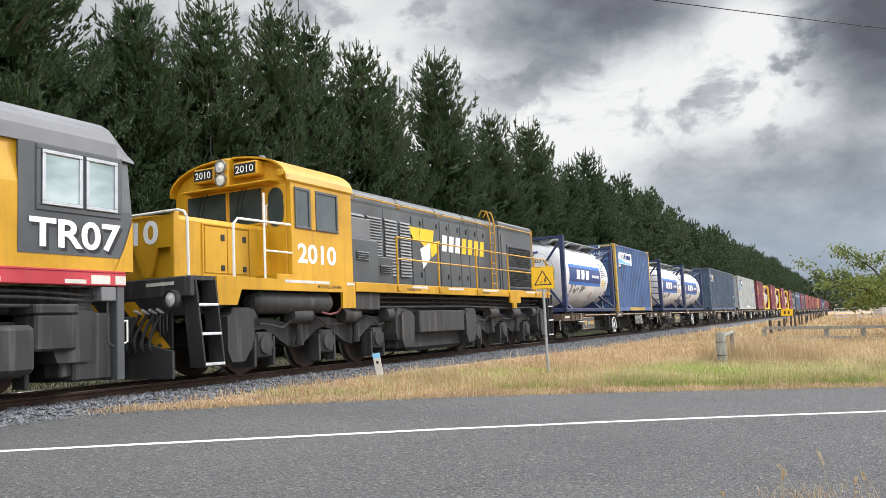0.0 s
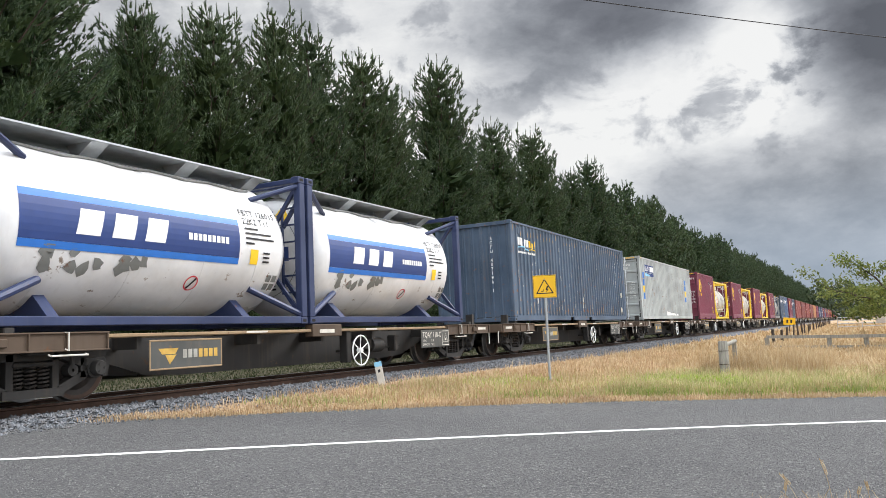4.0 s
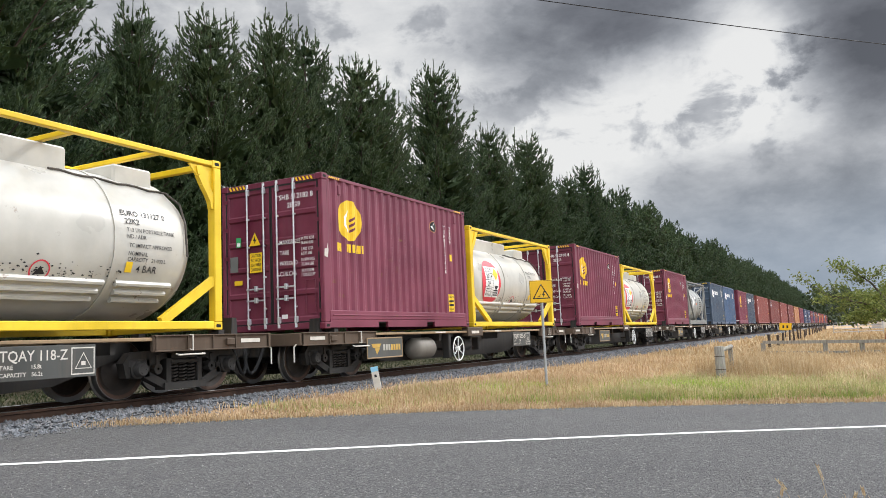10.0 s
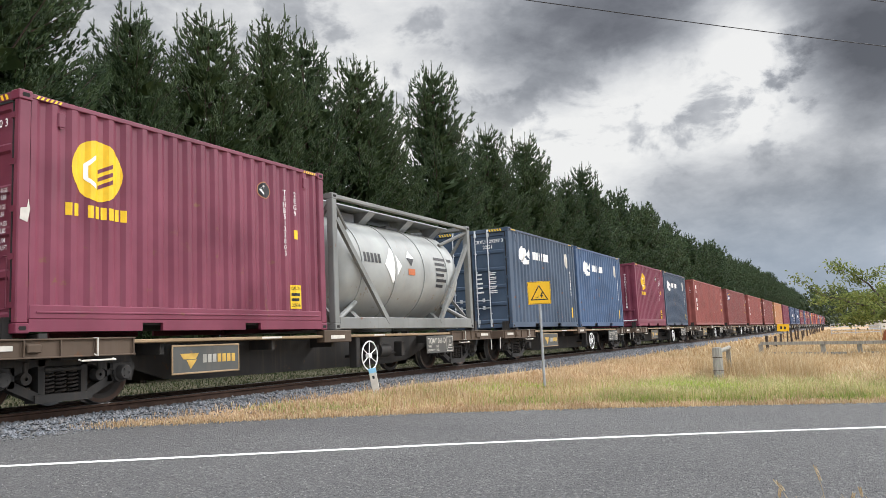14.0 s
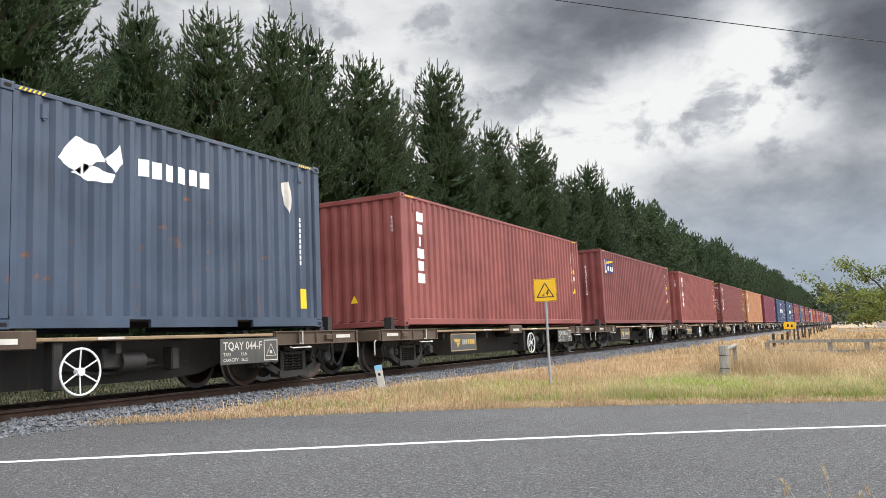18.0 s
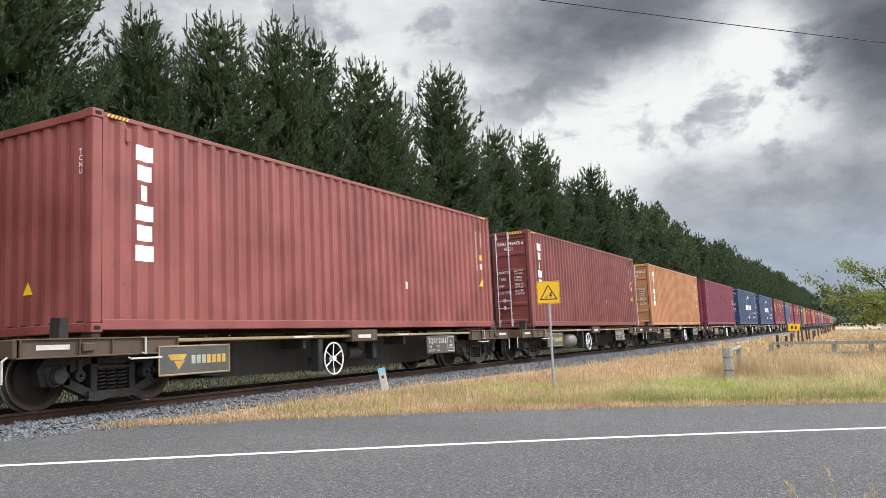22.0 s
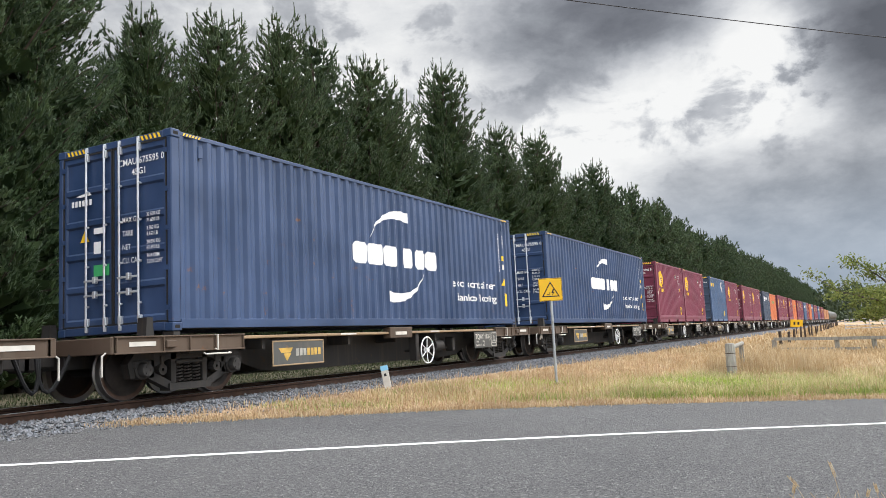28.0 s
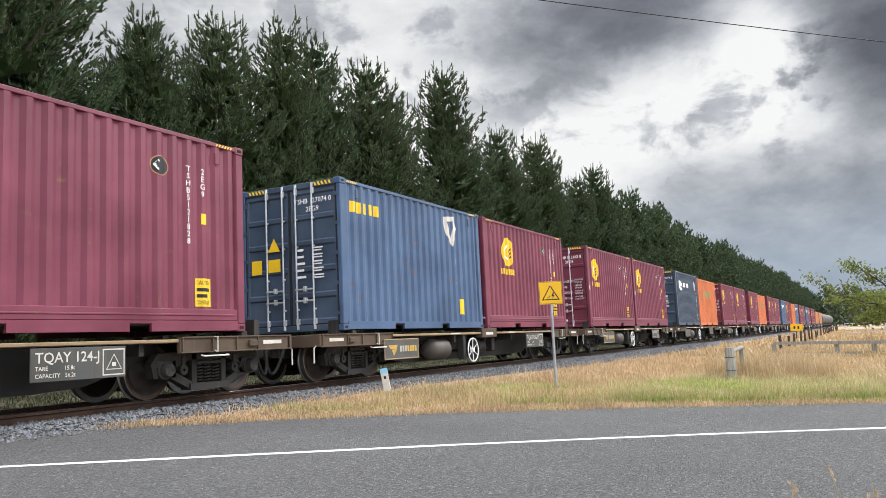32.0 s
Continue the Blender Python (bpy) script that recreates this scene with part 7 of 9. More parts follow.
def ship_line_box():
    t = long_box("navy forty-foot container with a large white curved mark", NAVY, True)
    finish_long(t, "CMAU6755950")
    door_codes(t, 2.89, "CMAU 675595 0", "45G1", 6)
    end_mark(t, shapes([[(0, 0), (0.2, 0), (0.1, 0.18)]]), 0.72, 1.42, SIGNAL_YELLOW, "warning_label", "yellow warning triangle", x=0.014)
    end_mark(t, shapes([block(0, 0, 0.34, 0.17)]), 0.42, 0.88, PRINT_GREEN, "door_label", "green door label", x=0.014)
    end_mark(t, shapes([block(0, 0, 0.26, 0.09), block(0, -0.3, 0.16, -0.12)]), 0.42, 1.52, WHITE, "door_label", "white door labels", x=0.014)
    end_mark(t, shapes([block(0.08 * k, 0, 0.08 * k + 0.055, 0.09) for k in range(6)] + [[(0.1, 0.16), (0.4, 0.2), (0.45, 0.15), (0.2, 0.14)]]), 0.92, 1.98, WHITE, "name_mark", "white name blocks on the door", x=0.014)
    # the mark: six heavy blocks, an arc above and an arc below
    polys = []
    for k, x in enumerate((4.52, 5.02, 5.62, 6.34, 6.84, 7.33)):
        w = (0.44, 0.54, 0.48, 0.44, 0.46, 0.54)[k]
        z0, z1 = 1.24, 1.66
        q = 0.07
        polys.append([(x + q, z0), (x + w - q, z0), (x + w, z0 + q), (x + w, z1 - q), (x + w - q, z1), (x + q, z1), (x, z1 - q), (x, z0 + q)])
    side_mark(t, "name_mark", shapes(polys), 0, 0, WHITE, "row of heavy white name blocks")
    arcs = []
    for sgn, cx, cz in ((1, 6.35, 1.52), (-1, 5.98, 1.42)):
        n = 9
        for k in range(n):
            a0, a1 = [math.radians(165 - 86 * (k + j) / n) for j in (0, 1)]
            w0, w1 = 0.02 + 0.20 * (k / n) ** 0.8, 0.02 + 0.20 * ((k + 1) / n) ** 0.8
            q = []
            for a, w in ((a0, 0), (a1, 0), (a1, w1), (a0, w0)):
                q.append((cx + sgn * 1.28 * math.cos(a), cz + sgn * (0.92 - w) * math.sin(a)))
            arcs.append(q)
    side_mark(t, "arcs", shapes(arcs), 0, 0, WHITE, "white tapering arcs of the mark")
    v, f, w = flat_text("eco container", 0.20, 1.12)
    s = 2.42 / w
    side_mark(t, "lettering", ([(a * s, b) for a, b in v], f), 8.60, 0.93, WHITE)
    v, f, w = flat_text("bamboo flooring", 0.18)
    s = 2.24 / w
    side_mark(t, "lettering", ([(a * s, b) for a, b in v], f), 8.80, 0.60, WHITE)
    side_mark(t, "warning_label", shapes([block(11.6, 0.50, 11.8, 0.84)]), 0, 0, SIGNAL_YELLOW, "yellow warning label")
    return t


def wave_blocks(t, x, z, n, size, mat, label):
    side_mark(t, "name_mark", shapes([block(x + k * size * 0.95, z, x + k * size * 0.95 + size * 0.66, z + size) for k in range(n)]), 0, 0, mat, label)


def horse_box(paint, doors, label):
    """Blue twenty-foot container with a white mark and a row of white blocks."""
    t = container("shipping_container", label, 6.058, 2.89, paint, doors, None, pockets=True)
    stripes(t, 6.058, 2.89)
    polys = [[(0.75, 2.10), (1.0, 2.42), (1.3, 2.36), (1.5, 2.18), (1.3, 2.14), (1.1, 1.92)], [(0.95, 1.95), (1.15, 2.1), (1.6, 2.02), (1.55, 1.9), (1.2, 1.88)], [(1.45, 2.2), (1.7, 2.45), (1.75, 2.2), (1.6, 2.05)]]
    side_mark(t, "leaping_mark", shapes(polys), 0, 0, WHITE, "white leaping mark")
    wave_blocks(t, 2.0, 2.08, 6, 0.24, WHITE, "row of white name blocks")
    side_mark(t, "shield_mark", shapes([[(5.0, 2.45), (5.18, 2.5), (5.3, 2.2), (5.2, 1.95), (5.1, 2.1)]]), 0, 0, OFF_WHITE, "pale shield mark")
    bars_column(t, 5.45, 1.9, 9, 0.07)
    side_mark(t, "warning_label", shapes([block(5.45, 0.32, 5.66, 0.66)]), 0, 0, SIGNAL_YELLOW, "yellow warning label")
    if doors:
        door_codes(t, 2.89, "CRXU 129297 3", "22G1")
    return t


def blue_mark_box():
    t = container("shipping_container", "blue twenty-foot container, yellow painted name, doors in view", 6.058, 2.89, MID_BLUE, True, STEEL_BLUE, pockets=True)
    stripes(t, 6.058, 2.89)
    wave_blocks(t, 0.36, 2.26, 5, 0.22, LOGO_YELLOW, "row of rounded yellow name blocks")
    side_mark(t, "shield_mark", shapes([[(4.15, 2.62), (4.70, 2.68), (4.85, 2.4), (4.6, 1.95), (4.3, 2.2)]]), 0, 0, OFF_WHITE, "pale shield mark")
    side_mark(t, "shield_mark", shapes([[(4.32, 2.52), (4.62, 2.56), (4.62, 2.4), (4.54, 2.15)]]), 0.0, 0.0, MID_BLUE, "blue core of the shield", True, -WIDE / 2 + 0.008)
    upright_code(t, 4.72, 1.8, "TSHB127074", 0.06)
    side_mark(t, "warning_label", shapes([block(4.85, 0.34, 5.10, 0.70)]), 0, 0, SIGNAL_YELLOW, "yellow warning label")
    door_codes(t, 2.89, "TSHB 127074 0", "2EG9")
    end_mark(t, shapes([[(0, 0), (0.3, 0), (0.15, 0.27)]]), 0.55, 1.60, SIGNAL_YELLOW, "warning_label", "yellow warning triangle", x=0.014)
    end_mark(t, shapes([block(0, 0, 0.3, 0.25), block(-0.42, -0.02, -0.16, 0.26)]), 0.55, 1.20, SIGNAL_YELLOW, "warning_label", "yellow warning labels", x=0.014)
    return t


def searoad_small():
    t = container("shipping_container", "worn blue twenty-foot container with chipped yellow corner posts", 6.058, 2.79, BLUE, True, BLUE, OLD_YELLOW, pockets=True)
    stripes(t, 6.058, 2.79)
    side_mark(t, "name_panel", shapes([block(0.62, 1.98, 2.70, 2.48)]), 0, 0, WHITE, "white name panel with blue blocks")
    g = on_side(*shapes([block(0.75 + 0.26 * k, 2.20, 0.94 + 0.26 * k, 2.42 if k in (0, 3) else 2.38) for k in range(7)]), 0, 0, -WIDE / 2 + 0.009, 0.165)
    part("name_mark", g, PRINT_BLUE, t, "row of dark blue name blocks")
    g = on_side(*shapes([[(0.64, 2.0), (2.6, 2.0), (2.5, 2.07), (1.7, 2.05), (1.2, 2.16), (0.64, 2.18)]]), 0, 0, -WIDE / 2 + 0.009, 0.165)
    part("wave_mark", g, PALE_BLUE, t, "pale blue wave under the name")
    side_mark(t, "hazard_diamond", shapes([[(0.42, 1.86), (0.62, 2.06), (0.82, 1.86), (0.62, 1.66)]]), 0, 0, OFF_WHITE, "white hazard diamond", True, -WIDE / 2 + 0.006)
    g = on_side(*shapes([[(0.44, 1.85), (0.80, 1.85), (0.62, 1.68)]]), 0, 0, -WIDE / 2 + 0.002, 0.165)
    part("hazard_diamond", g, INK, t, "black half of the diamond")
    upright_code(t, 5.02, 2.25, "HSD4473", 0.12)
    upright_code(t, 5.30, 2.25, "2EG1", 0.12)
    side_mark(t, "rail_patch", shapes([block(1.9, 0.03, 4.6, 0.16)]), 0, 0, OLD_YELLOW, "chipped yellow patch on the rail", False, -WIDE / 2 + 0.003)
    door_codes(t, 2.79, "HSD 4473", "2EG1")
    rib_rust(t, 20, 5, 2.6, 8, BROWN_STEEL, FRAME_WORN, 0.05)
    return t


def searoad_long():
    t = long_box("scuffed pale grey forty-foot container with a blue name panel", LIGHT_GREY, True)
    stripes(t, 12.192, 2.89)
    polys = [block(1.0, 2.03, 2.82, 2.17), block(1.0, 2.20, 2.82, 2.55)]
    side_mark(t, "name_panel", shapes(polys), 0, 0, PRINT_BLUE, "blue name panel")
    g = on_side(*shapes([block(1.08 + 0.25 * k, 2.25, 1.25 + 0.25 * k, 2.49) for k in range(7)]), 0, 0, -WIDE / 2 + 0.009, 0.165)
    part("name_mark", g, WHITE, t, "row of white name blocks")
    g = on_side(*shapes([[(1.0, 2.03), (2.1, 2.03), (1.8, 2.13), (1.0, 2.17)]]), 0, 0, -WIDE / 2 + 0.009, 0.165)
    part("wave_mark", g, PALE_BLUE, t, "pale blue wave under the name")
    for x in (0.48, 10.42):
        side_mark(t, "side_label", shapes([block(x, 0.95 + 0.32 * k, x + 0.30, 1.22 + 0.32 * k) for k in (0, 2, 3)]), 0, 0, BRIGHT_BLUE, "blue information labels")
        side_mark(t, "side_label", shapes([block(x, 1.27, x + 0.30, 1.54)]), 0, 0, SIGNAL_YELLOW, "yellow information label")
    side_mark(t, "repair_patch", shapes([[(5.2, 0.20), (7.4, 0.20), (7.45, 0.28), (6.9, 0.33), (6.3, 0.31), (5.9, 0.38), (5.6, 0.36), (5.25, 0.44)], [(7.6, 0.20), (8.2, 0.20), (8.15, 0.29), (7.7, 0.27)]]), 0, 0, WHITE, "white repair paint along the lower edge")
    rib_rust(t, 43, 5, 2.7, 9, RUST_STREAK, OFF_WHITE, 0.05)
    door_codes(t, 2.89, "LGE 941045", "4EG1", 6)
    return t


def slate_long():
    RIB[:] = (0.20, 0.28, 0.92)
    t = long_box("weathered slate-blue forty-foot container with rust chips along its narrow ribs", SLATE, False, None, 2.89, True)
    side_mark(t, "name_mark", shapes([block(0.60 + 0.205 * k, 2.22 - 0.012 * k, 0.76 + 0.205 * k, 2.44 - 0.012 * k) for k in range(4)]), 0, 0, WHITE, "row of white name blocks")
    side_mark(t, "name_mark", shapes([block(1.46 + 0.13 * k, 2.18, 1.55 + 0.13 * k, 2.40 if k in (0, 3) else 2.34) for k in range(4)] + [[(1.46, 2.10), (1.72, 2.14), (1.98, 2.09), (1.98, 2.12), (1.72, 2.17), (1.46, 2.13)]]), 0, 0, LOGO_YELLOW, "yellow blocks and swirl of the name")
    side_mark(t, "swirl_mark", shapes([[(0.58, 2.13), (0.95, 2.17), (1.40, 2.06), (1.38, 2.10), (0.98, 2.21), (0.60, 2.16)]]), 0, 0, PALE_BLUE, "pale swirl under the name")
    side_mark(t, "lettering", shapes([block(0.60 + 0.075 * k, 1.98, 0.65 + 0.075 * k, 2.04) for k in range(18)]), 0, 0, WHITE, "small white address bars")
    end_mark(t, column_text("SCFU 407196 1", 0.10), -0.55, 2.48, WHITE)
    upright_code(t, 10.9, 2.4, "SCFU4071961", 0.09)
    upright_code(t, 11.45, 2.5, "4EG1", 0.08)
    rnd = random.Random(17)
    chips, rust, bare = [], [], []

    def fleck(x, z, w, h):
        return [(x + w * rnd.uniform(0, 0.2), z), (x + w, z + h * rnd.uniform(0, 0.2)), (x + w * rnd.uniform(0.8, 1.0), z + h * 0.6), (x + w * 0.6, z + h), (x + w * 0.1, z + h * rnd.uniform(0.7, 1.0)), (x, z + h * 0.4)]
    for k in range(42):
        x = 0.165 + k * PITCH
        # the rib ends have lost their paint
        if rnd.random() < 0.85:
            bare.append(fleck(x + 0.004, 2.56 + rnd.uniform(-0.1, 0.04), 0.048, rnd.uniform(0.08, 0.22)))
        if rnd.random() < 0.6:
            bare.append(fleck(x + 0.004, 0.20, 0.046, rnd.uniform(0.10, 0.38)))
        for _ in range(rnd.randrange(2, 7)):
            z = 0.2 + rnd.random() ** 1.6 * 2.2
            (chips if rnd.random() < 0.6 else rust).append(fleck(x + rnd.choice((0.0, 0.04)), z, rnd.uniform(0.008, 0.022), rnd.uniform(0.03, 0.30)))
        if 8 < k < 32:
            for _ in range(rnd.randrange(4)):
                rust.append(fleck(x + rnd.uniform(0, 0.2), rnd.uniform(0.22, 0.62), rnd.uniform(0.03, 0.09), rnd.uniform(0.03, 0.12)))
    for x, z in ((1.95, 0.50), (6.4, 0.40), (6.45, 0.62), (11.5, 0.30), (11.55, 0.90)):
        chips.append(fleck(x, z, 0.10, 0.22))
    side_mark(t, "paint_chips", shapes(chips), 0, 0, OFF_WHITE, "pale paint chips")
    side_mark(t, "rust_marks", shapes(rust), 0, 0, RUST_STREAK, "rust marks at the rib ends")
    side_mark(t, "bare_marks", shapes(bare), 0, 0, BUFF_EDGE, "tan bare patches at the rib ends")
    RIB[:] = (0.26, 0.50, 0.76)
    return t


def beacon_long():
    t = long_box("maroon-red forty-foot container with a blue and white panel", BROWN_RED, False)
    finish_long(t, "BEAU5626340")
    side_mark(t, "name_panel", shapes([block(0.5, 2.0, 1.7, 2.55)]), 0, 0, PRINT_BLUE, "blue name panel")
    g = on_side(*shapes([block(0.5, 2.02, 0.68, 2.5), [(0.46, 2.0), (0.74, 2.0), (0.68, 2.2), (0.52, 2.2)]] + [block(0.80 + 0.15 * k, 2.08, 0.91 + 0.15 * k, 2.26) for k in range(6)]), 0, 0, -WIDE / 2 + 0.009, 0.165)
    part("name_mark", g, WHITE, t, "white tower and name blocks")
    g = on_side(*shapes([[(0.75, 2.34), (1.66, 2.45), (1.66, 2.53), (0.75, 2.44)]]), 0, 0, -WIDE / 2 + 0.009, 0.165)
    part("beam_mark", g, LOGO_YELLOW, t, "yellow beam stripe")
    end_mark(t, column_text("BEAU5626340", 0.085), -0.55, 2.3, WHITE, x=0.02)
    end_mark(t, shapes([[(0, 0), (0.2, 0), (0.1, 0.18)]]), 0.35, 0.5, SIGNAL_YELLOW, "warning_label", "yellow warning triangle", x=0.02)
    return t


def plain_long():
    t = long_box("dark maroon forty-foot container with a column of white letters", MAROON, False)
    finish_long(t, "TGCU 5026312")
    stacked_blocks(t, 0.75, 2.4, 8, 0.10)
    return t


def orange_box():
    t = container("shipping_container", "orange twenty-foot container with a faint green name", 6.058, 2.79, ORANGE, False, None, pockets=True)
    wave_blocks(t, 1.6, 1.75, 8, 0.30, PRINT_GREEN, "row of faded green name blocks")
    return t


def blue_tank():
    return tank_container("tank_container", "white tank in a dark blue frame with a blue band", FRAME_BLUE, TANK_WHITE, "blue")


def blue_tank_ladder():
    return tank_container("tank_container", "white tank in a dark blue frame with an end ladder", FRAME_BLUE, TANK_WHITE, "blue", "FBTT 126015 7", True)


def yellow_tank():
    return tank_container("tank_container", "cream tank in a bright yellow frame with a red hazard disc", YELLOW, TANK_CREAM, "yellow")


def grey_tank():
    t = tank_container("tank_container", "pale grey tank container in a rust-stained grey frame", FRAME_GREY, TANK_GREY, "grey")
    w = WIDE / 2
    for sy in (-1, 1):
        y0, y1 = sorted((sy * w, sy * (w - 0.06)))
        for a, b in (((0.16, 2.10), (1.95, 0.14)), ((5.90, 2.10), (4.25, 0.14))):
            part("side_brace", Geo().bar(a, b, 0.11, y0 - 0.006, y1 + 0.006), FRAME_GREY, t, "grey slanting side brace")
        part("deep_beam", Geo().cbox(0.16, 5.90, y0, y1, 0.012, 0.24, 0.01), FRAME_GREY, t, "grey lower side beam")
    part("valve_box", Geo().cbox(0.6, 1.9, -0.45, 0.45, 2.15, 2.48, 0.02), FRAME_WORN, t, "grey valve box on the tank")
    part("valve_box", Geo().cbox(3.3, 4.1, -0.40, 0.40, 2.10, 2.40, 0.02), FRAME_WORN, t, "grey valve box on the tank")
    return t


def small_yellow_box():
    return container("shipping_container", "ochre-yellow twenty-foot steel container", 6.058, 2.5, TAN, False, None)


def maroon_d():
    return maroon_box(True)


def maroon_e():
    return maroon_box(True, 1.12, "TSHB 512280 3")


def maroon_b():
    return maroon_box(False, 1.6)


def cronos_a():
    return horse_box(STEEL_BLUE, True, "steel-blue twenty-foot container, white leaping mark, doors in view")


def cronos_b():
    return horse_box(MID_BLUE, False, "mid-blue twenty-foot container with a white leaping mark")


def cronos_c():
    return horse_box(DARK_BLUE, False, "dark slate twenty-foot container with a white leaping mark")


def cronos_d():
    return horse_box(DARK_BLUE, True, "dark slate twenty-foot container, doors in view")


def triton_a():
    return triton(RED_OXIDE, False, "red-oxide forty-foot container with a column of white name blocks", "TCNU7359143")


def triton_d():
    return triton(BROWN_RED, True, "brown-red forty-foot container, white painted name, doors in view", "TRHU4934756")


def triton_t():
    return triton(TAN, True, "tan-orange forty-foot container, white painted name, doors in view", "TCNU8861284")


LOADS = [(blue_tank, searoad_small), (blue_tank_ladder, blue_tank_ladder), (slate_long,), (searoad_long,), (maroon_d, yellow_tank), (maroon_d, yellow_tank),
         (maroon_d, yellow_tank), (maroon_e, grey_tank), (cronos_a, cronos_b), (maroon_b, cronos_c), (triton_a,), (beacon_long,), (triton_a,),
         (triton_d,), (triton_t,), (plain_long,), (ship_line_box,), (ship_line_box,), (maroon_d, maroon_d), (blue_mark_box, maroon_b),
         (maroon_d, maroon_d), (cronos_d, orange_box), (maroon_d, maroon_b), (maroon_b, orange_box), (maroon_b, maroon_b), (cronos_b, maroon_b),
         (orange_box, cronos_b), (maroon_b, maroon_b), (cronos_b, maroon_b), (maroon_b, maroon_b), (small_yellow_box, small_yellow_box), (small_yellow_box, small_yellow_box)]
NUMBERS = ["TQAY 106-L", "TQAY 118-C", "TQAY 169-R", "TQAY 170-N", "TQAY 118-Z", "TQAY 055-B", "TQAY 027-G", "TQAY 061-D", "TQAY 093-K", "TQAY 044-F",
           "TQAY 081-A", "TQAY 102-H", "TQAY 010-E", "TQAY 052-P", "TQAY 077-C", "TQAY 148-M", "TQAY 163-J", "TQAY 085-J", "TQAY 124-J", "TQAY 036-S"]
TURNED = {1, 5, 6, 13, 14, 19, 20}


UNSEEN_FAR_OFF = {"coil_spring", "spring_seat", "class_mark", "lettering", "plate_edge", "mark", "name_mark", "grab_iron", "step_iron", "twistlock", "stake_pocket", "brake_rod", "valve_box"}


def build_train():
    plain_wagon = None
    for k, loads in enumerate(LOADS):
        u = LEAD + STEP * k
        if k < len(NUMBERS):
            w = build_wagon(NUMBERS[k], (k + 1) in TURNED, {5: TANK_DUST, 13: TANK_DUST, 15: RESERVOIR, 19: RESERVOIR}.get(k), k in (17, 18))
            if k == len(NUMBERS) - 1:
                plain_wagon = w
        else:
            w = copy_thing(plain_wagon, Matrix())
            if k > 20:
                for o in w.children_recursive:
                    if o.name.split(".")[0] in UNSEEN_FAR_OFF:
                        bpy.data.objects.remove(o)
        on_track(w, u, RAIL_Z)
        for j, make in enumerate(loads):
            back = 0.0 if len(loads) == 1 else 0.51 if make in (blue_tank, blue_tank_ladder) else (0.27, 0.09)[j]
            load(make, make, u + 6.134 * j - back)


def build_tail_tanks():
    """Round grey tank wagons at the end of the train."""
    first = None
    for k in range(6):
        u = LEAD + STEP * len(LOADS) + 11.5 * k
        if first is None:
            t = thing("tank_wagon", "grey cylindrical bulk tank wagon", "wagon", "tank wagons")
            part("vessel", Geo().lathe([(-0.6, 0.02), (-0.5, 0.9), (-0.2, 1.3), (0.3, 1.42), (9.0, 1.42), (9.5, 1.3), (9.8, 0.9), (9.9, 0.02)], (0, 0, 2.15), "x", 28), PLATE_GREY, t, smooth=35)
            part("underframe", Geo().cbox(-0.8, 10.1, -1.1, 1.1, 0.65, 0.85, 0.02), UNDER, t)
            b = build_bogie(t)
            b.matrix_basis = pose(1.1, 0, 0)
            b2 = copy_thing(b, pose(8.2, 0, 0))
            b2.parent = t
            first = t
        else:
            t = copy_thing(first, Matrix())
        on_track(t, u, RAIL_Z)


build_train()
build_tail_tanks()


# ---- locomotives ----
LOCO_YELLOW = painted("loco_yellow", (0.50, 0.262, 0.005), 0.38, 0.3, (0.2, 0.1, 0.04), (0.20, 0.115, 0.03), 0.45)
LOCO_GREY = painted("loco_grey", (0.066, 0.071, 0.074), 0.45, 0.15, (0.10, 0.07, 0.05), (0.075, 0.072, 0.066), 0.35)
ROOF_GREY = painted("pale_grey_roof", (0.135, 0.135, 0.139), 0.5, 0.12, dusty=0.3)
LOCO_RED = painted("red_sill_paint", (0.42, 0.028, 0.040), 0.45, 0.1, dusty=0.2)
SOOT = painted("dusty_black_running_gear", (0.024, 0.0235, 0.0235), 0.75, 0.5, (0.06, 0.042, 0.03), (0.125, 0.115, 0.105), 0.6)
CHROME = plain("bright_window_frame", (0.5, 0.5, 0.5), 0.3, 0.8)
HAND_WHITE = painted("chipped_white_handrail", (0.70, 0.68, 0.62), 0.5, 0.8, dusty=0.2)


def glass_mat():
    m = Mat("tinted_cab_glass", 0.06)
    m.b.inputs["Specular IOR Level"].default_value = 0.8
    # dark glass, its colour lifted to grey-green in place of reflected sky
    return m.done(m.mix(m.range(m.noise(1.5, 3.0), 0.3, 0.7), (0.030, 0.040, 0.040), (0.060, 0.076, 0.076)))


def reflection_glass_mat():
    m = Mat("pale_cab_glass", 0.08)
    m.b.inputs["Specular IOR Level"].default_value = 0.9
    # the pale bands of a reflection are put into the base colour
    return m.done(m.mix(m.range(m.noise(0.9, 3.0, 0.5, (1, 1, 2.5)), 0.35, 0.65), (0.20, 0.27, 0.27), (0.46, 0.54, 0.53)))


def lamp_mat():
    m = Mat("headlight_lens", 0.12)
    return m.done(m.mix(m.range(m.noise(12.0), 0.3, 0.7), (0.55, 0.56, 0.52), (0.8, 0.8, 0.76)))


GLASS, REFLECTION_GLASS, LENS = glass_mat(), reflection_glass_mat(), lamp_mat()


def side_text(t, text, x0, x1, z, size, mat, y, name="lettering", label=""):
    v, f, w = flat_text(text, size, 1.0, 0.034 if size > 0.2 else 0.006)
    s = (x1 - x0) / w
    return part(name, on_side([(a * s, b) for a, b in v], f, x0, z, y), mat, t, label)


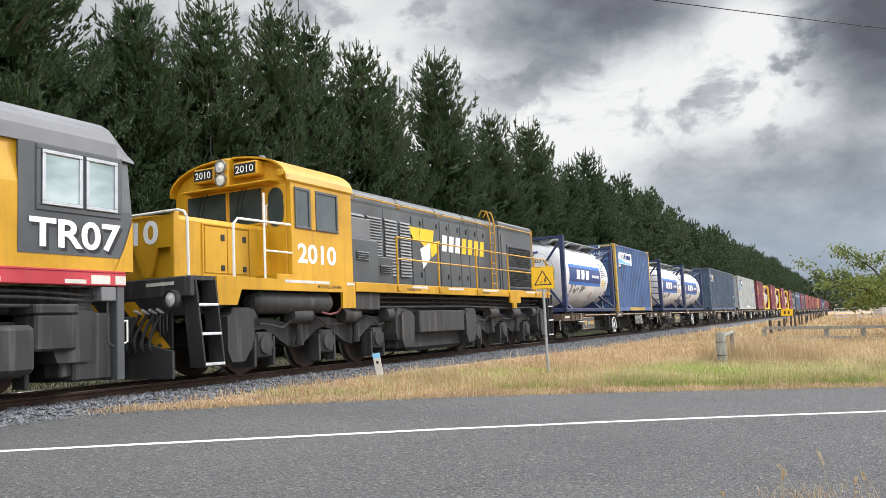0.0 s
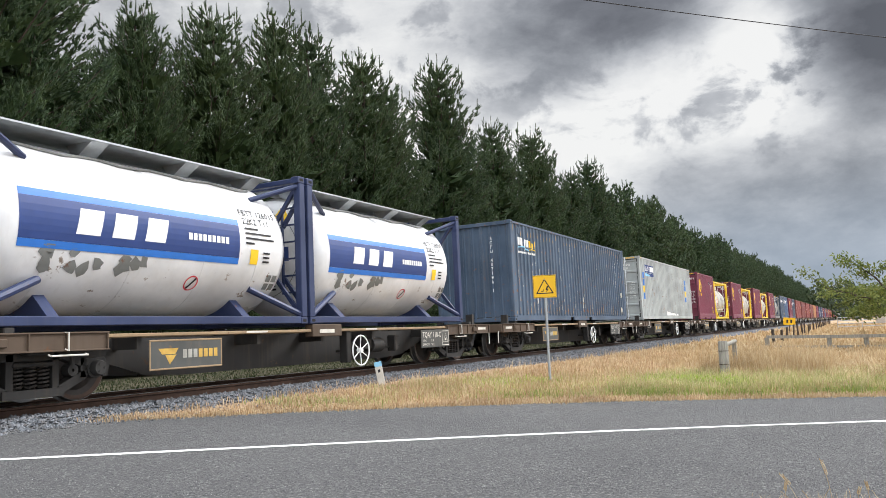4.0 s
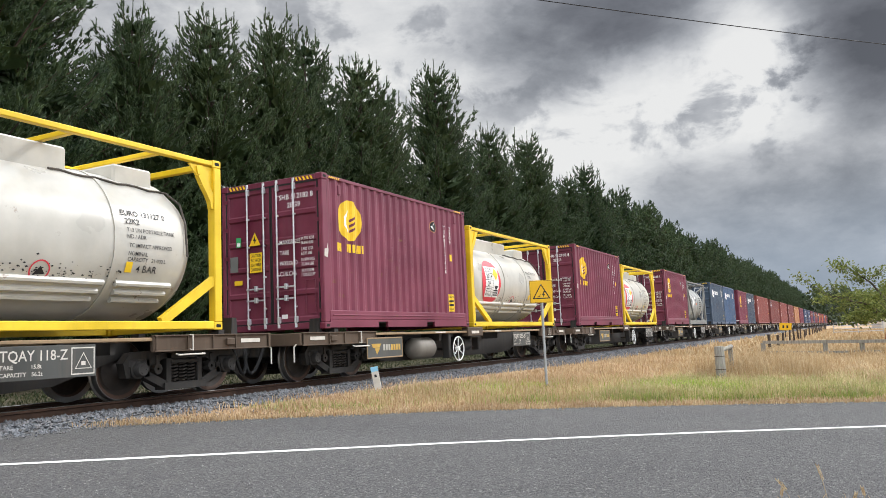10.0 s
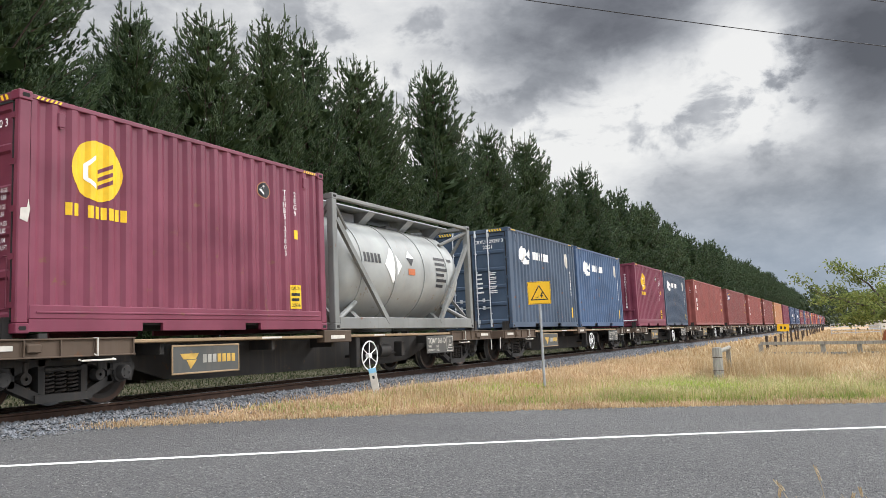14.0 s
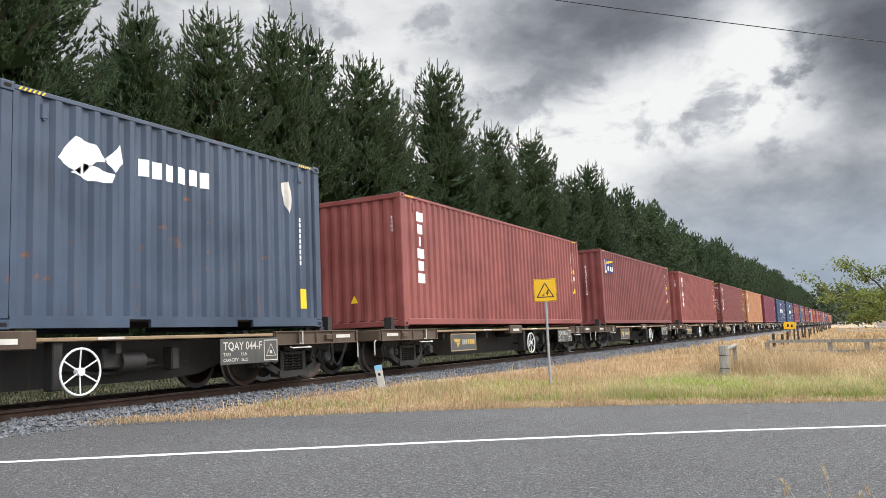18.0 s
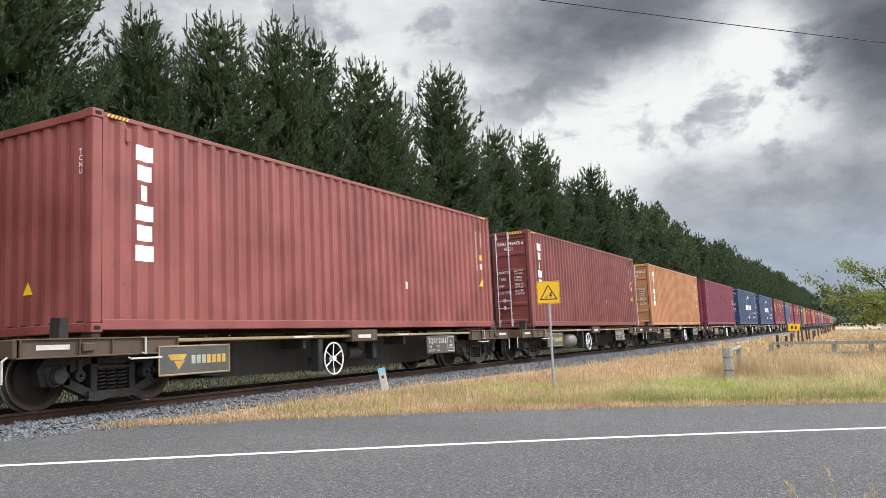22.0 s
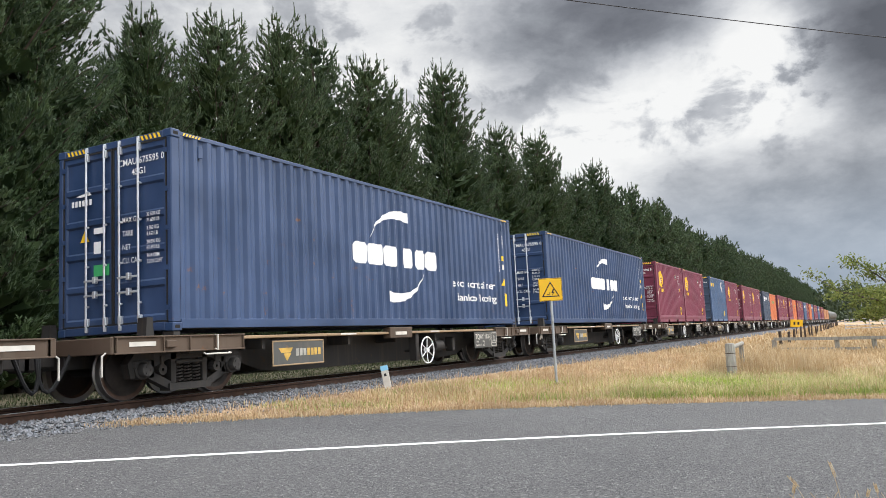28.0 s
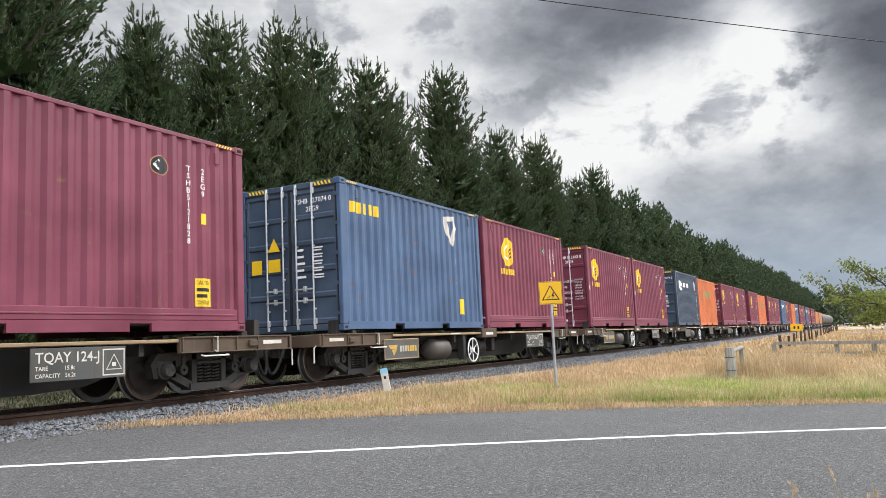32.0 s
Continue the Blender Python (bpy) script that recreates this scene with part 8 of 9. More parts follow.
def loco_bogie(parent, centre):
    """A heavy three-axle bogie."""
    r, base = 0.47, 1.72
    g = Geo().cbox(centre - 2.3, centre + 2.3, -0.5, 0.5, 0.45, 0.85, 0.04)
    for k in (-1, 0, 1):
        g.cyl((centre + k * base, -0.7, r), (centre + k * base, 0.7, r), 0.08, 10)
    bogie = part("bogie", g, SOOT, parent, "dusty black three-axle bogie")
    for sy in (-1, 1):
        y0, y1 = sorted((sy * 1.02, sy * 0.88))
        g = Geo()
        top, low = [], []
        for k in range(-12, 13):
            x = k / 12 * 2.45
            dip = 0.17 * math.cos(x / base * 2 * math.pi) if abs(x) < 2.2 else 0.12
            top.append((centre + x, 0.86 + 0.6 * dip * 0.5))
            low.append((centre + x, 0.56 + dip))
        g.prism(top + low[::-1], "y", y0, y1)
        part("side_frame", g, SOOT, bogie, "wavy cast side frame")
        for k in (-1, 0, 1):
            x = centre + k * base
            ya, yb = sorted((sy * 1.10, sy * 0.86))
            g = Geo().cbox(x - 0.20, x + 0.20, ya, yb, 0.26, 0.68, 0.03)
            g.cbox(x - 0.26, x - 0.20, ya, yb, 0.12, 0.60, 0.01)
            g.cbox(x + 0.20, x + 0.26, ya, yb, 0.12, 0.60, 0.01)
            g.lathe([(sy * 1.10, 0.17), (sy * 1.14, 0.15), (sy * 1.15, 0.0)], (x, 0, 0.47), "y", 14)
            part("axle_box", g, SOOT, bogie)
        for k, tilt in ((-1.45, -1), (-0.5, 1), (0.45, -1), (1.4, 1)):
            x = centre + k * base * 0.93
            g = Geo().lathe([(-0.30, 0.0), (-0.30, 0.13), (-0.10, 0.15), (0.20, 0.15), (0.24, 0.07), (0.36, 0.05)], (x, sy * 1.12, 0.93), "x", 14)
            part("brake_cylinder", g, SOOT, bogie, smooth=35)
        for x in (centre - 0.85, centre + 0.9):
            g = Geo().cyl((x, sy * 1.12, 0.50), (x, sy * 1.12, 0.95), 0.06, 10).cyl((x, sy * 1.12, 0.42), (x, sy * 1.12, 0.52), 0.075, 10)
            part("damper", g, SOOT, bogie, smooth=35)
        for x, w in ((centre - 2.45, 1), (centre + 2.45, -1)):
            g = Geo()
            g.prism([(x - 0.24, 0.40), (x + 0.20, 0.40), (x + 0.28, 0.62), (x + 0.26, 1.02), (x - 0.22, 1.06), (x - 0.30, 0.9), (x - 0.30, 0.55)][::-1], "y", min(sy * 1.28, sy * 0.9), max(sy * 1.28, sy * 0.9))
            g.cbox(x - 0.15, x + 0.15, min(sy * 1.2, sy * 0.9), max(sy * 1.2, sy * 0.9), 0.22, 0.42, 0.02)
            part("sand_box", g, SOOT, bogie, "dusty sand box")
        pts = [(centre - 1.9 + 0.2 * k, sy * 1.14, 0.86 - 0.10 * math.sin(k * 0.75) - 0.05 * (k % 3 == 0)) for k in range(20)]
        part("air_pipe", Geo().tube(pts, 0.018, 6), SOOT, bogie)
    prof = [(-0.065, 0.0), (-0.075, 0.09), (-0.04, 0.14), (-0.02, 0.30), (-0.05, 0.40), (-0.055, 0.44), (-0.05, r), (0.045, r + 0.004), (0.055, r + 0.03), (0.075, r + 0.028), (0.075, 0.40), (0.03, 0.37), (0.05, 0.1), (0.07, 0.0)]
    wheel = None
    for sy in (-1, 1):
        for k in (-1, 0, 1):
            at = pose(centre + k * base, sy * 0.545, r)
            if sy > 0:
                at = at @ pose(0, 0, 0, 0, 0, 180)
            if wheel is None:
                wheel = part("wheel", Geo().lathe(prof, (0, 0, 0), "y", 36), WHEEL_STEEL, bogie, "dark steel driving wheel", at=at, smooth=40)
                polish(wheel, r - 0.015)
            else:
                again(wheel, bogie, at)
    return bogie


def arch(half, eaves, top, n=16, power=2.4):
    """Half-width and height points of a rounded roof, from the near eaves to the far eaves."""
    out = []
    for k in range(n + 1):
        a = math.pi * k / n
        c, s = math.cos(a), math.sin(a)
        out.append((-half * math.copysign(abs(c) ** (2 / power), c), eaves + (top - eaves) * abs(s) ** (2 / power)))
    return out


def build_hood_loco():
    t = thing("locomotive", "yellow and grey hood diesel locomotive numbered 2010", "locomotive", "locomotives")
    hy, cy, py = 0.87, 1.33, 1.37
    # frame and platform
    part("frame", Geo().cbox(8.4, 23.0, -0.75, 0.75, 0.98, 1.42, 0.03), SOOT, t, "black main frame")
    part("footplate", Geo().box(8.32, 23.15, -py + 0.03, py - 0.03, 1.46, 1.52), SOOT, t, "grimy footplate")
    for sy in (-1, 1):
        y0, y1 = sorted((sy * py, sy * (py - 0.05)))
        part("side_sill", Geo().cbox(12.45, 23.15, y0, y1, 1.36, 1.545, 0.01), LOCO_YELLOW, t, "yellow side sill, scuffed")
        part("jacking_pad", Geo().prism([(20.0, 1.37), (20.0, 1.20), (20.18, 1.20), (20.2, 1.05), (20.42, 1.05), (20.44, 1.20), (20.75, 1.20), (20.75, 1.37)], "y", y0, y1), LOCO_YELLOW, t)
        part("cab_skirt", Geo().prism([(8.77, 1.53), (8.77, 1.10), (9.20, 1.10), (9.30, 1.34), (12.0, 1.34), (12.0, 1.05), (12.42, 1.05), (12.42, 1.53)], "y", y0, y1), LOCO_YELLOW, t, "yellow skirt under the cab")
        for a, b in ((10.35, 11.6), (12.15, 12.40), (14.6, 15.3), (16.3, 17.1), (18.2, 19.2), (21.2, 22.2)):
            part("scuff_strip", Geo().box(a, b, sy * py - 0.002 if sy < 0 else sy * py, sy * py if sy < 0 else sy * py + 0.002, 1.475, 1.525), OFF_WHITE, t, "worn whitish tread strip")
    side_text(t, "MAIN RES DRAIN", 11.25, 11.95, 1.40, 0.055, INK, -py)
    side_text(t, "COMPRESSOR DRAIN", 14.35, 14.95, 1.42, 0.05, INK, -py)
    side_text(t, "WATER DRAIN", 18.2, 18.65, 1.41, 0.05, INK, -py)
    # main air reservoir under the cab
    part("air_reservoir", Geo().lathe([(9.72, 0.0), (9.74, 0.12), (9.85, 0.19), (11.75, 0.19), (11.86, 0.12), (11.88, 0.0)], (0, -1.12, 1.16), "x", 22), SOOT, t, "black air reservoir", smooth=35)
    # nose
    g = Geo()
    g.prism([(-hy, 1.52), (hy, 1.52), (hy, 2.40), (hy - 0.05, 2.47), (0, 2.52), (-hy + 0.05, 2.47), (-hy, 2.40)], "x", 8.46, 10.62)
    part("nose", g, LOCO_YELLOW, t, "yellow short nose")
    for x0, x1 in ((9.04, 9.52), (9.54, 10.02)):
        d = part("nose_door", Geo().cbox(x0, x1, -hy - 0.018, -hy + 0.004, 1.62, 2.34, 0.006), LOCO_YELLOW, t)
        part("latch", Geo().cbox(x1 - 0.14, x1 - 0.06, -hy - 0.03, -hy - 0.016, 2.14, 2.24, 0.004).cbox(x1 - 0.14, x1 - 0.06, -hy - 0.03, -hy - 0.016, 1.66, 1.75, 0.004), INK, d, "black door latch")
    part("nose_door_frame", frame_rect(8.98, 10.08, 1.56, 2.40, 0.035, -hy - 0.022, -hy + 0.002), LOCO_YELLOW, t)
    part("nose_step", Geo().cbox(10.2, 10.62, -1.33, -hy, 1.52, 1.62, 0.01), LOCO_YELLOW, t)
    # cab
    roof = arch(cy, 3.22, 3.74, 18, 2.2)
    body = [(cy, 1.52), (-cy, 1.52)] + roof
    inner = [(y * 0.955, 1.6 + (z - 1.6) * 0.965) for y, z in body]
    part("cab", Geo().prism([(y, z - 0.012) for y, z in body], "x", 10.60, 12.42), LOCO_YELLOW, t, "yellow cab body")
    rf = arch(cy + 0.03, 3.24, 3.775, 18, 2.2)
    part("cab_roof", Geo().prism(rf + [(y * 0.985, z - 0.03) for y, z in rf[::-1]], "x", 10.47, 12.46), LOCO_YELLOW, t, "dusty yellow arched cab roof with a front overhang")
    for x0, x1 in ((10.70, 11.13), (11.28, 11.96)):
        w = part("side_window", Geo().box(x0 + 0.03, x1 - 0.03, -cy - 0.006, -cy + 0.01, 2.46, 3.10), GLASS, t, "dark tinted cab side window, reflected sky tone in its colour")
        part("window_frame", frame_rect(x0, x1, 2.42, 3.14, 0.05, -cy - 0.025, -cy + 0.002), LOCO_GREY, w)
    part("window_post", Geo().cbox(11.14, 11.27, -cy - 0.02, -cy + 0.002, 2.42, 3.12, 0.006), LOCO_YELLOW, t)
    side_text(t, "2010", 10.75, 11.88, 1.84, 0.33, WHITE, -cy, "lettering", "white cab number")
    # cab front: two windscreens, the front door with its own window
    for y0, y1 in ((0.10, 1.02), (-0.72, 0.02)):
        w = part("windscreen", Geo().box(10.582, 10.60, y0, y1, 2.56, 3.18), GLASS, t, "dark tinted windscreen, reflected sky tone in its colour")
        g = frame_rect(y0 - 0.03, y1 + 0.03, 2.53, 3.21, 0.035, 0, 0.022)
        part("window_frame", Geo().add([(10.578 + y, x, z) for x, y, z in g.v], g.f), LOCO_YELLOW, w)
        ym = (y0 + y1) / 2
        for d in (-0.05, 0.05):
            part("wiper", Geo().tube([(10.56, ym + d, 3.20), (10.555, ym + d + 0.10, 2.98), (10.56, ym + d + 0.16, 2.75)], 0.009, 5), INK, w, "black wiper arm")
    d = part("front_door", Geo().cbox(10.575, 10.605, -1.24, -0.82, 1.56, 3.18, 0.01), LOCO_YELLOW, t, "yellow front cab door")
    g = Geo().prism([(-1.20 + 0.17 + 0.17 * math.cos(a), 2.80 + 0.34 * math.copysign(abs(math.sin(a)) ** 0.5, math.sin(a))) for a in [6.2832 * k / 20 for k in range(20)]], "x", 10.566, 10.58)
    part("door_window", g, GLASS, d, "dark window with rounded corners")
    part("door_handle", Geo().tube([(10.56, -0.86, 2.5), (10.52, -0.86, 2.5), (10.52, -0.86, 2.85), (10.56, -0.86, 2.85)], 0.012, 6), HAND_WHITE, d)
    # brow with number boxes and twin headlights
    part("headlight_box", Geo().cbox(10.36, 10.62, -0.17, 0.13, 3.22, 3.74, 0.02), LOCO_YELLOW, t)
    for z in (3.37, 3.60):
        g = Geo().lathe([(10.30, 0.0), (10.325, 0.06), (10.335, 0.10)], (0, -0.02, z), "x", 20)
        lamp = part("headlight", g, LENS, t, "round sealed-beam headlight", smooth=40)
        part("bezel", Geo().lathe([(10.36, 0.125), (10.315, 0.125), (10.315, 0.10), (10.34, 0.10)], (0, -0.02, z), "x", 20), CHROME, lamp, smooth=40)
    for y0, y1 in ((-0.78, -0.24), (0.20, 0.70)):
        box = part("number_box", Geo().cbox(10.40, 10.62, y0, y1, 3.38, 3.64, 0.02), LOCO_YELLOW, t, "number box over the windscreen")
        part("number_glass", Geo().cbox(10.393, 10.402, y0 + 0.03, y1 - 0.03, 3.42, 3.61, 0.004), INK, box)
        v, f, w = flat_text("2010", 0.13)
        s = (y1 - y0 - 0.14) / w
        part("lettering", Geo().add([(10.389, y1 - 0.07 - a * s, 3.45 + b) for a, b in v], f), WHITE, box)
    part("visor", Geo().cbox(10.35, 10.60, -1.10, 0.95, 3.225, 3.255, 0.01), LOCO_YELLOW, t)
    part("roof_horn", Geo().lathe([(-0.05, 0.10), (0.06, 0.10), (0.14, 0.05), (0.15, 0.0)], (11.05, -0.35, 3.74), "z", 14), ROOF_GREY, t, "grey roof dome", smooth=40)
    part("marker_lamp", Geo().cbox(10.45, 10.60, -1.30, -1.15, 3.30, 3.42, 0.02), LOCO_YELLOW, t)
    for x, y, h in ((10.6, 0.45, 0.55), (11.4, -0.6, 0.45), (11.9, -0.4, 0.6)):
        part("aerial", Geo().cyl((x, y, 3.66), (x, y, 3.72 + h), 0.008, 6), INK, t, "thin whip aerial")
    # hood
    top = arch(hy, 3.28, 3.60, 16, 3.2)
    part("hood", Geo().prism([(hy, 1.52), (-hy, 1.52)] + top, "x", 12.42, 20.55), LOCO_GREY, t, "dark grey engine hood")
    top2 = arch(hy + 0.02, 3.42, 3.62, 16, 4.5)
    part("radiator_hood", Geo().prism([(hy + 0.02, 1.52), (-hy - 0.02, 1.52)] + top2, "x", 20.56, 23.10), LOCO_GREY, t, "dark grey radiator section")
    for x in (12.95, 13.05, 14.95, 16.75, 18.30, 19.10, 20.52):
        part("hood_rib", Geo().prism(arch(hy + 0.012, 3.28, 3.613, 16, 3.2) + [(hy - 0.02, 3.2), (-hy + 0.02, 3.2)], "x", x - 0.018, x + 0.018), LOCO_GREY, t)
    part("hood_rib", Geo().cbox(20.50, 20.56, -hy - 0.03, -hy + 0.05, 1.52, 3.35, 0.006), LOCO_GREY, t)
    # electrical boxes against the hood
    part("equipment_box", Geo().cbox(12.48, 13.55, -1.20, -hy, 1.53, 2.42, 0.02), LOCO_GREY, t, "dark grey equipment box")
    part("equipment_box", Geo().cbox(12.48, 13.45, -1.10, -hy, 2.42, 2.86, 0.02), ROOF_GREY, t, "mid-grey equipment box")
    part("equipment_box", Geo().cbox(13.57, 14.20, -1.15, -hy, 1.53, 2.12, 0.02), LOCO_GREY, t, "dark grey equipment box")

    def louvre(x0, x1, z0, z1, y, n):
        g = Geo()
        g.box(x0, x1, y - 0.004, y + 0.004, z0, z1)
        for k in range(n):
            z = z0 + (z1 - z0) * (k + 0.2) / n
            dz = (z1 - z0) / n
            g.add([(x0, y - 0.002, z + dz * 0.75), (x1, y - 0.002, z + dz * 0.75), (x1, y - 0.032, z), (x0, y - 0.032, z), (x0, y - 0.002, z), (x1, y - 0.002, z)], [(0, 1, 2, 3), (3, 2, 5, 4)])
        part("louvre", g, LOCO_GREY, t, "grey louvred vent")
    for x0, x1, z0, z1, n in ((13.0, 13.50, 2.42, 3.0, 8), (13.62, 14.18, 2.16, 3.0, 14), (14.32, 14.82, 1.75, 3.0, 18), (14.95, 15.42, 1.75, 3.0, 18), (22.95, 23.06, 1.7, 2.95, 18)):
        louvre(x0, x1, z0, z1, -hy - 0.022, n)
    louvre(12.75, 13.2, 2.0, 2.18, -1.205, 4)
    louvre(13.68, 14.08, 1.78, 1.95, -1.155, 4)
    for x0, x1 in ((15.52, 16.05), (16.08, 16.86), (16.90, 17.40), (17.43, 18.00), (18.03, 18.50), (18.53, 19.05), (19.08, 19.55)):
        d = part("hood_door", Geo().cbox(x0, x1, -hy - 0.02, -hy + 0.005, 1.58, 3.18, 0.006), LOCO_GREY, t)
        for z in (1.78, 2.98):
            part("latch", Geo().cbox(x1 - 0.16, x1 - 0.09, -hy - 0.035, -hy - 0.018, z, z + 0.12, 0.004), INK, d, "dark slam latch")
    part("hood_door", Geo().cbox(20.64, 20.98, -hy - 0.045, -hy - 0.012, 1.58, 3.18, 0.006), LOCO_GREY, t)
    for x0, x1 in ((12.95, 14.28), (14.30, 15.45)):
        part("hood_door", Geo().cbox(x0, x1, -hy - 0.012, -hy + 0.005, 1.56, 3.20, 0.006), LOCO_GREY, t)
    # radiator grille
    r = part("radiator_grille", Geo().box(21.12, 22.85, -hy - 0.03, -hy + 0.0, 1.70, 2.85), HOLE_SHADE, t, "black sheet for the shade in the radiator opening behind wire mesh")
    g = Geo()
    for k in range(25):
        x = 21.12 + 1.73 * k / 24
        g.box(x - 0.004, x + 0.004, -hy - 0.046, -hy - 0.036, 1.70, 2.85)
    for k in range(17):
        z = 1.70 + 1.15 * k / 16
        g.box(21.12, 22.85, -hy - 0.044, -hy - 0.034, z - 0.004, z + 0.004)
    part("wire_mesh", g, LOCO_GREY, r, "grey wire mesh")
    part("grille_frame", frame_rect(21.06, 22.91, 1.64, 2.91, 0.06, -hy - 0.05, -hy + 0.0), LOCO_GREY, r)
    part("grille_bar", Geo().cbox(21.12, 22.85, -hy - 0.05, -hy - 0.03, 2.22, 2.28, 0.004), LOCO_GREY, r)
    # operator's mark as plain shapes
    yl = -hy - 0.026
    part("winged_mark", on_side(*shapes([[(15.30, 2.93), (15.85, 2.93), (15.87, 2.66), (15.58, 2.64)], [(15.87, 2.93), (16.58, 2.93), (16.50, 2.64), (16.30, 2.40), (15.90, 2.60)], [(16.36, 2.50), (16.55, 2.66), (16.88, 2.70), (16.70, 2.42), (16.42, 2.26)]]), 0, 0, yl), LOGO_YELLOW, t, "yellow winged mark")
    part("winged_mark", on_side(*shapes([[(15.86, 2.44), (16.36, 2.62), (16.34, 2.25), (15.98, 1.98)]]), 0, 0, yl - 0.003), WHITE, t, "white lower part of the mark")
    for k in range(7):
        x = 16.95 + k * 0.365
        part("name_mark", on_side(*shapes([[(x, 2.46), (x + 0.25, 2.46), (x + 0.32, 2.86), (x + 0.07, 2.86)]]), 0, 0, yl), WHITE if k < 3 else LOGO_YELLOW, t, "slanting block of the painted name")
    # handrails along the walkway
    for z in (2.53, 2.08):
        part("handrail", Geo().tube([(14.04, -py + 0.02, z), (23.05, -py + 0.02, z)], 0.017, 8), LOCO_YELLOW, t, "yellow walkway handrail")
    for x in (14.04, 15.88, 17.92, 19.98, 22.0, 23.05):
        p = part("handrail_post", Geo().cyl((x, -py + 0.02, 1.42), (x, -py + 0.02, 2.53), 0.024, 8), LOCO_YELLOW, t)
        part("post_socket", Geo().cbox(x - 0.07, x + 0.07, -py - 0.03, -py + 0.06, 1.40, 1.52, 0.01), LOCO_YELLOW, p)
    for x0, x1, z in ((13.15, 14.9, 3.34), (15.0, 16.8, 3.34), (17.0, 19.7, 3.34), (20.05, 22.95, 3.40)):
        part("roof_handrail", Geo().tube([(x0, -hy + 0.0, z - 0.06), (x0, -hy - 0.07, z), (x1, -hy - 0.07, z), (x1, -hy, z - 0.06)], 0.015, 6), LOCO_YELLOW, t, "yellow grab rail along the roof edge")
    g = Geo()
    for x in (19.75, 20.05):
        g.tube([(x, -hy - 0.10, 1.55), (x, -hy - 0.10, 3.50), (x, -hy - 0.02, 3.74), (x, -hy + 0.12, 3.78), (x, -hy + 0.22, 3.62)], 0.018, 8)
    ladder = part("ladder", g, LOCO_YELLOW, t, "yellow side ladder")
    for k in range(7):
        part("rung", Geo().cyl((19.75, -hy - 0.10, 1.75 + 0.28 * k), (20.05, -hy - 0.10, 1.75 + 0.28 * k), 0.012, 6), LOCO_YELLOW, ladder)
    part("end_pillar", Geo().cyl((23.12, -hy - 0.02, 1.52), (23.12, -hy - 0.02, 3.52), 0.022, 8), LOCO_YELLOW, t)
    # rear end rails and steps
    part("end_handrail", Geo().tube([(23.22, -py + 0.02, 1.45), (23.22, -py + 0.02, 2.30), (23.16, -py + 0.02, 2.42), (22.95, -py + 0.02, 2.46)], 0.020, 8), LOCO_YELLOW, t)
    part("end_handrail", Geo().tube([(23.32, -py + 0.25, 1.45), (23.32, -py + 0.25, 2.25), (23.32, -0.3, 2.25)], 0.020, 8), HAND_WHITE, t)
    part("rear_plate", Geo().cbox(23.12, 23.22, -py, py, 1.10, 1.50, 0.02), SOOT, t)
    for x0, x1, lean, nm in ((8.34, 8.73, 0.17, "front_step"), (22.95, 23.36, -0.05, "rear_step")):
        for sy in (-1, 1):
            y0, y1 = sorted((sy * 1.38, sy * 1.10))
            g = Geo()
            for x in (x0, x1):
                g.prism([(x - 0.015, 1.46), (x + 0.015, 1.46), (x + 0.015 + lean, 0.20), (x - 0.015 + lean, 0.20)], "y", y0, y1)
            st = part(nm, g, SOOT, t, "black boarding step frame")
            for z in (0.22, 0.66, 1.08):
                d = lean * (1.46 - z) / 1.26
                part("tread", Geo().cbox(x0 + d, x1 + d, y0 - 0.01, y1, z, z + 0.04, 0.006), GALV_ROD, st, "worn bare tread")
    for sx in (9.28, 14.42, 17.5, 22.6):
        box = Geo().prism([(sx - 0.27, 0.92), (sx - 0.14, 1.0), (sx + 0.14, 1.0), (sx + 0.27, 0.88), (sx + 0.24, 0.42), (sx + 0.10, 0.24), (sx - 0.18, 0.24), (sx - 0.27, 0.42)], "y", -1.34, -1.02)
        b = part("sand_box", box, SOOT, t, "dusty black sand box")
        part("filler_cap", Geo().cyl((sx, -1.20, 0.99), (sx, -1.20, 1.05), 0.07, 12), SOOT, b)
        part("sand_pipe", Geo().tube([(sx, -1.1, 0.26), (sx + 0.05, -0.9, 0.12), (sx + 0.16, -0.62, 0.06)], 0.018, 6), SOOT, b)
    # front end
    part("front_plate", Geo().cbox(8.24, 8.34, -py, py, 1.22, 1.52, 0.02), SOOT, t, "black buffer beam")
    part("front_strip", Geo().box(8.232, 8.24, -1.05, -0.50, 1.40, 1.45), OFF_WHITE, t, "worn white strip")
    part("plough", Geo().prism([(-1.28, 0.08), (1.28, 0.08), (1.28, 0.46), (0.6, 0.60), (-0.6, 0.60), (-1.28, 0.46)], "x", 7.98, 8.02), SOOT, t, "grimy steel plough plate")
    part("stripe_board", Geo().cbox(8.23, 8.26, -1.02, 1.1, 0.48, 1.22, 0.004), INK, t, "black end board")
    for a, b in ((-1.0, -0.28), (-0.10, 0.62)):
        part("buffer_stripe", Geo().add([(8.222, a, 0.50), (8.222, a + 0.30, 0.50), (8.222, b + 0.34, 1.20), (8.222, b, 1.20)], [(0, 3, 2, 1)]), LOCO_YELLOW, t, "yellow warning stripe")
    part("coupler_pocket", Geo().cbox(8.10, 8.24, -0.30, 0.30, 0.50, 0.98, 0.02), SOOT, t)
    for k in range(5):
        y = -1.0 + 0.07 * k
        part("chain_link", Geo().tube([(8.16, y, 0.98), (8.14, y - 0.01, 0.84 - 0.03 * k), (8.16, y, 0.74 - 0.04 * (k % 3))], 0.012, 5), SOOT, t)
